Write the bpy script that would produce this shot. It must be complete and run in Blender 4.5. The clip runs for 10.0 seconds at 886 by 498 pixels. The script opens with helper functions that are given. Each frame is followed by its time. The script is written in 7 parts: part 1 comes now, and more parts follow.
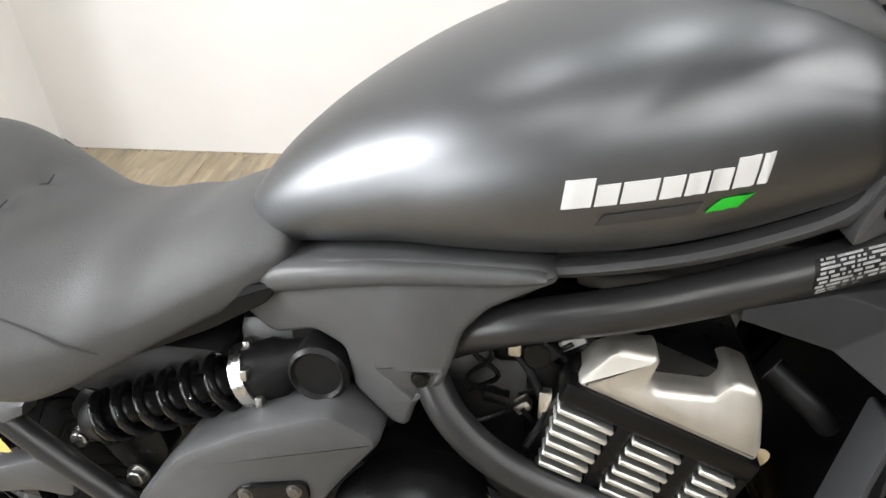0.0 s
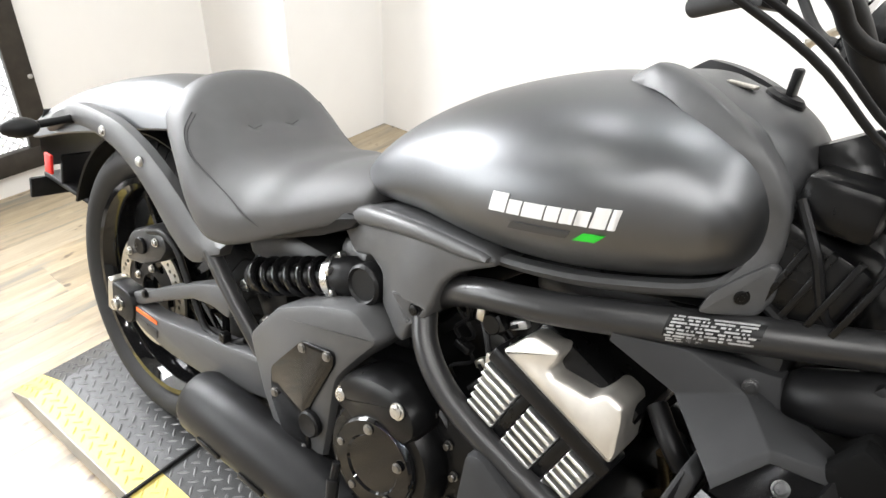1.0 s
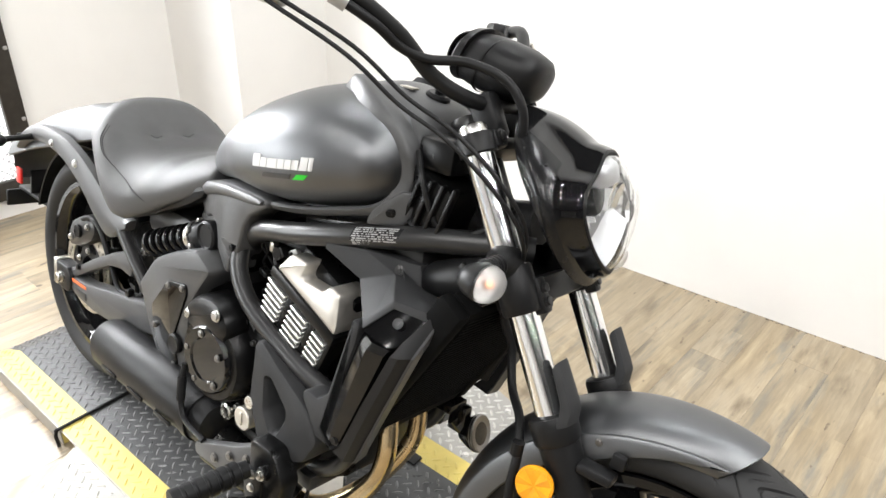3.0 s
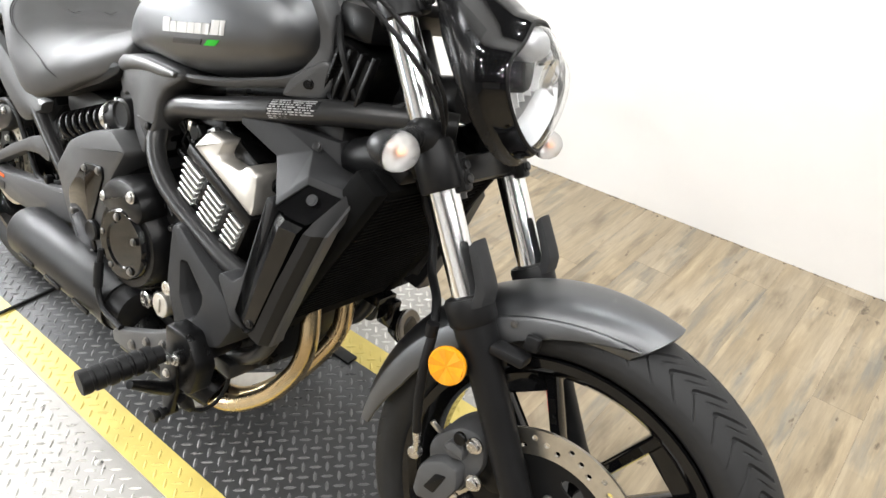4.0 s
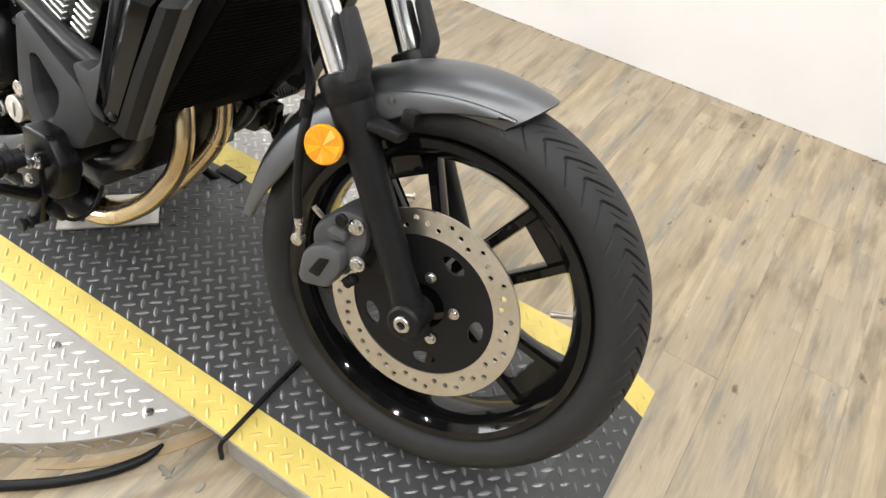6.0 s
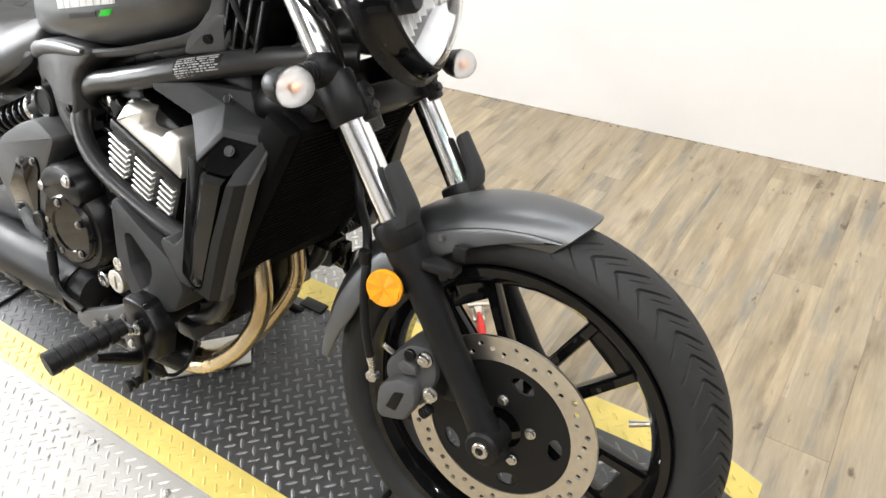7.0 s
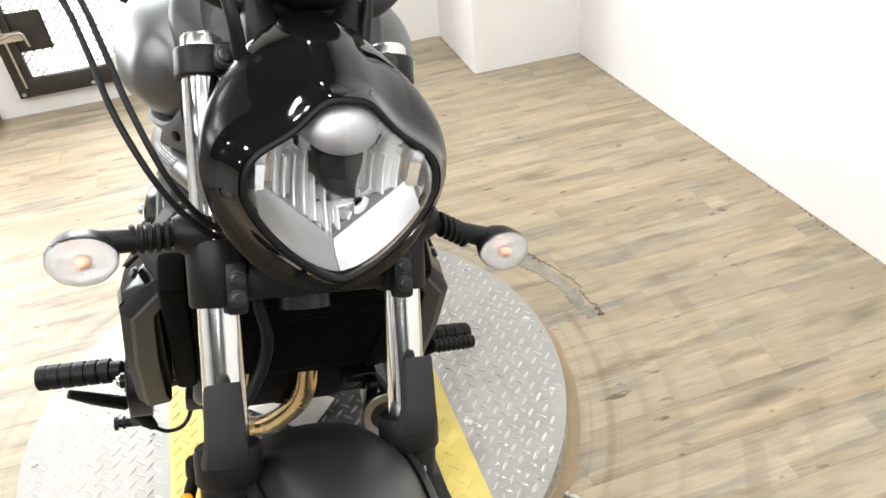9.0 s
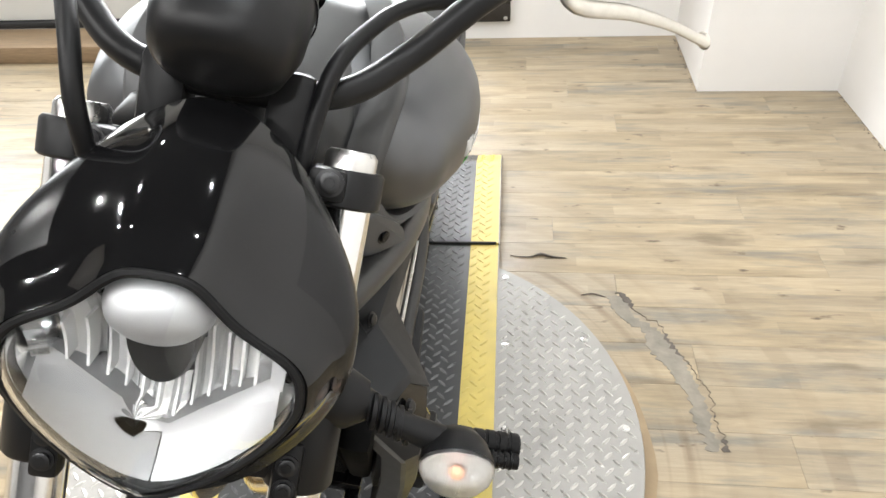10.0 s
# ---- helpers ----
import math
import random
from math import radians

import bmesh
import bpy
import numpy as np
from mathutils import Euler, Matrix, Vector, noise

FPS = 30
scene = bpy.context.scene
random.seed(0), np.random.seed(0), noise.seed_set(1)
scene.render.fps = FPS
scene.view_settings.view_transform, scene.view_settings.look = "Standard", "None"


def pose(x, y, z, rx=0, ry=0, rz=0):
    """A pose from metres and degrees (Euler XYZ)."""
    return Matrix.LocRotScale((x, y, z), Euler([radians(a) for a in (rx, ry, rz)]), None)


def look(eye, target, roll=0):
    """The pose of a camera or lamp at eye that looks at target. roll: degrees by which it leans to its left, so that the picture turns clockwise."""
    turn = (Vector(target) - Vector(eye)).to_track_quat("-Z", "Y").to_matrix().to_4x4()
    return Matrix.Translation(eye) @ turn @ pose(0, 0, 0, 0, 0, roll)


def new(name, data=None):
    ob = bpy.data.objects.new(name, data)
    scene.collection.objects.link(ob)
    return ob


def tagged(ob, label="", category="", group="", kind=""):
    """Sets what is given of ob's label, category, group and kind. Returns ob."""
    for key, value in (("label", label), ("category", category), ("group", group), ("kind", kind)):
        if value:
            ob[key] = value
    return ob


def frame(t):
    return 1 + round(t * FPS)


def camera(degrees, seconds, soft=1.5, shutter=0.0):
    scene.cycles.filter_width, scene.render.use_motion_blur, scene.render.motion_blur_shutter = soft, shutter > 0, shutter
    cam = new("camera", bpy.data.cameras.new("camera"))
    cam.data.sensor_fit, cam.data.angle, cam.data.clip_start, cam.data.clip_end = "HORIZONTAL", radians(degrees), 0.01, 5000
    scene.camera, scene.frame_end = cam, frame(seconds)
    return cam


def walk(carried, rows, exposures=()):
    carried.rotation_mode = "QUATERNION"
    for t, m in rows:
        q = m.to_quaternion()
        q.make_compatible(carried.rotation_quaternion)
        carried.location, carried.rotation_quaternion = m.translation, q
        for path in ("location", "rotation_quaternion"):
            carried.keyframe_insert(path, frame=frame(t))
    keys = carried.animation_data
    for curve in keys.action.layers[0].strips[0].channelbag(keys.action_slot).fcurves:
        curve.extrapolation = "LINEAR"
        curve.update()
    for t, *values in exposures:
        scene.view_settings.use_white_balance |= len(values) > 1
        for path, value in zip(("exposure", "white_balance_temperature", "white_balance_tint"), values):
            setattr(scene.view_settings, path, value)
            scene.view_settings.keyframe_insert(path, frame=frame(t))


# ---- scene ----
import collections

cam = camera(63.7, 10.0)
PATH = [
    (0, (0.396, -0.216, 1.172), (0.127, 1.36, -0.029), -1.9),
    (0.5, (0.532, -0.34, 1.247), (-0.139, 1.112, 0.045), 0.9),
    (1, (0.77, -0.319, 1.262), (-0.281, 0.977, 0.161), 1.7),
    (1.5, (0.966, -0.392, 1.282), (-0.205, 0.858, 0.25), -0.6),
    (2, (1.171, -0.506, 1.316), (0.033, 0.821, 0.344), -0.1),
    (2.2, (1.232, -0.525, 1.329), (0.087, 0.836, 0.413), 0.7),
    (3.3, (1.351, -0.375, 1.319), (0.208, 0.959, 0.363), 1.6),
    (3.5, (1.359, -0.372, 1.3), (0.257, 0.987, 0.33), 2.9),
    (4, (1.39, -0.361, 1.245), (0.382, 0.96, 0.132), 4.6),
    (4.5, (1.427, -0.356, 1.193), (0.588, 0.949, -0.069), 8.4),
    (5, (1.457, -0.361, 1.153), (0.775, 0.907, -0.235), 12.6),
    (5.2, (1.444, -0.352, 1.153), (0.874, 0.89, -0.307), 15.9),
    (6.3, (1.469, -0.381, 1.17), (0.788, 0.952, -0.157), 7.0),
    (6.5, (1.467, -0.37, 1.182), (0.749, 0.988, -0.098), 5.4),
    (7, (1.494, -0.344, 1.231), (0.548, 0.924, 0.008), -4.2),
    (7.5, (1.557, -0.222, 1.265), (0.371, 0.895, 0.104), -2.6),
    (8, (1.504, -0.044, 1.242), (0.22, 0.971, 0.092), -1.4),
    (8.5, (1.45, 0.157, 1.239), (0.13, 0.95, -0.037), -7.7),
    (8.8, (1.451, 0.296, 1.234), (-0.036, 0.865, 0.023), -9.2),
    (9, (1.482, 0.374, 1.245), (-0.072, 0.759, 0.046), -5.8),
    (9.3, (1.451, 0.464, 1.238), (-0.149, 0.568, 0.042), -9.1),
    (9.5, (1.396, 0.536, 1.227), (-0.195, 0.505, 0.015), -6.8),
    (9.7, (1.301, 0.587, 1.221), (-0.267, 0.472, -0.015), -1.6),
    (10, (1.188, 0.65, 1.236), (-0.354, 0.43, -0.019), -4.1),
]
EXPOSURE = 0.0
walk(cam, [(t, look(eye, target, roll)) for t, eye, target, roll in PATH], [(t, EXPOSURE + e) for t, e in ((0.0, -0.25), (0.5, -0.1), (1.0, 0.1), (1.5, 0.13), (2.0, 0.06), (3.5, 0.0), (4.5, -0.06), (8.0, -0.05), (9.0, 0.0), (10.0, 0.06))])

# ---- plan ----
# z = 0 is the plank floor. The deck strip runs along x, the bike stands on it and leans on its side stand.
WALL_BACK, WALL_STEP, STEP_Y = -1.778, -1.266, 1.274
CEILING = 3.3
DISC_C, DISC_R, DISC_Z, DECK_Z, DECK_W = (0.317, 0.298), 0.594, 0.05, 0.055, 0.588
GATE_Y0, GATE_Y1, GATE_Z0, GATE_Z1 = -0.591, 0.585, 0.085, 2.05
LEAN_BIKE, REAR_AXLE = 12.5, (-0.435, 0.218, 0.0565)
BIKE = Matrix.Translation(REAR_AXLE) @ Matrix.Rotation(radians(-LEAN_BIKE), 4, "X")
RAKE, STEER_FOOT = radians(32.2), Vector((1.70, 0, 0))
STEER_AXIS = Vector((-math.sin(RAKE), 0, math.cos(RAKE)))
STEER = Matrix.Translation(STEER_FOOT) @ Matrix.Rotation(radians(6.0), 4, STEER_AXIS) @ Matrix.Translation(-STEER_FOOT)
DECK = Matrix.Translation((-0.276, 0.0, 0)) @ Matrix.Rotation(radians(1.2), 4, "Z")


# ---- world and lamps ----
world = bpy.data.worlds.new("world")
scene.world = world
world.use_nodes = True
world.node_tree.nodes["Background"].inputs[0].default_value = (0.9, 0.95, 1.0, 1)
world.node_tree.nodes["Background"].inputs[1].default_value = 0.6


def area_lamp(name, at, target, size, power, colour=(1, 0.975, 0.94), round_=True, size_y=None):
    data = bpy.data.lights.new(name, "AREA")
    data.energy, data.color, data.size = power, colour, size
    data.shape = "DISK" if round_ else "RECTANGLE"
    if size_y:
        data.size_y = size_y
    ob = new(name, data)
    ob.matrix_world = look(at, target)
    return ob


SPOTS = [(-0.6, -0.9), (0.5, -1.1), (1.5, -1.3), (2.7, -0.9), (-0.7, 0.9), (0.5, 1.15), (1.7, 1.2), (2.9, 0.9), (3.6, -0.1), (2.2, 0.1), (0.4, -2.4), (1.9, -2.5)]
# dimmer spots at the far end of the room
FAR_SPOTS = [(4.6, -1.0), (4.9, 0.5), (4.1, -2.1), (3.1, -1.9), (5.6, -0.3), (3.9, 1.3)]
for sx, sy in SPOTS:
    area_lamp("ceiling_spot_light", (sx, sy, CEILING - 0.11), (sx, sy, 0), 0.1, 34.0 if sy < -2 else 18.0 if sy > 0.5 else 14.0 if sx < 1 else 25.0, (0.965, 0.987, 0.992) if sy > 0.5 else (1, 0.988, 0.972))
for sx, sy in FAR_SPOTS:
    area_lamp("ceiling_spot_light", (sx, sy, CEILING - 0.11), (sx, sy, 0), 0.07, 7.0, (1, 0.988, 0.972))
area_lamp("window_light", (WALL_BACK - 0.13, 0.0, 1.6), (1.0, 0.0, 1.2), 1.1, 150.0, (0.95, 0.97, 1.0), False, 0.8)
# added fill light before the overhead door, for highlights on the right flank
area_lamp("door_fill_light", (WALL_BACK - 0.012, -1.95, 1.2), (1.0, -1.95, 1.0), 2.1, 66.0, (0.95, 0.98, 1.0), False, 1.0)


# ---- materials ----
def material(name, base, rough=0.5, metal=0.0, grain=0.0, scale=40.0, bump=0.0, bump_scale=200.0, coat=0.0, rough_var=0.06, stretch=(1, 1, 1), transmission=0.0, emission=0.0, random=0.0, ior=1.45, spec=0.5):
    m = bpy.data.materials.new(name)
    m.use_nodes = True
    t = m.node_tree
    n, link = t.nodes, t.links.new
    b = n["Principled BSDF"]
    b.inputs["Base Color"].default_value = (*base, 1)
    b.inputs["Roughness"].default_value = rough
    b.inputs["Metallic"].default_value = metal
    b.inputs["Coat Weight"].default_value = coat
    b.inputs["Coat Roughness"].default_value = 0.05
    b.inputs["Transmission Weight"].default_value = transmission
    b.inputs["IOR"].default_value = ior
    b.inputs["Specular IOR Level"].default_value = spec
    if emission:
        b.inputs["Emission Color"].default_value = (*base, 1)
        b.inputs["Emission Strength"].default_value = emission
    place = n.new("ShaderNodeTexCoord")
    shift = n.new("ShaderNodeMapping")
    shift.inputs["Scale"].default_value = stretch
    link(place.outputs["Object"], shift.inputs["Vector"])
    source = shift.outputs["Vector"]
    if grain or rough_var:
        a = n.new("ShaderNodeTexNoise")
        a.inputs["Scale"].default_value, a.inputs["Detail"].default_value = scale, 6
        link(source, a.inputs["Vector"])
        c = n.new("ShaderNodeTexNoise")
        c.inputs["Scale"].default_value, c.inputs["Detail"].default_value = scale / 9, 3
        link(source, c.inputs["Vector"])
        mix = n.new("ShaderNodeMath")
        mix.operation = "ADD"
        link(a.outputs[0], mix.inputs[0])
        link(c.outputs[0], mix.inputs[1])
        level = mix.outputs[0]
        if random:
            info = n.new("ShaderNodeObjectInfo")
            extra = n.new("ShaderNodeMath")
            extra.operation = "MULTIPLY_ADD"
            link(info.outputs["Random"], extra.inputs[0])
            extra.inputs[1].default_value = random
            link(level, extra.inputs[2])
            level = extra.outputs[0]
        if grain:
            tone = n.new("ShaderNodeMapRange")
            tone.inputs["From Min"].default_value, tone.inputs["From Max"].default_value = 0.6, 1.4 + random
            tone.inputs["To Min"].default_value, tone.inputs["To Max"].default_value = 1 - grain, 1 + grain
            link(level, tone.inputs["Value"])
            paint = n.new("ShaderNodeVectorMath")
            paint.operation = "SCALE"
            paint.inputs[0].default_value = base
            link(tone.outputs[0], paint.inputs["Scale"])
            link(paint.outputs[0], b.inputs["Base Color"])
        if rough_var:
            r = n.new("ShaderNodeMapRange")
            r.inputs["From Min"].default_value, r.inputs["From Max"].default_value = 0.6, 1.4
            r.inputs["To Min"].default_value, r.inputs["To Max"].default_value = max(0.02, rough - rough_var), rough + rough_var
            link(mix.outputs[0], r.inputs["Value"])
            link(r.outputs[0], b.inputs["Roughness"])
    if bump:
        d = n.new("ShaderNodeTexNoise")
        d.inputs["Scale"].default_value, d.inputs["Detail"].default_value = bump_scale, 3
        link(source, d.inputs["Vector"])
        h = n.new("ShaderNodeBump")
        h.inputs["Strength"].default_value, h.inputs["Distance"].default_value = bump, 0.001
        link(d.outputs[0], h.inputs["Height"])
        link(h.outputs[0], b.inputs["Normal"])
    return m


PAINT = material("graphite_satin_paint", (0.14, 0.143, 0.148), 0.41, 1.0, 0.05, 60, 0.03, 900, rough_var=0.03)
PLASTIC = material("charcoal_matt_plastic", (0.026, 0.0264, 0.0275), 0.56, 0.0, 0.12, 60, 0.12, 700, spec=0.22)
TRIM = material("grey_satin_plastic", (0.066, 0.0666, 0.068), 0.44, 0.0, 0.12, 60, 0.12, 700)
DARK = material("black_satin_plastic", (0.0075, 0.0075, 0.0079), 0.42, 0.0, 0.15, 50, 0.08, 600, spec=0.26)
CORE = material("radiator_matt_black", (0.003, 0.003, 0.003), 0.8, 0.0, 0.15, 50, spec=0.1)
SATIN_BLACK = material("satin_black_paint", (0.006, 0.006, 0.0064), 0.25, 0.0, 0.1, 40, 0.04, 600, spec=0.36)
BLACK_BOLT = material("blackened_steel_bolt", (0.05, 0.05, 0.051), 0.34, 0.9, 0.15, 80)
DARK_BOLT = material("black_oxide_bolt", (0.22, 0.215, 0.21), 0.36, 1.0, 0.15, 80)
INSERT = material("worn_gloss_black", (0.004, 0.004, 0.0043), 0.09, 0.0, 0.1, 30, 0.02, 400, rough_var=0.03, spec=0.45)
GLOSS = material("black_gloss_paint", (0.004, 0.004, 0.0043), 0.06, 0.0, 0.1, 30, 0, rough_var=0.02, coat=0.15, spec=0.4)
FRAME = material("frame_satin_black", (0.018, 0.018, 0.0184), 0.34, 0.0, 0.12, 60, 0.06, 500, spec=0.55)
ENGINE = material("engine_black_coat", (0.0035, 0.0035, 0.0037), 0.3, 0.0, 0.2, 60, 0.12, 400, spec=0.28)
RUBBER = material("tyre_rubber", (0.021, 0.021, 0.0214), 0.62, 0.0, 0.22, 50, 0.2, 350, spec=0.3)
CABLE = material("cable_rubber", (0.006, 0.006, 0.0064), 0.45, 0.0, 0.15, 60, 0.1, 500, spec=0.25)
VINYL = material("seat_vinyl", (0.068, 0.068, 0.069), 0.54, 0.0, 0.12, 45, 0.35, 520)
THREAD = material("seat_thread", (0.035, 0.035, 0.036), 0.6)
CHROME = material("chrome", (0.9, 0.905, 0.91), 0.13, 1.0, rough_var=0.03)
BOLT = material("zinc_bolt", (0.6, 0.59, 0.57), 0.28, 1.0, 0.15, 80)
ALLOY = material("cast_alloy", (0.66, 0.635, 0.59), 0.52, 1.0, 0.14, 50, 0.1, 300)
FIN = material("machined_fin_edge", (0.8, 0.8, 0.78), 0.42, 1.0, 0.1, 50)
PIPE = material("heat_tinted_steel", (0.56, 0.44, 0.27), 0.24, 1.0, 0.35, 16, 0.05, 80)
STEEL = material("brushed_steel", (0.62, 0.59, 0.53), 0.34, 1.0, 0.12, 120, 0.12, 260)
AMBER = material("amber_reflector", (0.8, 0.32, 0.012), 0.2, 0.0, 0.2, 90, 0.3, 420, coat=0.3)
ORANGE = material("orange_sticker", (0.75, 0.13, 0.02), 0.4)
RED = material("red_plastic", (0.6, 0.02, 0.015), 0.32, 0.0, 0.1, 60)
GREEN = material("green_badge", (0.02, 0.5, 0.03), 0.35)
WHITE_MARK = material("white_decal", (0.62, 0.62, 0.615), 0.55)
GREY_MARK = material("dark_outline_decal", (0.035, 0.035, 0.036), 0.3)
LABEL = material("label_print", (0.33, 0.33, 0.33), 0.5, 0.0, 0.5, 300)
FROST = material("ribbed_clear_lens", (0.9, 0.9, 0.9), 0.3, 0.0, rough_var=0.0, transmission=1.0, ior=1.35, bump=0.4, bump_scale=160, stretch=(0.2, 3, 0.2))
GLASS = material("clear_lens", (0.97, 0.98, 0.98), 0.03, 0.0, rough_var=0.0, transmission=1.0, ior=1.4)
SATIN_MIRROR = material("satin_mirror", (0.4, 0.4, 0.405), 0.6, 1.0, rough_var=0.04)
REFLECTOR = material("lamp_reflector", (0.88, 0.88, 0.88), 0.12, 1.0, rough_var=0.05)
LAMP_WHITE = material("pale_lamp_reflector", (0.72, 0.72, 0.72), 0.35, 0.3, rough_var=0.05)
BULB = material("orange_bulb", (0.9, 0.42, 0.25), 0.3)
YELLOW = material("yellow_deck_paint", (0.62, 0.49, 0.13), 0.45, 0.0, 0.16, 22, 0.25, 120)
DECKBLACK = material("black_deck_paint", (0.046, 0.047, 0.048), 0.4, 0.0, 0.22, 26, 0.25, 140)
DECKWORN = material("worn_tread_tops", (0.13, 0.131, 0.133), 0.3, 0.3, 0.35, 60)
DECKSIDE = material("bare_deck_edge", (0.34, 0.325, 0.295), 0.5, 0.2, 0.25, 30, 0.2, 120)
CHECKER = material("aluminium_checker_plate", (0.325, 0.314, 0.292), 0.5, 0.25, 0.1, 20, 0.2, 160)
CHECKER_TOP = material("aluminium_tread", (0.5, 0.485, 0.455), 0.3, 0.5, 0.1, 60)
WALL = material("white_wall_paint", (0.82, 0.808, 0.79), 0.6, 0.0, 0.025, 7, 0.15, 160)
# tone of the unseen east wall, dark so that front-facing surfaces reflect less
EAST_DARK = material("unseen_wall_dark_grey", (0.2, 0.2, 0.204), 0.6, 0.0, 0.05, 7, 0.15, 160)
CEIL = material("dark_ceiling_paint", (0.045, 0.045, 0.046), 0.7, 0.0, 0.03, 6, 0.2, 120)
IRON = material("weathered_iron", (0.045, 0.04, 0.035), 0.55, 0.4, 0.45, 22, 0.5, 90)
MESHMETAL = material("galvanised_mesh", (0.4, 0.4, 0.395), 0.45, 0.6, 0.15, 60)
SEAL = material("door_seal_rubber", (0.02, 0.02, 0.02), 0.6, 0.0, 0.2, 30, 0.1, 200)
DOORPAINT = material("door_white_paint", (0.66, 0.67, 0.65), 0.45, 0.0, 0.03, 9, 0.1, 160)
OAK = material("oak_sill", (0.23, 0.16, 0.095), 0.5, 0.0, 0.3, 14, 0.25, 60, stretch=(8, 1, 8))
CONCRETE = material("bare_concrete", (0.225, 0.203, 0.165), 0.8, 0.0, 0.35, 26, 0.8, 90)
CRACK = material("torn_floor_edge", (0.1, 0.085, 0.07), 0.8, 0.0, 0.4, 60, 0.6, 150)
SCUFF = material("ring_scuff", (0.3, 0.22, 0.13), 0.55, 0.0, 0.25, 18, 0.2, 100)
SKY = material("daylight_backdrop", (1, 1, 1), 0.9, emission=1.7, rough_var=0)


def planks_material():
    m = bpy.data.materials.new("vinyl_plank")
    m.use_nodes = True
    t = m.node_tree
    n, link = t.nodes, t.links.new
    b = n["Principled BSDF"]
    place, info, spread = n.new("ShaderNodeTexCoord"), n.new("ShaderNodeObjectInfo"), n.new("ShaderNodeVectorMath")
    spread.operation = "MULTIPLY_ADD"
    link(info.outputs["Random"], spread.inputs[0])
    spread.inputs[1].default_value = (37.0, 61.0, 23.0)
    link(place.outputs["Object"], spread.inputs[2])

    def noise_at(scale, detail, stretch, rough=0.55):
        fit_, tex = n.new("ShaderNodeMapping"), n.new("ShaderNodeTexNoise")
        fit_.inputs["Scale"].default_value = stretch
        link(spread.outputs[0], fit_.inputs["Vector"])
        link(fit_.outputs[0], tex.inputs["Vector"])
        tex.inputs["Scale"].default_value, tex.inputs["Detail"].default_value, tex.inputs["Roughness"].default_value = scale, detail, rough
        return tex.outputs[0]

    def mixed(factor, one, two, kind="MIX"):
        x = n.new("ShaderNodeMix")
        x.data_type, x.blend_type = "RGBA", kind
        for value, k in ((factor, 0), (one, 6), (two, 7)):
            if hasattr(value, "links"):
                link(value, x.inputs[k])
            else:
                x.inputs[k].default_value = value
        return x.outputs[2]

    def ramp(value, lo, hi):
        r = n.new("ShaderNodeMapRange")
        r.inputs["From Min"].default_value, r.inputs["From Max"].default_value = lo, hi
        link(value, r.inputs["Value"])
        return r.outputs[0]

    # printed strips within each plank, each with its own tone
    turn_, strips = n.new("ShaderNodeMapping"), n.new("ShaderNodeTexBrick")
    turn_.inputs["Rotation"].default_value = (0, 0, math.pi / 2)
    link(spread.outputs[0], turn_.inputs["Vector"])
    link(turn_.outputs[0], strips.inputs["Vector"])
    for key, value in (("Color1", (0, 0, 0, 1)), ("Color2", (1, 1, 1, 1)), ("Mortar", (0.5, 0.5, 0.5, 1)), ("Scale", 1.0), ("Mortar Size", 0.0), ("Brick Width", 0.6), ("Row Height", 0.0405)):
        strips.inputs[key].default_value = value
    strips.offset, strips.offset_frequency = 0.37, 2
    streak = ramp(noise_at(9, 5, (3.4, 0.4, 1)), 0.36, 0.66)
    fine = ramp(noise_at(26, 6, (6.0, 0.4, 1), 0.65), 0.35, 0.68)
    cloud = ramp(noise_at(3.2, 3, (1.6, 0.5, 1)), 0.35, 0.65)
    grey = ramp(noise_at(5.5, 5, (4.0, 0.5, 1), 0.6), 0.52, 0.68)
    spots = ramp(noise_at(13, 3, (2.4, 0.9, 1)), 0.66, 0.74)
    stain = ramp(noise_at(5, 4, (3.0, 0.7, 1)), 0.56, 0.74)
    colour = mixed(streak, (0.465, 0.37, 0.236, 1), (0.295, 0.23, 0.144, 1))
    colour = mixed(cloud, colour, (0.41, 0.338, 0.236, 1))
    colour = mixed(grey, colour, (0.235, 0.218, 0.178, 1))
    shade = n.new("ShaderNodeMapRange")
    shade.inputs["To Min"].default_value, shade.inputs["To Max"].default_value = 0.76, 1.0
    link(strips.outputs["Color"], shade.inputs["Value"])
    dark = mixed(0.3, colour, (0.14, 0.105, 0.068, 1))
    colour = mixed(fine, colour, dark)
    colour = mixed(stain, colour, (0.165, 0.128, 0.082, 1))
    colour = mixed(spots, colour, (0.12, 0.088, 0.058, 1))
    # rubbed rings left on the floor round the turntable
    world_at, from_disc, far = n.new("ShaderNodeNewGeometry"), n.new("ShaderNodeVectorMath"), n.new("ShaderNodeVectorMath")
    from_disc.operation, far.operation = "SUBTRACT", "LENGTH"
    link(world_at.outputs["Position"], from_disc.inputs[0])
    from_disc.inputs[1].default_value = (*DISC_C, 0)
    link(from_disc.outputs[0], far.inputs[0])
    rings, rubbed = n.new("ShaderNodeTexNoise"), n.new("ShaderNodeMath")
    rings.noise_dimensions = "1D"
    rings.inputs["Scale"].default_value, rings.inputs["Detail"].default_value = 14.0, 3
    link(far.outputs["Value"], rings.inputs["W"])
    rubbed.operation = "MULTIPLY"
    reach = ramp(far.outputs["Value"], 1.25, 0.66)
    link(ramp(rings.outputs[0], 0.5, 0.62), rubbed.inputs[0])
    link(reach, rubbed.inputs[1])
    patchy = n.new("ShaderNodeMath")
    patchy.operation = "MULTIPLY"
    link(rubbed.outputs[0], patchy.inputs[0])
    link(cloud, patchy.inputs[1])
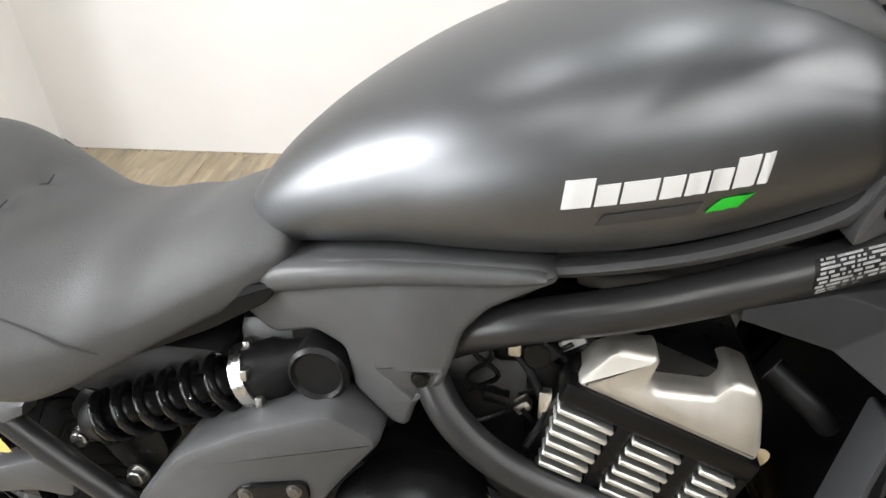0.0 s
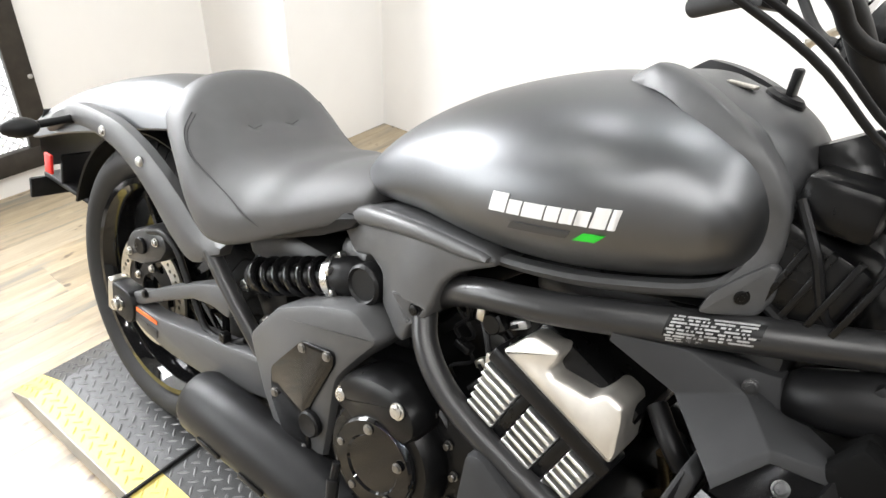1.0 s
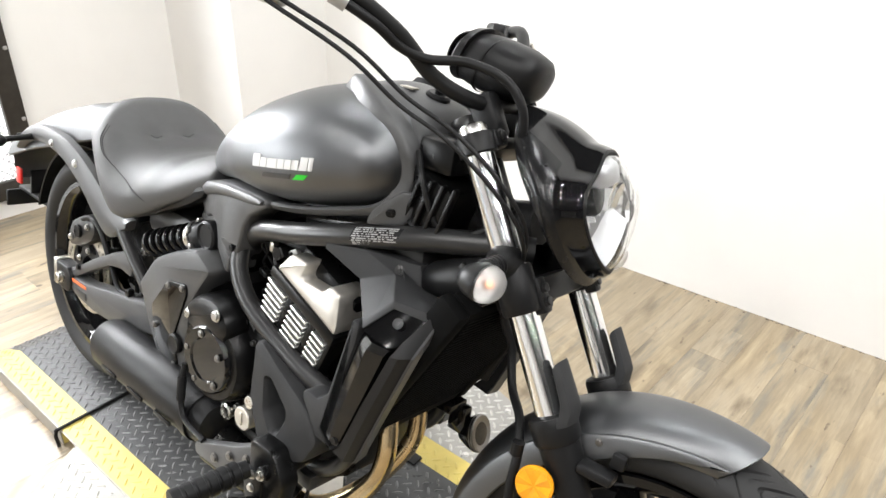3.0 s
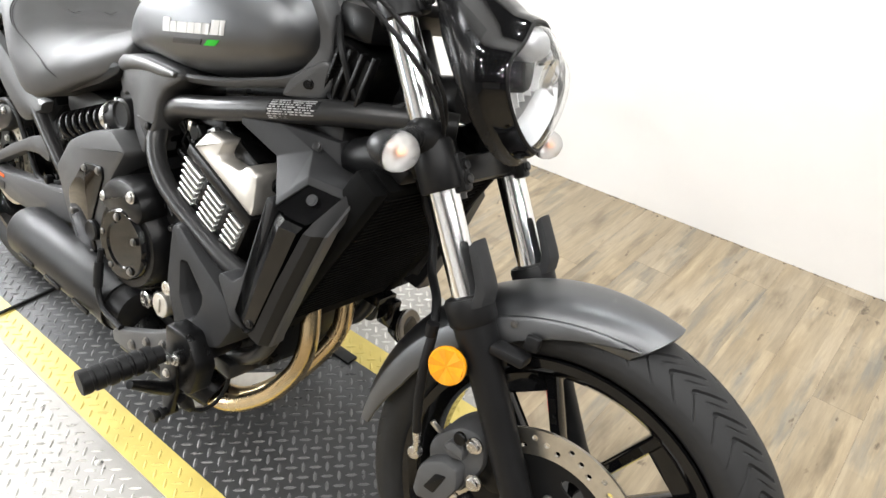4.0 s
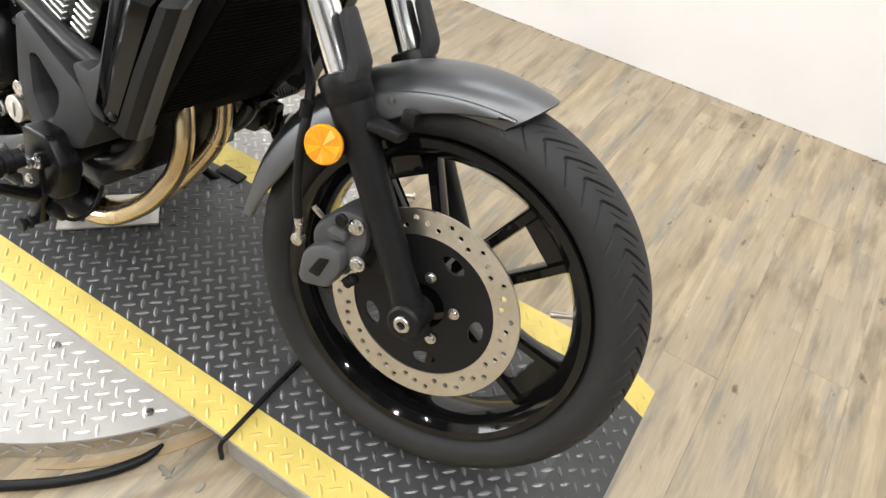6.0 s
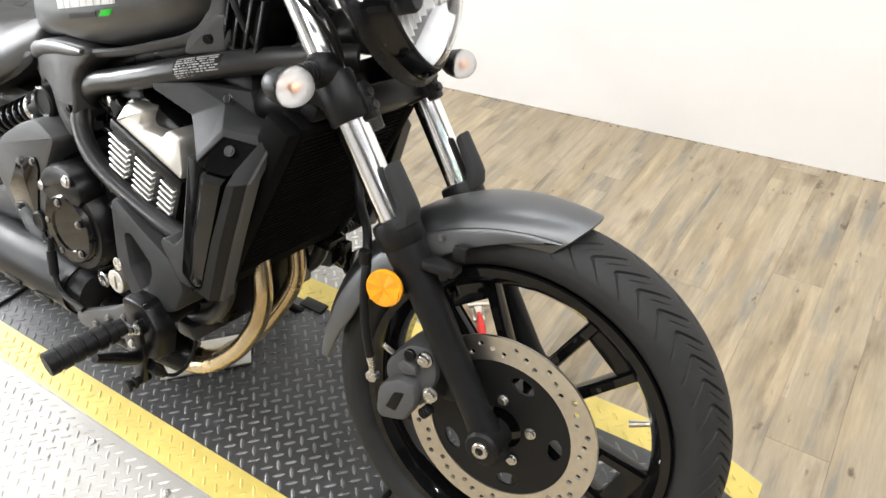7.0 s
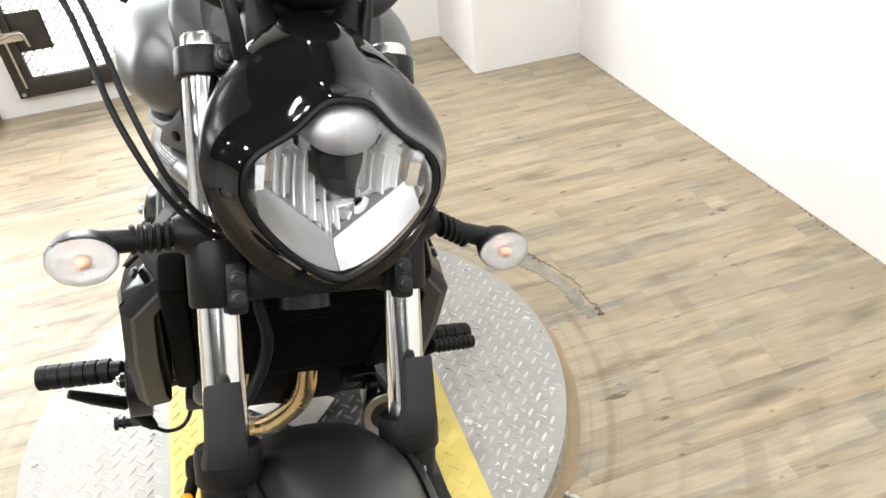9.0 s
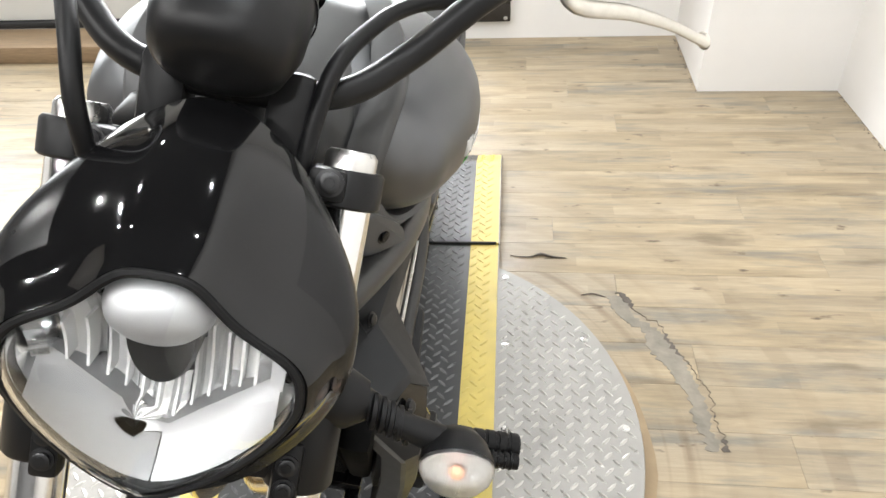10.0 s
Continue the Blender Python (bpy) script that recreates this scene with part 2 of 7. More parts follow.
    colour = mixed(patchy.outputs[0], colour, mixed(0.55, colour, (0.16, 0.105, 0.055, 1)))
    toned = n.new("ShaderNodeVectorMath")
    toned.operation = "SCALE"
    link(colour, toned.inputs[0])
    link(shade.outputs[0], toned.inputs["Scale"])
    link(toned.outputs[0], b.inputs["Base Color"])
    gloss = n.new("ShaderNodeMapRange")
    gloss.inputs["To Min"].default_value, gloss.inputs["To Max"].default_value = 0.3, 0.46
    link(cloud, gloss.inputs["Value"])
    link(gloss.outputs[0], b.inputs["Roughness"])
    h = n.new("ShaderNodeBump")
    h.inputs["Strength"].default_value, h.inputs["Distance"].default_value = 0.12, 0.001
    link(fine, h.inputs["Height"])
    link(h.outputs[0], b.inputs["Normal"])
    return m


PLANK = planks_material()


# ---- shapes: a shape is (points, faces) ----
def merged(*shapes):
    points, faces = [], []
    for p, f in shapes:
        k = len(points)
        points += [Vector(v) for v in p]
        faces += [[i + k for i in face] for face in f]
    return points, faces


def moved(shape, m):
    return [m @ Vector(v) for v in shape[0]], shape[1]


def link_mesh(name, shape, mat, smooth=40, clean=True):
    mesh = bpy.data.meshes.new(name)
    mesh.from_pydata([tuple(v) for v in shape[0]], [], shape[1])
    if clean:
        bm = bmesh.new()
        bm.from_mesh(mesh)
        bmesh.ops.recalc_face_normals(bm, faces=bm.faces)
        bm.to_mesh(mesh)
        bm.free()
    mesh.materials.append(mat)
    if smooth:
        mesh.polygons.foreach_set("use_smooth", [True] * len(mesh.polygons))
        mesh.set_sharp_from_angle(angle=radians(smooth))
    return mesh


def thing(name, label, category, at=None, group="", kind=""):
    ob = new(name)
    ob.matrix_world = at or Matrix()
    return tagged(ob, label, category, group, kind)


def solid(name, shape, mat, label="", category="", at=None, smooth=40, group="", kind=""):
    ob = new(name, link_mesh(name, shape, mat, smooth))
    if at:
        ob.matrix_world = at
    return tagged(ob, label, category, group, kind)


def part(name, shape, mat, parent, label="", steer=False, smooth=40, kind=""):
    if steer:
        shape = moved(shape, STEER)
    ob = new(name, link_mesh(name, shape, mat, smooth))
    ob.parent = parent
    return tagged(ob, label, kind=kind)


def loft(rings, closed=True, caps=True, loop=False):
    n = len(rings[0])
    points = [Vector(v) for ring in rings for v in ring]
    faces = []
    for a in range(len(rings) if loop else len(rings) - 1):
        b = (a + 1) % len(rings)
        for i in range(n if closed else n - 1):
            j = (i + 1) % n
            faces.append([a * n + i, a * n + j, b * n + j, b * n + i])
    if caps and closed and not loop:
        faces.append(list(range(n)))
        faces.append([(len(rings) - 1) * n + i for i in reversed(range(n))])
    return points, faces


def curve(path, steps=6):
    """A smooth line through the given points."""
    p = [Vector(v) for v in path]
    p = [2 * p[0] - p[1]] + p + [2 * p[-1] - p[-2]]
    out = []
    for k in range(1, len(p) - 2):
        a, b, c, d = p[k - 1 : k + 3]
        for s in range(steps):
            t = s / steps
            out.append(0.5 * ((2 * b) + (c - a) * t + (2 * a - 5 * b + 4 * c - d) * t * t + (3 * b - a - 3 * c + d) * t**3))
    return out + [p[-2]]


def tube(path, radius, sides=14, steps=6, flat=1.0, caps=True):
    """A round bar along a smooth line; radius: one number or one for each given point."""
    line = curve(path, steps) if steps > 1 else [Vector(v) for v in path]
    if isinstance(radius, (int, float)):
        radii = [radius] * len(line)
    else:
        at = np.linspace(0, len(radius) - 1, len(line))
        radii = [float(r) for r in np.interp(at, range(len(radius)), radius)]
    rings, side = [], None
    for k, p in enumerate(line):
        ahead = (line[min(k + 1, len(line) - 1)] - line[max(k - 1, 0)]).normalized()
        if side is None:
            side = ahead.cross(Vector((0, 0, 1)) if abs(ahead.z) < 0.9 else Vector((0, 1, 0))).normalized()
        side = (side - ahead * side.dot(ahead)).normalized()
        up = side.cross(ahead)
        rings.append([p + radii[k] * (side * math.cos(2 * math.pi * i / sides) + up * flat * math.sin(2 * math.pi * i / sides)) for i in range(sides)])
    return loft(rings, caps=caps)


def lathe(profile, origin, axis, sides=32, loop=False, arc=360.0, start=None):
    """Profile rows of (distance along the axis, radius), turned round the axis."""
    axis, origin = Vector(axis).normalized(), Vector(origin)
    u = axis.cross(Vector((0, 0, 1)) if abs(axis.z) < 0.9 else Vector((1, 0, 0))).normalized()
    w = axis.cross(u)
    rings = []
    for along, r in profile:
        rings.append([origin + axis * along + max(r, 1e-5) * (u * math.cos(2 * math.pi * i / sides) + w * math.sin(2 * math.pi * i / sides)) for i in range(sides)])
    return loft(rings, loop=loop)


def disc(origin, axis, radius, depth, sides=20, bevel=0.0015):
    return lathe([(0, radius), (depth - bevel, radius), (depth, radius - bevel)], origin, axis, sides)


def hex_bolt(origin, axis, radius=0.007, depth=0.005):
    """A socket-head bolt: a round head with a flange and a six-sided recess."""
    axis = Vector(axis).normalized()
    head = lathe([(0, radius * 1.35), (depth * 0.25, radius * 1.35), (depth * 0.3, radius), (depth * 0.9, radius), (depth, radius * 0.85), (depth, radius * 0.5)], origin, axis, 18)
    head = (head[0], head[1][:-1])
    pit = lathe([(depth, radius * 0.5), (depth * 0.45, radius * 0.46)], origin, axis, 6)
    return merged(head, (pit[0], pit[1]))


def inset(poly, d):
    """A polygon of (x, z) moved inwards by d."""
    n, out = len(poly), []
    area = sum(poly[i][0] * poly[(i + 1) % n][1] - poly[(i + 1) % n][0] * poly[i][1] for i in range(n))
    turn = 1 if area > 0 else -1
    for i in range(n):
        a, b, c = (Vector(poly[(i + k) % n]) for k in (-1, 0, 1))
        e, f = (b - a).normalized(), (c - b).normalized()
        m = Vector((-(e.y + f.y), e.x + f.x)) * turn
        m = m.normalized() if m.length > 1e-6 else Vector((-e.y, e.x)) * turn
        k = max(0.45, m.dot(Vector((-e.y, e.x)) * turn))
        out.append(tuple(b + m * d / k))
    return out


def rounded(poly, r, steps=3):
    """A polygon with its corners rounded."""
    n, out = len(poly), []
    for i in range(n):
        a, b, c = (Vector(poly[(i + k) % n]) for k in (-1, 0, 1))
        k = min(r, (a - b).length * 0.45, (c - b).length * 0.45)
        p, q = b + (a - b).normalized() * k, b + (c - b).normalized() * k
        for s in range(steps + 1):
            t = s / steps
            out.append(tuple((1 - t) ** 2 * p + 2 * t * (1 - t) * b + t * t * q))
    return out


def panel(poly, y_out, y_in, bevel=0.006, corner=0.012, slope=(0, 0), hole=None, dome=0.0):
    """A plate in the x-z plane with a rounded outer rim. slope: how far y changes per metre of x and z. hole: a polygon cut through."""
    base = rounded(poly, corner) if corner else list(poly)
    cx, cz = (sum(p[k] for p in base) / len(base) for k in (0, 1))
    sign = 1 if y_out > y_in else -1

    def ring(points, y):
        return [(x, y + slope[0] * (x - cx) + slope[1] * (z - cz), z) for x, z in points]

    steps = [(0, y_in), (0, y_out - sign * bevel), (bevel * 0.3, y_out - sign * bevel * 0.3), (bevel, y_out)]
    if hole is None:
        rings = [ring(inset(base, d) if d else base, y) for d, y in steps]
        if dome:
            rings.append(ring([(x + (cx - x) * 0.45, z + (cz - z) * 0.45) for x, z in inset(base, bevel)], y_out + sign * dome))
        return loft(rings)
    inner = rounded(hole, corner * 0.6)
    rings = [ring(inset(base, d) if d else base, y) for d, y in steps]
    outer = loft(rings, caps=False)
    n, m = len(base), len(inner)
    points = list(outer[0])
    faces = list(outer[1])
    k = len(points)
    points += [Vector(v) for v in ring(inner, y_out)] + [Vector(v) for v in ring(inset(inner, bevel * 0.7), y_out - sign * bevel)] + [Vector(v) for v in ring(inset(inner, bevel * 0.7), y_in)]
    for a in range(2):
        for i in range(m):
            j = (i + 1) % m
            faces.append([k + a * m + i, k + a * m + j, k + (a + 1) * m + j, k + (a + 1) * m + i])
    bm = bmesh.new()
    for start, size, at in ((len(outer[0]) - n, n, k), (0, n, k + 2 * m)):
        loops, back = [], {}
        for first, count in ((start, size), (at, m)):
            vs = [bm.verts.new(points[first + i]) for i in range(count)]
            back.update({v: first + i for i, v in enumerate(vs)})
            loops += [bm.edges.new((vs[i], vs[(i + 1) % count])) for i in range(count)]
        made = bmesh.ops.triangle_fill(bm, use_beauty=True, use_dissolve=False, edges=loops)
        faces += [[back[v] for v in g.verts] for g in made["geom"] if isinstance(g, bmesh.types.BMFace)]
        bm.clear()
    bm.free()
    return points, faces


def box(centre, size, bevel=0.003, turn=None, steps=2):
    bm = bmesh.new()
    bmesh.ops.create_cube(bm, size=1.0)
    for v in bm.verts:
        v.co = Vector((v.co.x * size[0], v.co.y * size[1], v.co.z * size[2]))
    if bevel:
        bmesh.ops.bevel(bm, geom=bm.edges[:] + bm.verts[:], offset=bevel, segments=steps, affect="EDGES", profile=0.5)
    m = Matrix.Translation(centre) @ (turn.to_4x4() if turn else Matrix())
    bm.verts.index_update()
    shape = [m @ v.co for v in bm.verts], [[v.index for v in f.verts] for f in bm.faces]
    bm.free()
    return shape


def ball(centre, size, rings=12, sides=20):
    c = Vector(centre)
    out = []
    for a in range(1, rings):
        t = math.pi * a / rings
        out.append([c + Vector((size[0] * math.sin(t) * math.cos(2 * math.pi * i / sides), size[1] * math.sin(t) * math.sin(2 * math.pi * i / sides), size[2] * math.cos(t))) for i in range(sides)])
    return loft(out)


def holed_ring(origin, axis, r0, r1, depth, sectors, hole_at, hole_r, sides=8, oval=1.0):
    """A flat ring pierced by one round hole in each sector; hole_at: radii taken in turn."""
    axis, origin = Vector(axis).normalized(), Vector(origin)
    u = axis.cross(Vector((0, 0, 1))).normalized()
    w = axis.cross(u)
    shapes = []
    step = 2 * math.pi / sectors
    for k in range(sectors):
        mid, rh = (k + 0.5) * step, hole_at[k % len(hole_at)]
        edge, rim = [], []
        for i in range(sides):
            a = 2 * math.pi * i / sides
            ca, sa = math.cos(a), math.sin(a)
            scale = 1 / max(abs(ca), abs(sa))
            r = (r0 + r1) / 2 + (r1 - r0) / 2 * ca * scale
            edge.append((r, mid + step / 2 * sa * scale))
            rim.append((rh + hole_r * ca, mid + hole_r * oval * sa / rh))
        rows = []
        for points, y in ((edge, 0), (rim, 0), (rim, depth), (edge, depth)):
            rows.append([origin + axis * y + r * (u * math.cos(t) + w * math.sin(t)) for r, t in points])
        shapes.append(loft(rows, loop=True))
    points, faces = merged(*shapes)
    # join the sectors: shared points become one, the walls between sectors go
    seen, at, kept = {}, [], []
    for v in points:
        key = tuple(round(c, 6) for c in v)
        if key not in seen:
            seen[key] = len(kept)
            kept.append(v)
        at.append(seen[key])
    faces = [[at[i] for i in f] for f in faces]
    times = collections.Counter(frozenset(f) for f in faces)
    return kept, [f for f in faces if times[frozenset(f)] == 1 and len(set(f)) == len(f)]


RIGHT, LEFT, FRONT, UP = Vector((0, -1, 0)), Vector((0, 1, 0)), Vector((1, 0, 0)), Vector((0, 0, 1))


# ---- the room ----
def wall(name, a, b, thick, z0=0.0, z1=CEILING, mat=None):
    """A wall between two points of the plan, thick to the left of the way from a to b."""
    a, b = Vector((*a, 0)), Vector((*b, 0))
    along = (b - a).normalized()
    side = Vector((-along.y, along.x, 0)) * thick
    corners = [a, b, b + side, a + side]
    shape = loft([[c + UP * z0 for c in corners], [c + UP * z1 for c in corners]])
    return shape


def long_wall_y(x):
    return 1.757 + 0.04 * (x + 1.3)


EAST, SOUTH = 7.0, -5.5
solid("wall_north", wall("w", (EAST, long_wall_y(EAST)), (WALL_STEP, long_wall_y(WALL_STEP)), -0.12), WALL, "long plain white painted wall beside the turntable", "wall", kind="structure", smooth=0)
solid("wall_step", loft([[(WALL_STEP, STEP_Y, z), (WALL_STEP, 2.0, z), (WALL_BACK - 0.3, 2.0, z), (WALL_BACK - 0.3, STEP_Y, z)] for z in (0, CEILING)]), WALL, "white boxed-out wall corner beside the window", "wall", kind="structure", smooth=0)
solid("wall_west_upper", wall("w", (WALL_BACK, STEP_Y), (WALL_BACK, GATE_Y1 - 0.06), -0.15), WALL, "white painted wall beside the barred window", "wall", kind="structure", smooth=0)
solid("wall_west_below", wall("w", (WALL_BACK, GATE_Y1 - 0.06), (WALL_BACK, GATE_Y0 + 0.06), -0.15, 0, GATE_Z0 + 0.06), WALL, "low white wall strip under the barred window", "wall", kind="structure", smooth=0)
solid("wall_west_above", wall("w", (WALL_BACK, GATE_Y1 - 0.06), (WALL_BACK, GATE_Y0 + 0.06), -0.15, GATE_Z1 - 0.06, CEILING), WALL, "white wall above the barred window", "wall", kind="structure", smooth=0)
solid("wall_west_post", wall("w", (WALL_BACK, GATE_Y0 + 0.06), (WALL_BACK, -0.74), -0.15), WALL, "narrow white wall post between window and overhead door", "wall", kind="structure", smooth=0)
solid("wall_west_header", wall("w", (WALL_BACK, -0.74), (WALL_BACK, SOUTH), -0.15, 2.3, CEILING), WALL, "white wall above the overhead door", "wall", kind="structure", smooth=0)
solid("wall_south", wall("w", (WALL_BACK - 0.15, SOUTH), (EAST + 0.12, SOUTH), -0.12), WALL, "plain white wall closing the room", "wall", kind="structure", smooth=0)
# never in view; its dark tone only shapes reflections on the bike
solid("wall_east", wall("w", (EAST, SOUTH), (EAST, long_wall_y(EAST) + 0.12), -0.12), EAST_DARK, "unseen wall closing the room, dark grey to dim reflections", "wall", kind="structure", smooth=0)
solid("ceiling", loft([[(WALL_BACK - 0.3, SOUTH - 0.1, z), (EAST + 0.1, SOUTH - 0.1, z), (EAST + 0.1, 2.3, z), (WALL_BACK - 0.3, 2.3, z)] for z in (CEILING, CEILING + 0.1)]), CEIL, "plain dark ceiling with small spot lights", "ceiling", kind="structure", smooth=0)

for sx, sy in SPOTS + FAR_SPOTS:
    lamp = thing("ceiling_spot", "small round white ceiling spot light", "ceiling lamp", Matrix.Translation((sx, sy, CEILING)), "ceiling spots")
    part("housing", lathe([(0, 0.07), (-0.02, 0.07), (-0.03, 0.062), (-0.1, 0.06), (-0.1, 0.052), (-0.03, 0.05)], (0, 0, 0), UP, 24), WALL, lamp)

# barred window in the west wall
window = thing("window_1", "tall window behind a rusty iron frame with expanded metal", "window", kind="structure")
gx = WALL_BACK + 0.004


def bar(y0, y1, z0, z1, depth=0.03, x=None):
    x = gx if x is None else x
    return box((x + depth / 2, (y0 + y1) / 2, (z0 + z1) / 2), (depth, y1 - y0, z1 - z0), 0.003)


BARW = 0.075
part("window_frame", merged(bar(GATE_Y0, GATE_Y1, GATE_Z0, GATE_Z0 + BARW), bar(GATE_Y0, GATE_Y1, GATE_Z1 - BARW, GATE_Z1), bar(GATE_Y0, GATE_Y0 + BARW, GATE_Z0 + BARW, GATE_Z1 - BARW), bar(GATE_Y1 - BARW, GATE_Y1, GATE_Z0 + BARW, GATE_Z1 - BARW)), IRON, window, "flat weathered iron bars")
part("lock_plate", bar(GATE_Y0 + BARW, GATE_Y0 + BARW + 0.13, 0.27, 0.43, 0.006, gx + 0.012), IRON, window)
part("latch", merged(bar(GATE_Y0 + 0.005, GATE_Y0 + 0.11, 0.325, 0.365, 0.014, gx + 0.031), tube([(gx + 0.05, GATE_Y0 + 0.03, 0.345), (gx + 0.055, GATE_Y0 + 0.11, 0.36), (gx + 0.05, GATE_Y0 + 0.125, 0.30)], 0.006)), STEEL, window, "bright steel latch")
part("drop_rod", tube([(gx + 0.04, GATE_Y0 + 0.03, 0.9), (gx + 0.04, GATE_Y0 + 0.045, 0.13)], 0.005, steps=1), STEEL, window)
for y in (GATE_Y0 + 0.02, GATE_Y0 + 0.3, 0.0, GATE_Y1 - 0.3, GATE_Y1 - 0.02):
    part("screw", ball((gx + 0.03, y, GATE_Z0 + 0.015), (0.004, 0.009, 0.009), 6, 12), MESHMETAL, window)
for z in (0.4, 0.68, 0.96, 1.24, 1.52, 1.8):
    for y in (GATE_Y0 + 0.012, GATE_Y1 - 0.012):
        part("screw", ball((gx + 0.03, y, z), (0.004, 0.009, 0.009), 6, 12), MESHMETAL, window)


def expanded_metal(y0, y1, z0, z1, x, cell_y=0.034, cell_z=0.0155, width=0.0034):
    """Diamond strands between two edges."""
    points, faces = [], []
    ny, nz = int((y1 - y0) / cell_y), int((z1 - z0) / cell_z)
    for a in range(nz):
        for b in range(ny):
            shift = 0.5 * (a % 2)
            for lean in (-0.5, 0.5):
                p, q = Vector((x, y0 + (b + shift) * cell_y, z0 + a * cell_z)), Vector((x + 0.004, y0 + (b + shift + lean) * cell_y, z0 + (a + 1) * cell_z))
                k = len(points)
                for v, dx in ((p, 0), (q, 0)):
                    points += [v + Vector((0, 0, width)), v + Vector((0.003, 0, 0)), v - Vector((0, 0, width))]
                faces += [[k, k + 1, k + 4, k + 3], [k + 1, k + 2, k + 5, k + 4], [k + 2, k, k + 3, k + 5]]
    return points, faces


mesh_ob = new("expanded_metal", link_mesh("expanded_metal", expanded_metal(GATE_Y0 + BARW - 0.02, GATE_Y1 - BARW + 0.02, GATE_Z0 + BARW - 0.02, GATE_Z1 - BARW + 0.02, gx + 0.002), MESHMETAL, 0, False))
mesh_ob.parent = window
tagged(mesh_ob, "galvanised expanded metal mesh", kind="stuff")
backdrop = solid("backdrop", loft([[(WALL_BACK - 0.45, -3.3, z), (WALL_BACK - 0.45, 1.15, z), (WALL_BACK - 0.47, 1.15, z), (WALL_BACK - 0.47, -3.3, z)] for z in (-0.1, 2.6)]), SKY, "bright daylight outside the window", "backdrop", kind="structure", smooth=0)

# overhead door with its oak threshold
door = thing("door_1", "white overhead garage door closed on a black rubber seal", "door", kind="structure")
for k in range(4):
    # unseen upper sections, given invented panes to go with the added fill light
    if k in (1, 2):
        z = 0.38 + 0.55 * k
        part("door_panel", merged(*(box((WALL_BACK - 0.04, -1.95, z + s * 0.25), (0.04, 2.36, 0.045), 0.006) for s in (-1, 1)), *(box((WALL_BACK - 0.04, -3.1 + 0.575 * q, z), (0.04, 0.06, 0.455), 0.004) for q in range(5))), DOORPAINT, door, "unseen glazed door section added for the fill light")
        for q in range(4):
            pane = part("pane", box((WALL_BACK - 0.045, -2.8125 + 0.575 * q, z), (0.006, 0.515, 0.455), 0.001), GLASS, door)
            pane.visible_shadow = False
        continue
    part("door_panel", box((WALL_BACK - 0.04, -1.95, 0.105 + 0.275 + 0.55 * k), (0.04, 2.36, 0.545), 0.006), DOORPAINT, door)
part("rubber_seal", box((WALL_BACK - 0.03, -1.95, 0.09), (0.06, 2.36, 0.03), 0.008), SEAL, door, "black rubber bottom seal")
part("door_track", merged(box((WALL_BACK + 0.012, -0.80, 1.1), (0.035, 0.03, 2.0), 0.003), box((WALL_BACK + 0.012, -0.835, 0.16), (0.02, 0.05, 0.07), 0.002)), MESHMETAL, door, "galvanised steel track")
part("roller_bracket", merged(box((WALL_BACK - 0.012, -0.85, 0.2), (0.006, 0.07, 0.11), 0.002), disc((WALL_BACK - 0.005, -0.83, 0.15), FRONT, 0.015, 0.03)), MESHMETAL, door)
solid("threshold", box((WALL_BACK + 0.1, -1.95, 0.0375), (0.215, 2.49, 0.075), 0.006), OAK, "worn brown oak threshold under the overhead door", "threshold", kind="structure")


# ---- turntable and deck ----
def treads(spots, mat, name, parent, length=0.0135, width=0.0036, height=0.0018):
    """Raised bars of checker plate at (x, y, z, turn)."""
    base = np.array([[-1, 0, 0], [-0.45, -1, 0], [0.45, -1, 0], [1, 0, 0], [0.45, 1, 0], [-0.45, 1, 0], [-0.5, 0, 1], [0.5, 0, 1]]) * [length, width, height]
    corners = [[0, 1, 6], [1, 2, 7, 6], [2, 3, 7], [3, 4, 7], [4, 5, 6, 7], [5, 0, 6]]
    points, faces = [], []
    for x, y, z, turn in spots:
        k = len(points)
        c, s = math.cos(turn), math.sin(turn)
        points += [(x + c * a - s * b, y + s * a + c * b, z + d) for a, b, d in base]
        faces += [[i + k for i in f] for f in corners]
    ob = new(name, link_mesh(name, (points, faces), mat, 0, False))
    ob.parent = parent
    return tagged(ob, kind="stuff")


def lattice(x0, x1, y0, y1, z, pitch=0.034):
    out = []
    for i in range(int((x1 - x0) / pitch * 2) + 1):
        for j in range(int((y1 - y0) / pitch * 2) + 1):
            if (i + j) % 2 == 0:
                x, y = x0 + i * pitch / 2, y0 + j * pitch / 2
                out.append((x + random.uniform(-1, 1) * 0.0006, y, z, math.pi / 4 if i % 2 else -math.pi / 4))
    return out


table = thing("turntable", "round aluminium checker plate turntable set on the plank floor", "turntable", Matrix.Translation((*DISC_C, 0)) @ Matrix.Rotation(radians(1.2), 4, "Z"))
part("table_plate", lathe([(DISC_Z - 0.004, DISC_R - 0.02), (DISC_Z - 0.004, DISC_R), (DISC_Z, DISC_R - 0.0015), (DISC_Z, 0.02)], (0, 0, 0), UP, 96), CHECKER, table)
part("skirt", lathe([(0.001, DISC_R - 0.012), (0.001, DISC_R - 0.003), (DISC_Z - 0.004, DISC_R - 0.003), (DISC_Z - 0.004, DISC_R - 0.012)], (0, 0, 0), UP, 96, loop=True), STEEL, table, "bare metal skirt")
side_treads = []
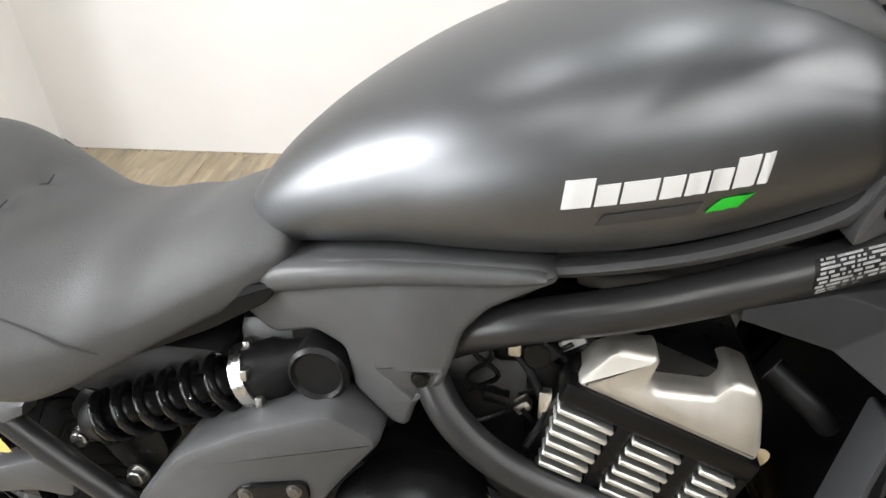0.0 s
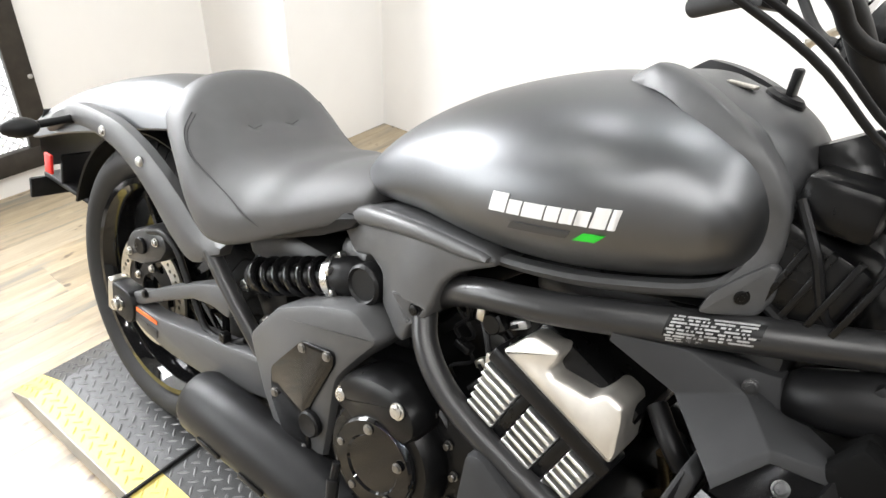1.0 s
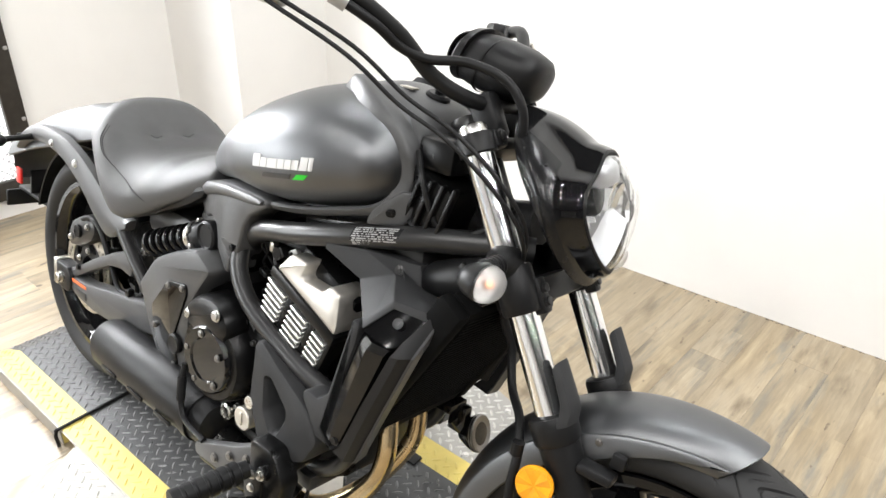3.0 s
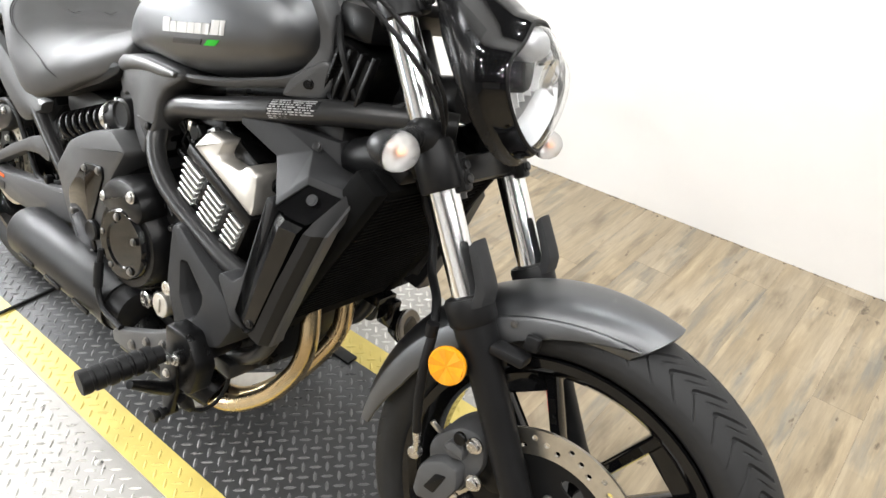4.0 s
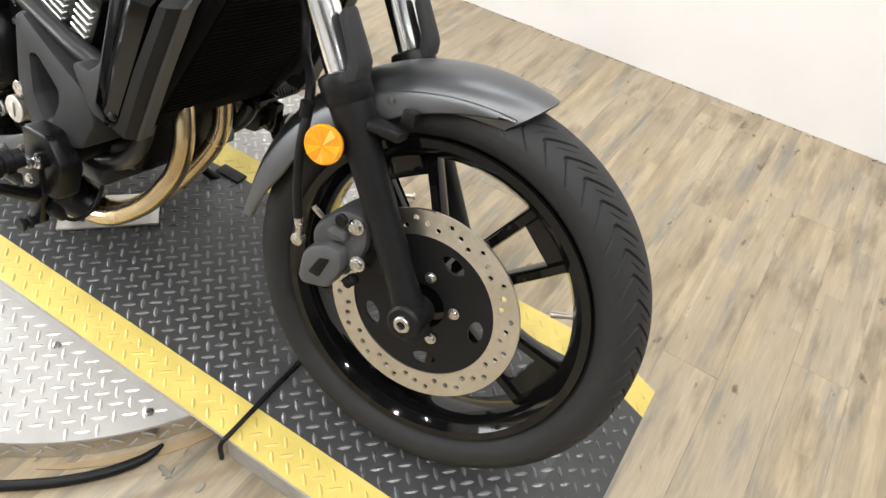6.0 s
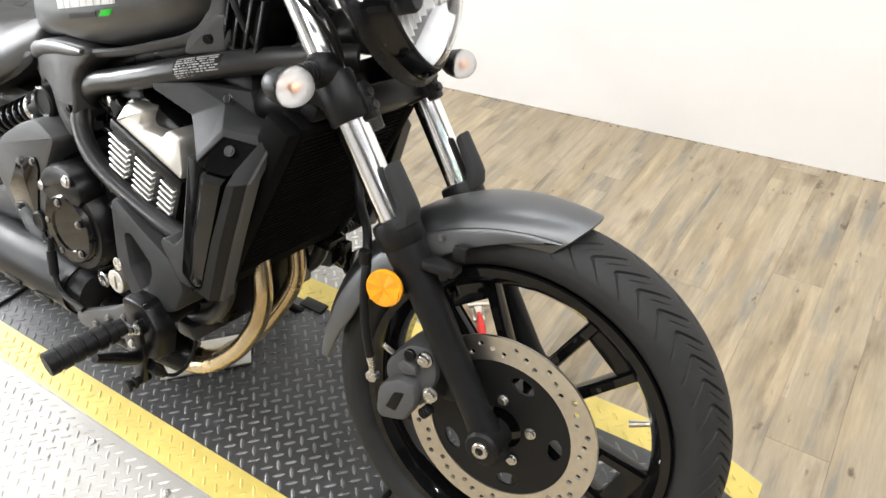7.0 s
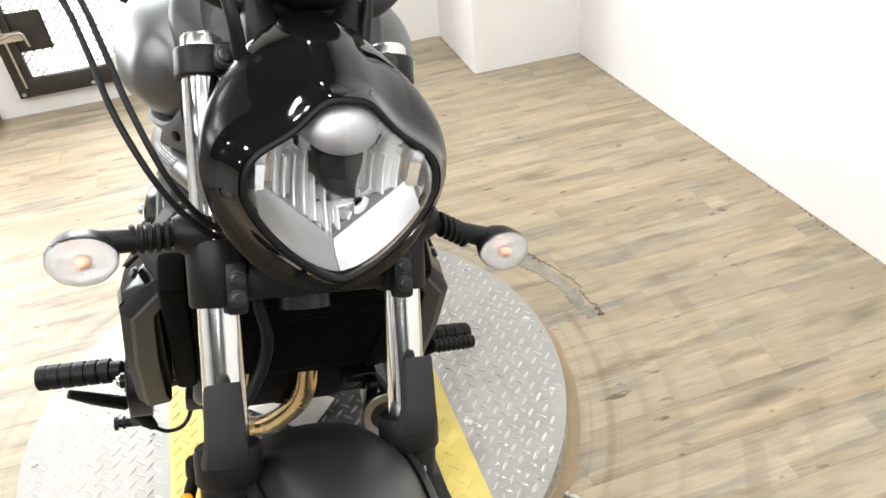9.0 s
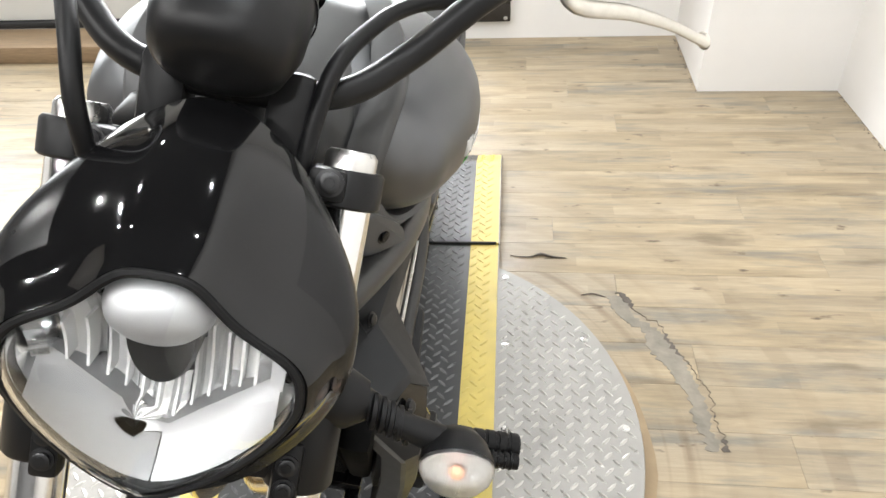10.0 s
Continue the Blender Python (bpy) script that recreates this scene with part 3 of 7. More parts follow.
for k in range(150):
    a = 2 * math.pi * k / 150
    side_treads.append(moved(box((0, 0, 0), (0.024, 0.003, 0.006), 0.001, steps=1), Matrix.Translation(((DISC_R - 0.002) * math.cos(a), (DISC_R - 0.002) * math.sin(a), 0.016 + 0.014 * (k % 2))) @ Matrix.Rotation(a + math.pi / 2, 4, "Z") @ Matrix.Rotation(radians(45 if k % 2 else -45), 4, "Y")))
part("skirt_tread", merged(*side_treads), CHECKER_TOP, table, kind="stuff", smooth=0)
half = DECK_W / 2
silver = [s for s in lattice(-0.6, 0.6, -0.6, 0.6, DISC_Z) if math.hypot(s[0], s[1]) < DISC_R - 0.016 and abs(s[1]) > half + 0.012]
treads(silver, CHECKER_TOP, "tread", table)
for side in (-1, 1):
    for x in (-0.47, -0.24, -0.01, 0.225, 0.46):
        part("table_bolt", hex_bolt((x, side * (half + 0.03), DISC_Z), UP, 0.0062, 0.003), BOLT, table)
    for x in (-0.26, -0.02, 0.21):
        part("table_bolt", hex_bolt((x, side * math.sqrt((DISC_R - 0.03) ** 2 - x * x), DISC_Z), UP, 0.0062, 0.003), BOLT, table)

BAND, J0, J1, X_REAR, X_FRONT, RAMP = 0.073, 0.0, 1.198, -0.528, 1.78, 0.115


def deck_shape(x0, x1, y0, y1, slope0=0.0, slope1=0.0, top=DECK_Z, under=0.0):
    """A plate whose ends may slope down to the floor over the given lengths."""
    row = [(x0, 0.004 if slope0 else top)] + ([(x0 + slope0, top)] if slope0 else []) + ([(x1 - slope1, top)] if slope1 else []) + [(x1, 0.004 if slope1 else top)]
    low = [(x1, under), (x0, under)]
    return loft([[(x, y, z) for x, z in row + low] for y in (y0, y1)])


def deck_height(x, x0, x1, slope0, slope1):
    z = DECK_Z
    if slope0 and x < x0 + slope0:
        z = 0.004 + (DECK_Z - 0.004) * (x - x0) / slope0
    if slope1 and x > x1 - slope1:
        z = 0.004 + (DECK_Z - 0.004) * (x1 - x) / slope1
    return z


def deck(name, label, x0, x1, slope0, slope1, under):
    ob = thing(name, label, "ramp", DECK, "deck plates")
    spans = ((0.0, BAND, YELLOW, "yellow_band", YELLOW), (BAND, DECK_W - BAND, DECKBLACK, "black_plate", DECKWORN), (DECK_W - BAND, DECK_W, YELLOW, "yellow_band", YELLOW))
    marks = lattice(x0 + 0.015, x1 - 0.014, 0.016, DECK_W - 0.014, 0.0)
    for y0, y1, mat, kind_name, top in spans:
        plate = part(kind_name, deck_shape(x0, x1, y0, y1, slope0, slope1, DECK_Z, under), mat, ob, smooth=0)
        treads([(x, y, deck_height(x, x0, x1, slope0, slope1), a) for x, y, _, a in marks if y0 + 0.009 < y < y1 - 0.009], top, "tread", plate)
    for y0, y1 in ((-0.003, 0.0), (DECK_W, DECK_W + 0.003)):
        part("side_plate", deck_shape(x0, x1, y0, y1, slope0, slope1, DECK_Z - 0.002, under), DECKSIDE, ob, "bare metal edge", smooth=0)
    return ob


deck("deck_ramp", "black checker plate ramp with yellow painted edges behind the turntable", X_REAR, J0 - 0.004, RAMP, 0.0, 0.001)
deck("deck_strip", "black checker plate strip with yellow edges across the turntable", J0 + 0.004, J1 - 0.004, 0.0, 0.0, DISC_Z)
deck("deck_ramp", "black checker plate ramp with yellow painted edges ahead of the turntable", J1 + 0.004, X_FRONT, 0.0, 0.10, 0.001)
for x, y0, y1, name in ((J0, -0.012, DECK_W - 0.005, "rear"), (J1, -0.012, 0.36, "front")):
    path = [(x - 0.002, y0 - 0.002, 0.004), (x, y0, DECK_Z * 0.9), (x + 0.003, 0.02, DECK_Z + 0.004), (x - 0.002, (y0 + y1) / 2, DECK_Z + 0.003), (x + 0.002, y1, DECK_Z + 0.004)]
    cord = solid("joint_cord", tube([(px_, py_, pz_) for px_, py_, pz_ in path], 0.0045, 8, 5), CABLE, "thin black cord laid in the joint of the deck", "cord", DECK, group="joint cords")


# ---- the motorcycle: x ahead from the rear axle, y to its left, z up from the ground ----
bike = thing("motorcycle", "matt graphite and black cruiser motorcycle leaning on its side stand", "motorcycle", BIKE)
AXLE_R, AXLE_F, RADIUS = Vector((0.024, 0, 0.3125)), Vector((1.575, 0, 0.3125)), 0.3125


def tyre_shape(centre, half_width, r_out, section, grooves=54):
    """A tyre whose crown is cut by angled grooves that kink into thin tails; the mesh runs along them."""
    per, across = 15, 60
    hgt = section * 0.52
    mid = r_out - hgt
    deg = np.linspace(-143, 143, across)
    # how far a groove has run round the wheel at each angle across, in grooves
    run = np.interp(abs(deg), (0, 5, 38, 44, 76, 143), (0, 0, 1.15, 1.15, 0.45, 0.45))
    rows = []
    for k in range(grooves * per):
        row = []
        for i in range(across):
            d, side = abs(deg[i]), deg[i] > 0
            at = round((k / per + (0.5 if side else 0.0)) % 1.0, 5)
            cut = 0.0
            if 11 < d < 46 and at < 0.1:
                cut = 0.0042
            elif 46 <= d < 78 and at < 0.06:
                cut = 0.0028
            elif 20 < d < 40 and 0.5 < at < 0.56:
                cut = 0.002
            elif 84 < d < 89:
                cut = 0.001
            t = 2 * math.pi * (k / per + run[i]) / grooves
            a = math.radians(deg[i])
            r = mid + (hgt - cut) * math.cos(a)
            row.append(Vector((r * math.cos(t), (half_width - 0.4 * cut) * math.sin(a), r * math.sin(t))) + centre)
        rows.append(row)
    return loft(rows, closed=False, loop=True)


def wheel(name, centre, half_width, r_rim, steer, label):
    ring = [(-half_width, r_rim + 0.006), (-half_width - 0.004, r_rim + 0.004), (-half_width - 0.004, r_rim - 0.008), (-half_width + 0.006, r_rim - 0.017), (-half_width + 0.018, r_rim - 0.026), (half_width - 0.018, r_rim - 0.026), (half_width - 0.006, r_rim - 0.017), (half_width + 0.004, r_rim - 0.008), (half_width + 0.004, r_rim + 0.004), (half_width, r_rim + 0.006), (half_width - 0.008, r_rim - 0.004), (-half_width + 0.008, r_rim - 0.004)]
    rim = part(name, lathe(ring, centre, LEFT, 96, loop=True), GLOSS, bike, label, steer)
    part("hub", lathe([(-0.055, 0.02), (-0.055, 0.042), (-0.03, 0.05), (0.03, 0.05), (0.055, 0.042), (0.055, 0.02)], centre, LEFT, 36), GLOSS, rim, steer=steer)
    for k in range(5):
        a = 2 * math.pi * k / 5 + 0.87
        bars = []
        for s in (-1, 1):
            rows = []
            for f in (0.0, 0.3, 0.7, 1.0):
                r = 0.045 + (r_rim - 0.024 - 0.045) * f
                t = a + s * math.atan2(0.02 + 0.026 * f, r)
                w, d = 0.0085 + 0.0015 * f, 0.017 - 0.003 * f
                c = centre + Vector((r * math.cos(t), 0, r * math.sin(t)))
                side = Vector((-math.sin(t), 0, math.cos(t)))
                rows.append([c + side * w * 0.6 + LEFT * d, c - side * w * 0.6 + LEFT * d, c - side * w + LEFT * d * 0.6, c - side * w - LEFT * d * 0.6, c - side * w * 0.6 - LEFT * d, c + side * w * 0.6 - LEFT * d, c + side * w - LEFT * d * 0.6, c + side * w + LEFT * d * 0.6])
            bars.append(loft(rows))
        web = []
        for f in (0.8, 0.9, 1.0):
            r = 0.045 + (r_rim - 0.024 - 0.045) * f
            t = 0.19
            web.append([centre + Vector((r * math.cos(a + q * t), y, r * math.sin(a + q * t))) for q, y in ((-1, -0.008), (1, -0.008), (1, 0.008), (-1, 0.008))])
        part("spoke", merged(*bars, loft(web)), GLOSS, rim, steer=steer)
    return rim


# wheels
rear = wheel("rear_wheel", AXLE_R, 0.066, 0.226, False, "gloss black cast wheel")
part("tyre", tyre_shape(AXLE_R, 0.08, 0.312, 0.09), RUBBER, rear, "black rubber tyre")
front = wheel("front_wheel", AXLE_F, 0.046, 0.2385, True, "gloss black cast wheel")
part("tyre", tyre_shape(AXLE_F, 0.06, 0.3125, 0.075), RUBBER, front, "black rubber tyre with cut grooves", True)
va = math.radians(14)
part("valve_stem", tube([AXLE_F + Vector((r * math.cos(va), 0.01 - (0.212 - r) * 0.3, r * math.sin(va))) for r in (0.214, 0.197, 0.174)], [0.006, 0.0045, 0.0055], 10, 2), STEEL, front, "rubber valve with metal cap", True)


def brake_disc(centre, y, r_out, r_in, steer, name="brake_disc"):
    c = centre + LEFT * y
    ring = part(name, holed_ring(c, RIGHT, r_in, r_out, 0.005, 48, ((r_in * 2 + r_out) / 3, r_in * 0.5 + r_out * 0.5, (r_in + r_out * 2) / 3), 0.0044), STEEL, bike, "drilled steel brake disc", steer)
    part("disc_carrier", holed_ring(c + LEFT * 0.001, RIGHT, 0.036, r_in + 0.001, 0.004, 5, (0.088 * r_in / 0.112,), 0.011, 24, 1.7), DARK, ring, steer=steer)
    for k in range(5):
        a = 2 * math.pi * k / 5 + 0.28
        part("disc_bolt", hex_bolt(c + Vector((0.052 * math.cos(a), -0.005, 0.052 * math.sin(a))), RIGHT, 0.0065, 0.006), BOLT, ring, steer=steer)
    return ring


brake_disc(AXLE_F, -0.066, 0.150, 0.112, True)
brake_disc(AXLE_R, -0.078, 0.117, 0.084, False)


# ---- front fork, in line with the steering axis ----
def fork(s, y=0.0, fore=0.0):
    """A point s up along the fork leg and fore ahead of it."""
    return AXLE_F + STEER_AXIS * s + LEFT * y + Vector((math.cos(RAKE), 0, math.sin(RAKE))) * fore


FY = 0.101
LEG_Y = {-1: -0.101, 1: 0.095}
FORE = Vector((math.cos(RAKE), 0, math.sin(RAKE)))
for side in (-1, 1):
    y = LEG_Y[side]
    leg = part("fork_leg", merged(
        lathe([(-0.034, 0.012), (-0.03, 0.022), (0.02, 0.0235), (0.05, 0.0215), (0.24, 0.0245), (0.29, 0.029), (0.335, 0.0305), (0.345, 0.029), (0.347, 0.023)], fork(0, y), STEER_AXIS, 28),
        lathe([(-0.022 * 1, 0.026), (0.024, 0.026), (0.028, 0.022)], AXLE_F + LEFT * (y + side * 0.0), LEFT * side, 26)), DARK, bike, "matt black fork leg", True)
    part("fork_tube", lathe([(0.34, 0.0214), (0.735, 0.0214)], fork(0, y), STEER_AXIS, 32), CHROME, leg, "polished chrome fork tube", True)
    guard = []
    for s, fore, wide, deep in ((0.331, 0.028, 0.0225, 0.012), (0.339, 0.031, 0.0225, 0.014), (0.347, 0.037, 0.021, 0.0125), (0.36, 0.0405, 0.0195, 0.0095), (0.385, 0.041, 0.0185, 0.0085), (0.408, 0.041, 0.0175, 0.008), (0.411, 0.041, 0.0165, 0.007)):
        tilt = 0.01 if s > 0.4 else 0.0
        guard.append([fork(s + tilt * q * 0.5, y + 0.06 * side * abs(y) * (side < 0) + u * wide, fore + q * deep * 0.8 - 0.006 * u * u) for u, q in ((-1, -0.4), (-0.9, -0.75), (0, -0.95), (0.9, -0.75), (1, -0.4), (1, 0.4), (0.85, 0.85), (0, 1), (-0.85, 0.85), (-1, 0.4))])
    part("fork_guard", loft(guard), PLASTIC, leg, "charcoal plastic fork guard", True)
    part("guard_collar", lathe([(0.306, 0.0305), (0.31, 0.0335), (0.338, 0.034), (0.344, 0.032), (0.344, 0.022)], fork(0, y), STEER_AXIS, 28), DARK, leg, steer=True)
    part("fork_cap", lathe([(0.735, 0.02), (0.75, 0.02), (0.754, 0.017), (0.754, 0.009), (0.751, 0.008)], fork(0, y), STEER_AXIS, 24), BOLT, leg, "bright fork cap", True)
    part("axle_end", merged(lathe([(0, 0.0125), (0.008, 0.0125), (0.0095, 0.011), (0.0095, 0.0065), (0.004, 0.006)], AXLE_F + LEFT * side * 0.124, LEFT * side, 20)), BOLT, leg, "bright steel axle end", True)

part("lower_fork_clamp", merged(
    *(lathe([(0.486, 0.0265), (0.489, 0.0285), (0.548, 0.0285), (0.552, 0.0265)], fork(0, LEG_Y[s]), STEER_AXIS, 28) for s in (-1, 1)),
    moved(box((0, 0, 0), (0.07, 0.17, 0.038), 0.008), Matrix.Translation(fork(0.508, 0, -0.018)) @ Matrix.Rotation(-RAKE, 4, "Y")),
    *(moved(box((0, 0, 0), (0.02, 0.022, 0.052), 0.005), Matrix.Translation(fork(0.504, s * (FY - 0.014), 0.024)) @ Matrix.Rotation(-RAKE, 4, "Y")) for s in (-1, 1))), DARK, bike, "matt black fork clamp", True)
part("upper_fork_clamp", merged(
    *(lathe([(0.711, 0.0255), (0.713, 0.0275), (0.737, 0.0275), (0.74, 0.0255)], fork(0, LEG_Y[s]), STEER_AXIS, 28) for s in (-1, 1)),
    moved(box((0, 0, 0), (0.065, 0.18, 0.022), 0.008), Matrix.Translation(fork(0.725, 0, -0.02)) @ Matrix.Rotation(-RAKE, 4, "Y")),
    *(moved(box((0, 0, 0), (0.022, 0.03, 0.026), 0.006), Matrix.Translation(fork(0.727, s * (FY - 0.02), 0.02)) @ Matrix.Rotation(-RAKE, 4, "Y")) for s in (-1, 1))), DARK, bike, "matt black fork clamp", True)
for side in (-1, 1):
    for s in (0.494, 0.513):
        part("clamp_bolt", hex_bolt(fork(s, side * (FY - 0.014), 0.034), FORE, 0.0066, 0.005), BLACK_BOLT, bike, steer=True)
    part("clamp_bolt", hex_bolt(fork(0.729, side * (FY - 0.018), 0.031), FORE, 0.0078, 0.005), BLACK_BOLT, bike, steer=True)
part("steering_head", lathe([(0.44, 0.03), (0.5, 0.034), (0.75, 0.034), (0.76, 0.028)], STEER_FOOT + STEER_AXIS * 0.36, STEER_AXIS, 24), FRAME, bike)


# ---- front fender ----
def fender_shape(centre, radius, a0, a1, section, steps=36, thick=0.004, tip=0.0, tail=0.0, slim=0.0):
    """A shell over a wheel. section: rows of (half width, drop); tip and tail: degrees by which the sides end earlier than the crown."""
    rows = []
    for k in range(steps + 1):
        f = k / steps
        outer, inner = [], []
        full = [(-w, d) for w, d in reversed(section[1:])] + list(section)
        for q, (w, d) in enumerate(full):
            edge = (abs(q - len(section) + 1) / (len(section) - 1)) ** 2.2
            lo, hi = a0 + tip * edge, a1 - tail * edge
            w *= 1 - slim * max(0.0, 1 - f / 0.4) ** 1.6
            a = math.radians(lo + (hi - lo) * f)
            for r, row in ((radius - d, outer), (radius - d - thick, inner)):
                row.append(centre + Vector((r * math.cos(a), w * (1 if row is outer else 0.97), r * math.sin(a))))
        rows.append(outer + inner[::-1])
    return loft(rows)


FENDER = [(0.0, 0.0), (0.02, 0.001), (0.04, 0.0048), (0.056, 0.0115), (0.069, 0.021), (0.079, 0.033), (0.084, 0.045)]
fender = part("front_fender", fender_shape(AXLE_F, 0.338, 77.5, 172, FENDER, tip=6, slim=0.33), PAINT, bike, "satin graphite front fender", True)
for side in (-1, 1):
    lip = []
    for k in range(25):
        f = k / 24
        a = math.radians(82 + (177 - 82) * f)
        w = 0.001 + 0.033 * min(1, f / 0.34) ** 0.85 * (1 if f < 0.8 else 1 - 0.6 * (f - 0.8) / 0.2)
        k_ = 1 - 0.3 * max(0.0, 1 - f / 0.38) ** 1.5
        lip.append([AXLE_F + Vector((r * math.cos(a), side * y * k_, r * math.sin(a))) for r, y in ((0.310, 0.080), (0.310, 0.0865), (0.306, 0.0895), (0.310 - w, 0.0895), (0.310 - w - 0.002, 0.087), (0.310 - w, 0.080))])
    part("fender_stay", loft(lip), PAINT, fender, "satin graphite fender side stay", True)
    part("fender_bolt", hex_bolt(AXLE_F + Vector((-0.114, side * 0.089, 0.2785)), LEFT * side, 0.0042, 0.0035), DARK_BOLT, fender, steer=True)
    part("fender_bracket", merged(box(fork(0.262, side * 0.105, 0.045), (0.05, 0.03, 0.014), 0.004), box(fork(0.27, side * 0.095, 0.075), (0.02, 0.012, 0.02), 0.003)), DARK, fender, steer=True)
ref_c, ref_n = Vector((1.408, -0.137, 0.519)), Vector((0.12, -1, 0.08)).normalized()
ref_u = ref_n.cross(UP).normalized()
ref_w = ref_n.cross(ref_u)
amber = part("side_reflector", lathe([(0, 0.026), (0.004, 0.027), (0.007, 0.0265), (0.0075, 0.0245)], ref_c, ref_n, 36), AMBER, bike, "round amber side reflector", True)
for k in range(6):
    rows = []
    for a, h in ((k, 0.0078), (k + 0.5, 0.0118), (k + 1, 0.0078)):
        t = a * math.pi / 3 + 0.3
        rows.append([ref_c + ref_n * 0.0068, ref_c + ref_n * (0.0078 + 0.25 * (h - 0.0076)), ref_c + ref_n * h + (ref_u * math.cos(t) + ref_w * math.sin(t)) * 0.0245, ref_c + ref_n * 0.0068 + (ref_u * math.cos(t) + ref_w * math.sin(t)) * 0.0245])
    part("reflector_facet", loft(rows), AMBER, amber, steer=True, smooth=0)
part("reflector_mount", box(Vector((1.414, -0.125, 0.519)), (0.03, 0.02, 0.03), 0.004), DARK, bike, steer=True)

# front brake
caliper = part("front_brake_caliper", merged(
    panel([(1.398, 0.372), (1.408, 0.395), (1.424, 0.413), (1.44, 0.427), (1.47, 0.43), (1.482, 0.416), (1.488, 0.385), (1.478, 0.35), (1.462, 0.322), (1.43, 0.312), (1.41, 0.33)], -0.112, -0.05, 0.009, 0.010),
    panel([(1.402, 0.345), (1.412, 0.362), (1.438, 0.378), (1.462, 0.375), (1.468, 0.345), (1.452, 0.308), (1.412, 0.297), (1.402, 0.306)], -0.134, -0.105, 0.007, 0.008),
    panel([(1.425, 0.392), (1.437, 0.408), (1.458, 0.402), (1.462, 0.386), (1.44, 0.38)], -0.126, -0.105, 0.006, 0.006)), TRIM, bike, "matt charcoal front brake caliper", True)
part("caliper_mark", panel([(1.419, 0.323), (1.432, 0.353), (1.449, 0.358), (1.437, 0.322)], -0.1355, -0.13, 0.001, 0.003), ENGINE, caliper, steer=True)
part("slide_pin", disc((1.449, -0.124, 0.419), RIGHT, 0.0095, 0.006), ENGINE, caliper, steer=True)
part("pin_boot", merged(*(lathe([(0.005 * k, 0.006), (0.005 * k + 0.0012, 0.0085), (0.005 * k + 0.0035, 0.0085), (0.005 * k + 0.005, 0.006)], (1.485, -0.118, 0.338), Vector((-0.6, 0, -0.8)), 14) for k in range(4))), CABLE, caliper, "ribbed rubber boot", True)
part("caliper_bracket", panel([(1.468, 0.452), (1.50, 0.45), (1.545, 0.40), (1.535, 0.36), (1.50, 0.345), (1.47, 0.36), (1.462, 0.40)], -0.10, -0.086, 0.003, 0.01), ENGINE, caliper, steer=True)
for x, z in ((1.469, 0.415), (1.483, 0.361)):
    part("caliper_bolt", hex_bolt((x, -0.117, z), RIGHT, 0.0088, 0.009), BOLT, caliper, "bright zinc bolt", True)
part("bleed_screw", tube([(1.412, -0.112, 0.402), (1.406, -0.118, 0.41), (1.40, -0.12, 0.416)], 0.004, 8, 2), BOLT, caliper, steer=True)
part("banjo_fitting", merged(disc((1.39, -0.122, 0.361), RIGHT, 0.0095, 0.012), tube([(1.391, -0.129, 0.363), (1.391, -0.133, 0.38), (1.387, -0.134, 0.40)], [0.0055, 0.005, 0.0065], 10, 3)), BOLT, caliper, "bright banjo fitting", True)
part("brake_hose", tube([(1.387, -0.134, 0.398), (1.38, -0.139, 0.45), (1.374, -0.138, 0.50), (1.369, -0.128, 0.545), (1.347, -0.098, 0.575), (1.312, -0.064, 0.592), (1.293, -0.046, 0.62), (1.284, -0.043, 0.65), (1.268, -0.05, 0.68), (1.258, -0.055, 0.72)], 0.0068, 12), CABLE, bike, "black rubber brake hose", True)
part("hose_clip", disc(Vector((1.368, -0.131, 0.56)), Vector((0, 0, -1)), 0.009, 0.02), CABLE, bike, steer=True)

# ---- headlight ----
LAMP_C = Vector((1.351, 0.001, 0.874))
LAMP_T = math.radians(15)


def lamp_at(u, v, w):
    """u to the left, v up the lens, w ahead of it."""
    return LAMP_C + Vector((w * math.cos(LAMP_T) - v * math.sin(LAMP_T), u, w * math.sin(LAMP_T) + v * math.cos(LAMP_T)))


def lamp_outline(n=128):
    """The rim of the lens: a raised brow in the middle, wide shoulders, a blunt point below."""
    out = []
    for k in range(n):
        a = 2 * math.pi * k / n
        c, s = math.cos(a), math.sin(a)
        if s >= 0:
            u = 0.086 * math.copysign(abs(c) ** 0.85, c)
            v = 0.046 * s ** 0.62 + 0.031 * s / (1 + (abs(u) / 0.037) ** 4)
        else:
            v = -0.084 * abs(s) ** 1.18
            u = 0.086 * math.copysign(max(0.0, 1 - (v / -0.084) ** 1.4) ** 0.7, c)
        out.append((u, v))
    return out


def lamp_shell(rows):
    return [[lamp_at(u * su, v * sv + dv, w) for u, v in lamp_outline()] for su, sv, dv, w in rows]


# the cowl: from the rim of the lens back to a slanting rear edge
cowl_rows = lamp_shell([(1.03, 1.02, 0, 0.0), (1.05, 1.045, 0, 0.008), (1.1, 1.085, 0, 0.010), (1.17, 1.14, 0, 0.003), (1.25, 1.2, 0.001, -0.014)])
rim = cowl_rows[-1]
for f in (0.08, 0.16, 0.24, 0.32, 0.4, 0.5, 0.6, 0.7, 0.8, 0.9, 0.96, 1.0):
    row = []
    for k in range(128):
        a = 2 * math.pi * k / 128
        c, s = math.cos(a), math.sin(a)
        z = 0.882 + 0.108 * math.copysign(abs(s) ** 0.9, s)
        end = Vector((1.2 + (0.992 - z) * 0.74, (0.102 - 0.05 * max(0, s) ** 3) * math.copysign(abs(c) ** 0.75, c), z))
        p = rim[k].lerp(end, f)
        swell = math.sin(math.pi * f) * 0.016
        p += Vector((0, c, 0.55 * s)) * swell
        row.append(p)
    cowl_rows.append(row)
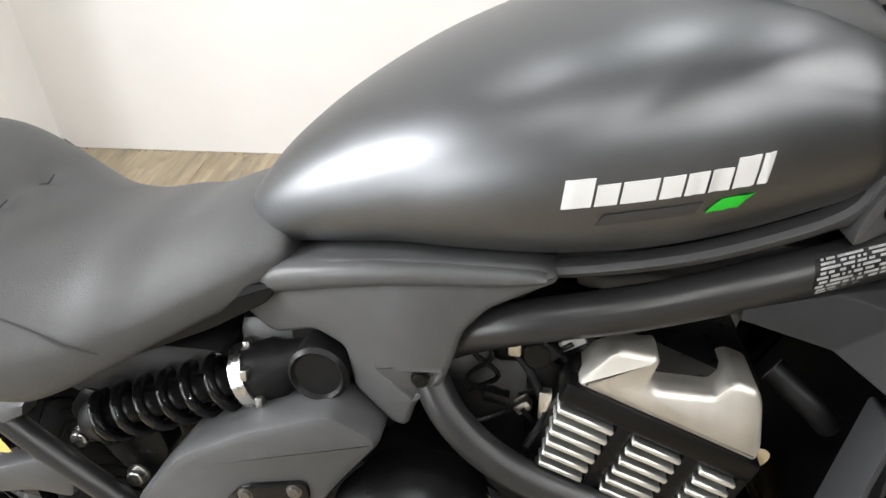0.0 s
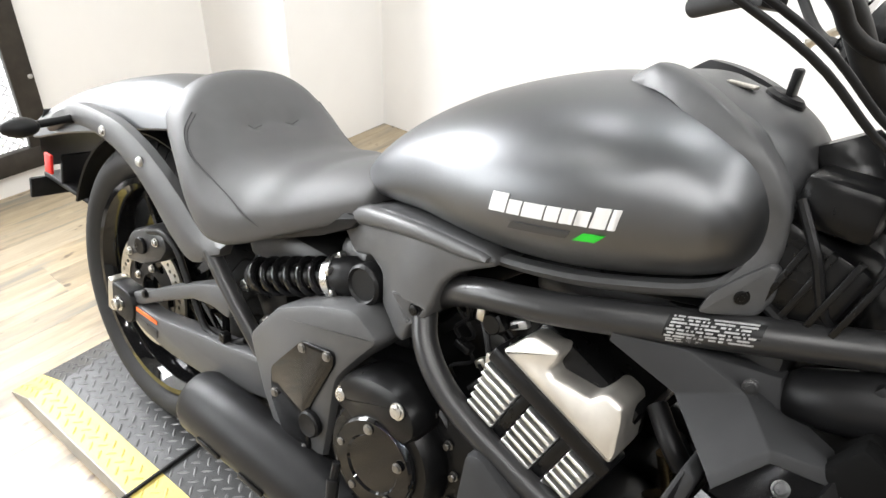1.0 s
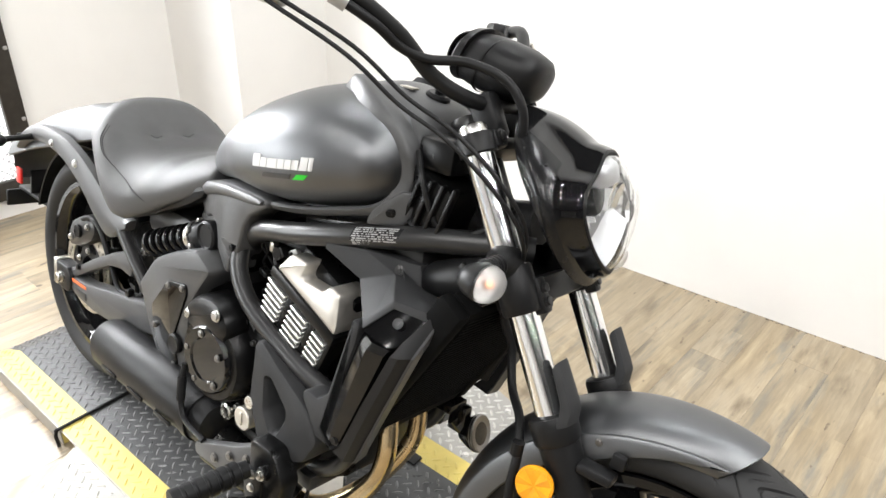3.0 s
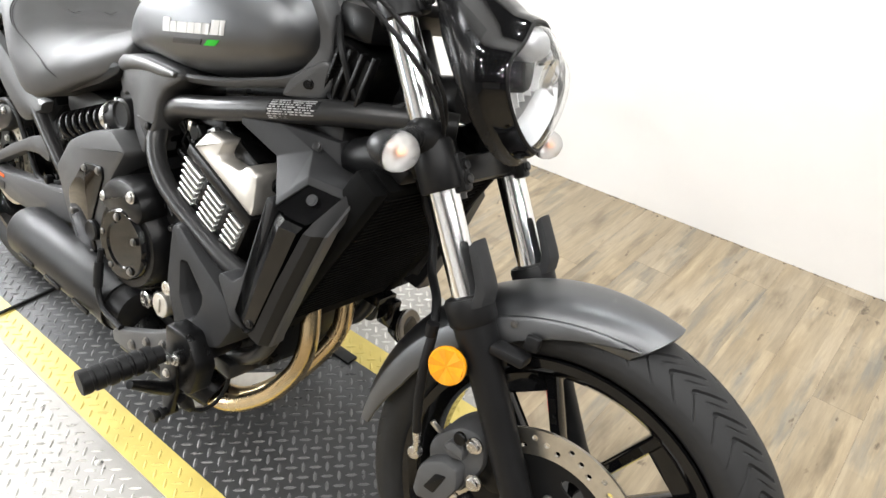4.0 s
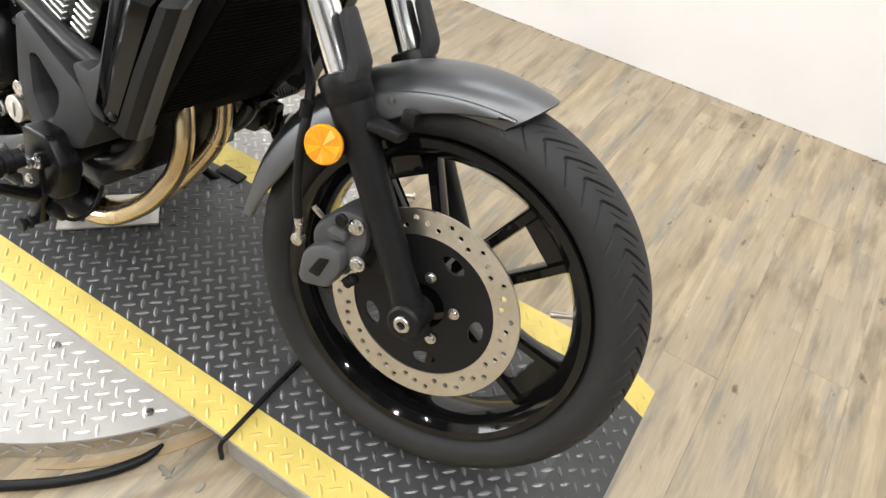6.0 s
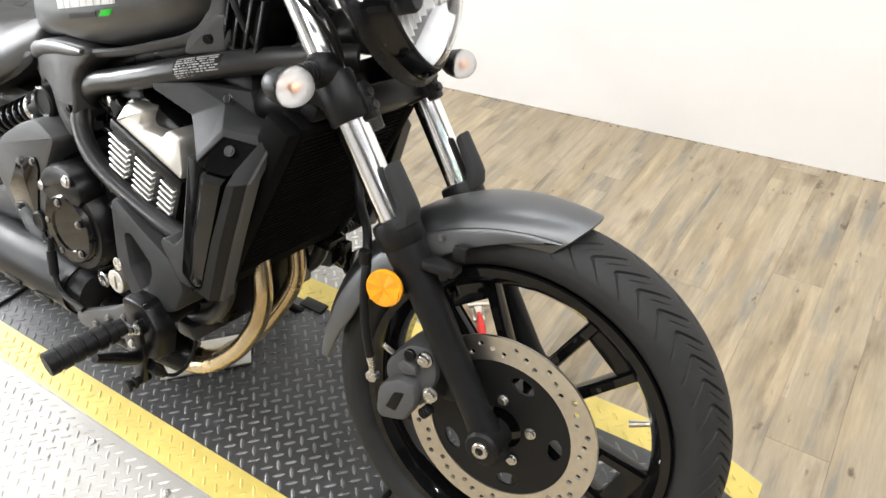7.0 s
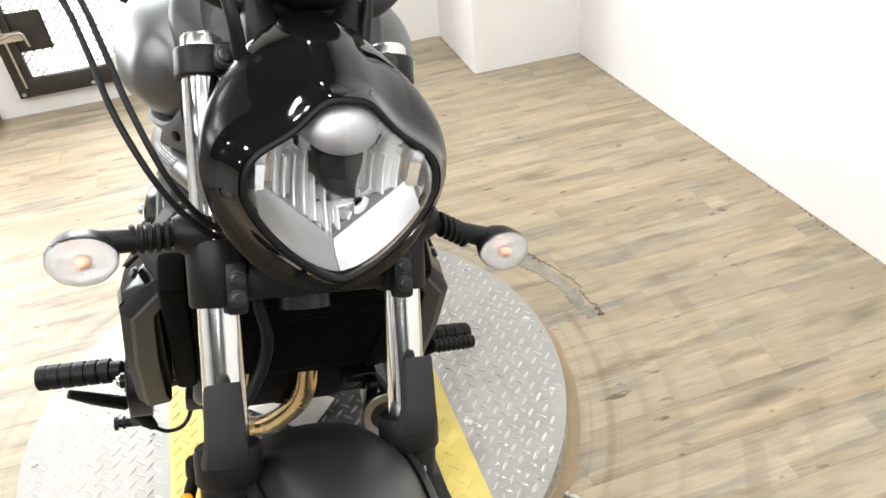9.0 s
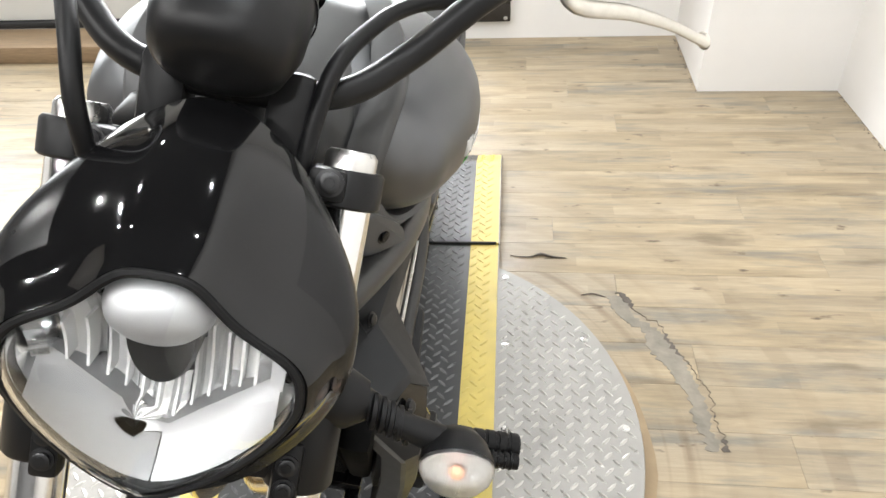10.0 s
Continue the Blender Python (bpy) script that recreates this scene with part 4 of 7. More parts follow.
n_rows = len(cowl_rows)


def cowl_part(keep):
    """The faces of the cowl that belong to one piece, with the inner side."""
    points = [p for row in cowl_rows for p in row]
    inner = [p + Vector((-0.003, -p.y * 0.05, -(p.z - 0.88) * 0.05)) for p in points]
    faces = []
    for r in range(n_rows - 1):
        for k in range(128):
            j = (k + 1) % 128
            if keep(r, (k + 0.5) / 128 * 360):
                faces.append([r * 128 + k, r * 128 + j, (r + 1) * 128 + j, (r + 1) * 128 + k])
    m = len(points)
    return points + inner, faces + [[i + m for i in reversed(f)] for f in faces]


def on_side(r, deg):
    return r >= 6 and not 50 < deg < 130


def used_only(shape):
    ids = sorted({i for f in shape[1] for i in f})
    at = {i: k for k, i in enumerate(ids)}
    return [shape[0][i] for i in ids], [[at[i] for i in f] for f in shape[1]]


cowl = part("headlight_cowl", used_only(cowl_part(lambda r, d: not on_side(r, d))), GLOSS, bike, "gloss black headlight cowl", True, 50)
part("cowl_side", used_only(cowl_part(lambda r, d: on_side(r, d) and (d < 90 or d > 270))), SATIN_BLACK, cowl, "satin black side of the headlight cowl", True, 50)
part("cowl_side", used_only(cowl_part(lambda r, d: on_side(r, d) and 90 < d < 270)), SATIN_BLACK, cowl, "satin black side of the headlight cowl", True, 50)
part("rubber_rim", tube([lamp_at(u * 1.04, v * 1.035, 0.009) for u, v in lamp_outline()] + [lamp_at(lamp_outline()[0][0] * 1.04, lamp_outline()[0][1] * 1.035, 0.009)], 0.0035, 8, 1), CABLE, cowl, steer=True)
lens = part("headlight_lens", loft(lamp_shell([(1.03, 1.025, 0, 0.004), (1.0, 0.99, 0, 0.013), (0.93, 0.92, 0, 0.0205), (0.82, 0.81, 0, 0.0265), (0.66, 0.66, 0, 0.032), (0.45, 0.45, 0, 0.0362), (0.22, 0.22, 0, 0.0386), (0.002, 0.002, 0, 0.0392), (0.002, 0.002, 0, 0.0372), (0.22, 0.22, 0, 0.0366), (0.45, 0.45, 0, 0.0342), (0.66, 0.66, 0, 0.03), (0.82, 0.81, 0, 0.0245), (0.92, 0.91, 0, 0.0185), (0.985, 0.975, 0, 0.011), (1.01, 1.005, 0, 0.004)]), loop=True), GLASS, cowl, "clear headlight lens", True, 89)
lens.visible_shadow = False
BOWL = [(1.0, 0.99, 0, 0.006), (0.985, 0.975, 0, -0.002), (0.93, 0.92, 0, -0.016), (0.82, 0.82, 0.002, -0.031), (0.66, 0.66, 0.004, -0.045), (0.46, 0.46, 0.006, -0.056), (0.24, 0.24, 0.008, -0.062), (0.02, 0.02, 0.009, -0.064)]
bowl = loft(lamp_shell(BOWL), caps=False)
lamp = part("headlight_reflector", bowl, REFLECTOR, cowl, "bright mirror headlight reflector", True, 60)


def bowl_depth(u, v):
    """How far the mirror lies behind the rim at a place of the lens."""
    r = min(1.0, math.hypot(u / 0.083, v / (0.077 if v > 0 else 0.084)))
    return float(np.interp(r, (0, 0.24, 0.46, 0.66, 0.82, 0.93, 1.0), (-0.064, -0.062, -0.056, -0.045, -0.031, -0.016, 0.0)))


# upright ribs of stepped mirror beside the bulb, each turned its own way
for side in (-1, 1):
    for k in range(7):
        u0, u1 = 0.012 + 0.0094 * k, 0.0212 + 0.0094 * k
        um = (u0 + u1) / 2
        low, high = -0.054 + 0.70 * um, 0.052 - 0.25 * um
        step = 0.005 if k % 2 else -0.003
        rows = []
        for f in np.linspace(0, 1, 7):
            v = low + (high - low) * f
            w = bowl_depth(um, v) + 0.011 + 0.008 * math.sin(math.pi * f) * 0.4
            jog = 0.0
            rows.append([lamp_at(side * u0, v, w + step + jog), lamp_at(side * u1, v, w - step + jog), lamp_at(side * u1, v, w - 0.02), lamp_at(side * u0, v, w - 0.02)])
        # every third rib is pale, not mirror: its gleam is put into the colour
        part("mirror_rib", loft(rows), LAMP_WHITE if k % 3 == 1 else REFLECTOR, lamp, steer=True, smooth=0)
    # thin bright edges between the steps
    for k in range(6):
        um = 0.006 + 0.0105 * k
        rows = []
        for f in np.linspace(0, 1, 5):
            v = -0.052 + 0.80 * um + (0.026 - (-0.052 + 0.80 * um)) * f
            w = bowl_depth(um, v) + 0.026
            rows.append([lamp_at(side * (um - 0.0009), v, w), lamp_at(side * (um + 0.0009), v, w), lamp_at(side * (um + 0.0012), v, w - 0.016), lamp_at(side * (um - 0.0012), v, w - 0.016)])
        part("mirror_edge", loft(rows), LAMP_WHITE, lamp, steer=True, smooth=0)
    # broad smooth mirror below, its upper edge falling to the middle
    rows = []
    for f in np.linspace(0, 1, 14):
        u, top = 0.0005 + 0.0755 * f, -0.056 + 0.062 * f
        bottom = min(top - 0.002, -0.082 * (1 - (u / 0.0845) ** (1 / 0.7)) ** (1 / 1.4))
        ring = []
        for q in np.linspace(0, 1, 7):
            v = top + (bottom - top) * q
            ring.append(lamp_at(side * u, v, -0.024 + 0.026 * q ** 1.6 + 0.006 * f))
        rows.append(ring + [lamp_at(side * u, bottom, -0.03), lamp_at(side * u, top, -0.04)])
    part("lower_mirror", loft(rows), SATIN_MIRROR, lamp, "broad smooth lower mirror", True, 50)
for k in range(4):
    u0 = -0.0115 + 0.0058 * k
    part("mirror_rib", loft([[lamp_at(u0, v, bowl_depth(0, v) + 0.012 + (0.003 if k % 2 else 0)), lamp_at(u0 + 0.0056, v, bowl_depth(0, v) + 0.012 + (0 if k % 2 else 0.003)), lamp_at(u0 + 0.0056, v, -0.06), lamp_at(u0, v, -0.06)] for v in (-0.064, -0.045, -0.025)]), REFLECTOR, lamp, steer=True, smooth=0)
part("bulb_shield", loft([[lamp_at(0.033 * s * math.cos(a), 0.052 + 0.023 * s * math.sin(a), w) for a in np.linspace(0, 2 * math.pi, 32, endpoint=False)] for s, w in ((1.0, -0.04), (1.0, -0.006), (0.96, 0.003), (0.86, 0.010), (0.66, 0.0155), (0.4, 0.0185), (0.1, 0.0195))]), SATIN_MIRROR, lamp, "grey bulb shield", True, 70)
part("bulb_hood", loft([[lamp_at(0.023 * s * math.cos(a), 0.03 + 0.04 * s * math.sin(a), w) for a in np.linspace(math.pi, 2 * math.pi, 18)] for s, w in ((1.0, -0.055), (1.0, -0.012), (0.9, -0.006), (0.5, -0.004))]), DARK, lamp, "dark bulb hood", True)

# turn signals
SIGNAL_Z = {-1: 0.786, 1: 0.763}


def signal_ring(side, dx, r, n=28):
    return [(1.306 + dx, side * 0.219 + r * 1.12 * math.cos(a), SIGNAL_Z[side] + r * 0.88 * math.sin(a)) for a in np.linspace(0, 2 * math.pi, n, endpoint=False)]


for side in (-1, 1):
    stalk = part("turn_signal", merged(
        lathe([(0, 0.026), (0.02, 0.024), (0.035, 0.016)], fork(0.56, side * 0.105, 0.0), LEFT * side, 24),
        tube([fork(0.56, side * 0.135, 0.0), Vector((1.286, side * 0.168, (SIGNAL_Z[side] + 0.79) / 2)), Vector((1.29, side * 0.205, SIGNAL_Z[side] + 0.004))], [0.0125, 0.011, 0.0125], 16)), DARK, bike, "black turn signal on a ribbed stalk", True)
    for k in range(5):
        part("stalk_rib", lathe([(0, 0.0115), (0.0015, 0.0148), (0.0048, 0.0148), (0.0062, 0.0115)], (1.284, side * (0.143 + 0.0075 * k), 0.79 + (SIGNAL_Z[side] - 0.79) * (0.2 + 0.14 * k)), LEFT * side, 20), CABLE, stalk, steer=True)
    part("signal_body", loft([signal_ring(side, dx, r) for dx, r in ((-0.03, 0.008), (-0.026, 0.016), (-0.015, 0.0235), (0.0, 0.0275), (0.004, 0.0275))]), DARK, stalk, steer=True)
    cover = part("signal_lens", loft([signal_ring(side, dx, r) for dx, r in ((0.003, 0.0275), (0.009, 0.0272), (0.017, 0.024), (0.024, 0.017), (0.027, 0.009), (0.028, 0.001), (0.0265, 0.001), (0.0255, 0.008), (0.0225, 0.016), (0.016, 0.0225), (0.009, 0.0255), (0.0045, 0.026))], loop=True), FROST, stalk, "clear ribbed signal lens", True, 80)
    cover.visible_shadow = False
    part("signal_bulb", ball((1.316, side * 0.219, SIGNAL_Z[side]), (0.006, 0.0065, 0.006), 10, 16), BULB, stalk, "pale orange bulb", True)
    part("signal_reflector", loft([signal_ring(side, dx, r) for dx, r in ((0.0065, 0.0258), (0.005, 0.02), (0.0042, 0.006))], caps=False), LAMP_WHITE, stalk, steer=True)

# ---- instrument, bars and cables ----
pod = []
for f, w, h in ((0.0, 0.042, 0.03), (0.05, 0.049, 0.037), (0.35, 0.053, 0.043), (0.7, 0.052, 0.043), (0.9, 0.045, 0.037), (0.97, 0.035, 0.028), (1.0, 0.02, 0.016)):
    c = Vector((1.08 + 0.135 * f, 0, 1.045 - 0.026 * f))
    upv = Vector((0.34, 0, 0.94)).normalized()
    pod.append([c + LEFT * w * math.copysign(abs(math.cos(a)) ** 0.8, math.cos(a)) + upv * h * math.copysign(abs(math.sin(a)) ** 0.85, math.sin(a)) for a in np.linspace(0, 2 * math.pi, 36, endpoint=False)])
instrument = part("instrument", loft(pod), DARK, bike, "matt black instrument housing", True)
part("instrument_glass", loft([[v + Vector((-0.006, 0, 0.002)) for v in pod[0]], [v + Vector((-0.008, 0, 0.003)) for v in pod[0]]]), GLOSS, instrument, steer=True)
for y, x, z in ((-0.017, 1.194, 1.052), (0.036, 1.178, 1.042)):
    part("screw", hex_bolt(Vector((x, y, z)), Vector((0.5, y * 4, 0.85)), 0.0075, 0.004), ENGINE, instrument, steer=True)
part("lid_seam", loft([[Vector((1.132, 0, 1.033)) + (Vector(v) - Vector((1.127, 0, 1.036))) * k + Vector((d, 0, 0)) for v in pod[2]] for k, d in ((1.008, 0.0), (1.03, 0.0), (1.03, 0.004), (1.008, 0.004))], loop=True), ENGINE, instrument, steer=True)
part("instrument_band", loft([[Vector((1.092, 0, 1.043)) + (Vector(v) - Vector((1.087, 0, 1.043))) * k + Vector((d, 0, 0)) for v in pod[1]] for k, d in ((1.16, 0.0), (1.16, 0.012))]), ENGINE, instrument, steer=True)

part("handlebar", tube([(0.86, -0.40, 1.065), (0.94, -0.335, 1.09), (1.02, -0.255, 1.095), (1.075, -0.18, 1.055), (1.11, -0.125, 1.005), (1.15, -0.075, 0.982), (1.165, 0.0, 0.98), (1.15, 0.075, 0.982), (1.11, 0.125, 1.005), (1.075, 0.18, 1.055), (1.02, 0.255, 1.095), (0.94, 0.335, 1.09), (0.86, 0.40, 1.065)], 0.0112, 16, 7), DARK, bike, "matt black handlebar", True)
for s in (-1, 1):
    part("bar_riser", merged(moved(box((0, 0, 0), (0.04, 0.034, 0.07), 0.008), Matrix.Translation((1.165, s * 0.045, 0.962)) @ Matrix.Rotation(-RAKE, 4, "Y"))), DARK, bike, steer=True)
    part("hand_grip", tube([(0.90, s * 0.362, 1.077), (0.86, s * 0.40, 1.065), (0.80, s * 0.455, 1.045)], [0.0165, 0.017, 0.0165], 16, 3), RUBBER, bike, "ribbed rubber hand grip", True)
    part("switch_box", box((0.925, s * 0.335, 1.083), (0.05, 0.045, 0.05), 0.008, Matrix.Rotation(-s * 0.75, 3, "Z")), DARK, bike, "black switch housing", True)
    reach = [(1.055, 0.232, 1.077), (1.065, 0.25, 1.058), (1.04, 0.304, 1.053), (1.015, 0.351, 1.042), (0.995, 0.392, 1.028), (0.99, 0.399, 1.026)] if s > 0 else [(0.97, -0.285, 1.06), (0.975, -0.31, 1.06), (0.95, -0.34, 1.065), (0.925, -0.387, 1.075), (0.905, -0.43, 1.085), (0.90, -0.438, 1.085)]
    part("lever", tube(reach, [0.009, 0.0085, 0.0075, 0.006, 0.006, 0.0095], 12, 5, 0.7), STEEL, bike, "bright alloy lever", True)
part("brake_reservoir", merged(box((0.985, -0.285, 1.125), (0.065, 0.04, 0.035), 0.008, Matrix.Rotation(0.7, 3, "Z")), disc((0.985, -0.285, 1.142), UP, 0.02, 0.006)), DARK, bike, "black brake fluid reservoir", True)
part("wiring_sleeve", tube([(0.99, -0.30, 1.105), (1.065, -0.22, 1.06), (1.085, -0.18, 1.036), (1.11, -0.145, 1.026), (1.155, -0.115, 1.032), (1.205, -0.092, 1.02), (1.235, -0.08, 0.985), (1.24, -0.07, 0.93)], 0.0068, 12), CABLE, bike, "thick black wiring sleeve", True)
part("sleeve_tie", tube([(1.045, -0.245, 1.075), (1.03, -0.26, 1.083)], 0.0125, 12, 1), MESHMETAL, bike, "pale cable tie", True)
part("wiring_sleeve", tube([(0.96, 0.31, 1.10), (1.02, 0.20, 1.04), (1.06, 0.125, 1.028), (1.11, 0.09, 1.018), (1.16, 0.07, 1.0), (1.2, 0.06, 0.94)], 0.0068, 12), CABLE, bike, "thick black wiring sleeve", True)
for k in (0, 1):
    d = 0.011 * k
    part("control_cable", tube([(0.98, -0.32, 1.07 - d), (1.075, -0.255 - d, 1.025 - d), (1.135, -0.212 - d, 0.978 - d), (1.20, -0.192 - d, 0.95 - d), (1.26, -0.172 - d, 0.91 - d), (1.302, -0.143 - d * 0.5, 0.858 - d), (1.30, -0.108, 0.81 - d), (1.27, -0.07, 0.775)], 0.0031, 10), CABLE, bike, "thin black control cable", True)


# ---- tank ----
def section_ring(x, z0, z1, wide, n=44, belly=0.42, top=0.95, bottom=0.75, tilt=0.0, full=0.9):
    """A rounded cross-section; belly: how far up it is widest; the powers make it fuller."""
    zm = z0 + (z1 - z0) * belly
    ring = []
    for k in range(n):
        a = 2 * math.pi * k / n
        c, s = math.cos(a), math.sin(a)
        p = top if s > 0 else bottom
        z = zm + (z1 - zm) * abs(s) ** p if s > 0 else zm - (zm - z0) * abs(s) ** p
        ring.append((x + tilt * (z - zm), wide * math.copysign(abs(c) ** (0.9 if s > 0 else full), c), z))
    return ring


def smooth_rows(rows, count):
    """Rows of numbers drawn out into a finer, smooth run."""
    line = [np.array(r, float) for r in rows]
    line = [2 * line[0] - line[1]] + line + [2 * line[-1] - line[-2]]
    out = []
    n = len(rows) - 1
    for k in range(count + 1):
        f = min(k / count * n, n - 1e-6)
        i, t = int(f), f - int(f)
        a, b, c, d = line[i : i + 4]
        out.append(0.5 * ((2 * b) + (c - a) * t + (2 * a - 5 * b + 4 * c - d) * t * t + (3 * b - a - 3 * c + d) * t**3))
    return out


TANK = [(0.546, 0.726, 0.742, 0.03), (0.556, 0.716, 0.766, 0.068), (0.59, 0.716, 0.806, 0.1), (0.645, 0.726, 0.852, 0.132), (0.71, 0.738, 0.894, 0.162), (0.77, 0.743, 0.924, 0.186), (0.84, 0.747, 0.951, 0.2), (0.91, 0.757, 0.966, 0.202), (0.97, 0.772, 0.97, 0.194), (1.02, 0.788, 0.963, 0.18), (1.056, 0.804, 0.946, 0.166), (1.08, 0.822, 0.918, 0.132), (1.091, 0.845, 0.89, 0.07)]
tank = part("fuel_tank", loft([section_ring(*r, full=0.58) for r in smooth_rows(TANK, 60)]), PAINT, bike, "satin graphite teardrop fuel tank", smooth=60)

# console over the nose of the tank and the trim round its front
CONSOLE = [(0.915, 0.945, 0.968, 0.06), (0.94, 0.93, 0.976, 0.088), (0.97, 0.885, 0.98, 0.112), (1.0, 0.85, 0.975, 0.114), (1.03, 0.83, 0.969, 0.112), (1.06, 0.82, 0.959, 0.106), (1.082, 0.82, 0.94, 0.096), (1.096, 0.83, 0.906, 0.075)]
console = part("tank_console", loft([section_ring(*r, belly=0.35, top=0.8) for r in smooth_rows(CONSOLE, 28)]), TRIM, bike, "charcoal plastic console ahead of the tank", smooth=60)
part("ignition_lock", merged(lathe([(0, 0.021), (0.008, 0.021), (0.012, 0.017), (0.012, 0.006)], (1.035, 0.0, 0.962), Vector((0.25, 0, 1)), 24), box((1.04, 0, 0.985), (0.008, 0.022, 0.03), 0.003)), DARK, console, "black ignition lock")
part("key", box((1.0, -0.03, 0.975), (0.03, 0.014, 0.004), 0.0015), STEEL, console, "bright metal key")
for side in (-1, 1):
    rows = []
    # from the top of the tank round its front and back along its lower edge
    edge = curve([(0.905, 0.078, 0.955), (0.945, 0.1, 0.957), (0.985, 0.119, 0.946), (1.03, 0.128, 0.923), (1.064, 0.123, 0.892), (1.078, 0.115, 0.855), (1.073, 0.127, 0.823), (1.052, 0.142, 0.803), (1.0, 0.158, 0.786), (0.93, 0.165, 0.766), (0.84, 0.16, 0.747), (0.76, 0.14, 0.735)], 6)
    for k, v in enumerate(edge):
        f = k / (len(edge) - 1)
        q = (edge[min(k + 1, len(edge) - 1)] - edge[max(k - 1, 0)]).normalized()
        out = q.cross(Vector((0, 1, 0))).normalized()
        w = float(np.interp(f, (0, 0.06, 0.3, 0.45, 0.58, 0.66, 1.0), (0.004, 0.022, 0.026, 0.022, 0.018, 0.009, 0.006)))
        rows.append([(v.x + out.x * a, side * (v.y + b * min(1.0, 0.25 + f * 9)), v.z + out.z * a) for a, b in ((-0.003, -0.022), (-0.003, -0.004), (0.001, 0.0005), (w * 0.6, -0.003), (w, -0.007), (w + 0.003, -0.011), (w + 0.003, -0.037))])
    trim = part("tank_trim", loft(rows), TRIM, bike, "charcoal plastic trim round the tank front")
    part("trim_tab", panel([(1.056, 0.779), (1.062, 0.802), (1.08, 0.823), (1.098, 0.84), (1.108, 0.836), (1.11, 0.805), (1.102, 0.784)], side * 0.126, side * 0.09, 0.004, 0.008, (side * -0.75, 0)), TRIM, trim)
    part("trim_bolt", hex_bolt((1.085, side * 0.1265, 0.803), Vector((0.6, side, 0)), 0.0065, 0.004), ENGINE, trim)
    part("trim_bolt", hex_bolt((0.958, side * 0.084, 0.966), Vector((0.1, 0.6 * side, 1)), 0.006, 0.004), ENGINE, trim)


# badges: plain bars in the colours of the lettering, laid on the flank of the tank
def tank_flank(x, z, lift=0.0012):
    rows = smooth_rows(TANK, 60)
    row = min(rows, key=lambda r: abs(r[0] - x))
    _, z0, z1, wide = row
    zm = z0 + (z1 - z0) * 0.42
    up = z > zm
    s = min(0.999, ((z - zm) / (z1 - zm)) ** (1 / 0.95) if up else (max(zm - z, 0) / (zm - z0)) ** (1 / 0.75))
    return wide * math.cos(math.asin(s)) ** (0.9 if up else 0.58) + lift


def flank_bar(x0, x1, z0, z1, side, lean=0.0, rise=0.0, steps=4):
    rows = []
    for k in range(steps + 1):
        x = x0 + (x1 - x0) * k / steps
        ring = []
        for z, lift in ((z0, 0.0), (z0, 0.0013), ((z0 + z1) / 2, 0.0015), (z1, 0.0013), (z1, 0.0), ((z0 + z1) / 2, 0.0)):
            zz = z + rise * (x - 0.9)
            xx = x + lean * (z - z0)
            ring.append((xx, side * tank_flank(xx, zz, lift), zz))
        rows.append(ring)
    return loft(rows)


for side in (-1, 1):
    # one bar for each letter: (from, to, higher than the rest)
    bars = ((0.843, 0.863, 1), (0.865, 0.880, 0), (0.882, 0.905, 0), (0.907, 0.921, 0), (0.923, 0.936, 0), (0.938, 0.951, 0), (0.953, 0.967, 1), (0.969, 0.976, 1))
    badge = part("tank_badge", flank_bar(0.843, 0.863, 0.827, 0.848, side, 0.1, 0.19), WHITE_MARK, tank, "white badge bars on the tank flank")
    for x0, x1, tall in bars[1:]:
        part("badge_bar", flank_bar(x0, x1, 0.827, 0.848 if tall else 0.8425, side, 0.1, 0.19), WHITE_MARK, badge)
    part("badge_bar", flank_bar(0.868, 0.932, 0.8115, 0.8205, side, 0.5, 0.2, 10), GREY_MARK, badge, "dark outlined badge bar")
    part("badge_bar", flank_bar(0.939, 0.960, 0.811, 0.8215, side, 0.9, 0.2), GREEN, badge, "green badge mark")

# ---- seat ----
# rows of (x, lowest, edge of the top, middle of the top, half width)
SEAT = [(0.609, 0.712, 0.742, 0.75, 0.10), (0.604, 0.702, 0.752, 0.762, 0.114), (0.588, 0.69, 0.75, 0.765, 0.121), (0.55, 0.668, 0.736, 0.758, 0.131), (0.51, 0.647, 0.718, 0.744, 0.14), (0.47, 0.626, 0.702, 0.728, 0.15), (0.43, 0.603, 0.698, 0.722, 0.159), (0.39, 0.582, 0.686, 0.714, 0.168), (0.35, 0.566, 0.692, 0.708, 0.174), (0.31, 0.566, 0.706, 0.708, 0.177), (0.275, 0.587, 0.728, 0.72, 0.176), (0.25, 0.609, 0.744, 0.743, 0.172), (0.225, 0.634, 0.757, 0.768, 0.165), (0.20, 0.656, 0.765, 0.786, 0.157), (0.17, 0.678, 0.764, 0.792, 0.145), (0.14, 0.696, 0.748, 0.782, 0.126), (0.115, 0.707, 0.738, 0.764, 0.106), (0.097, 0.714, 0.728, 0.745, 0.083), (0.085, 0.718, 0.722, 0.728, 0.055)]


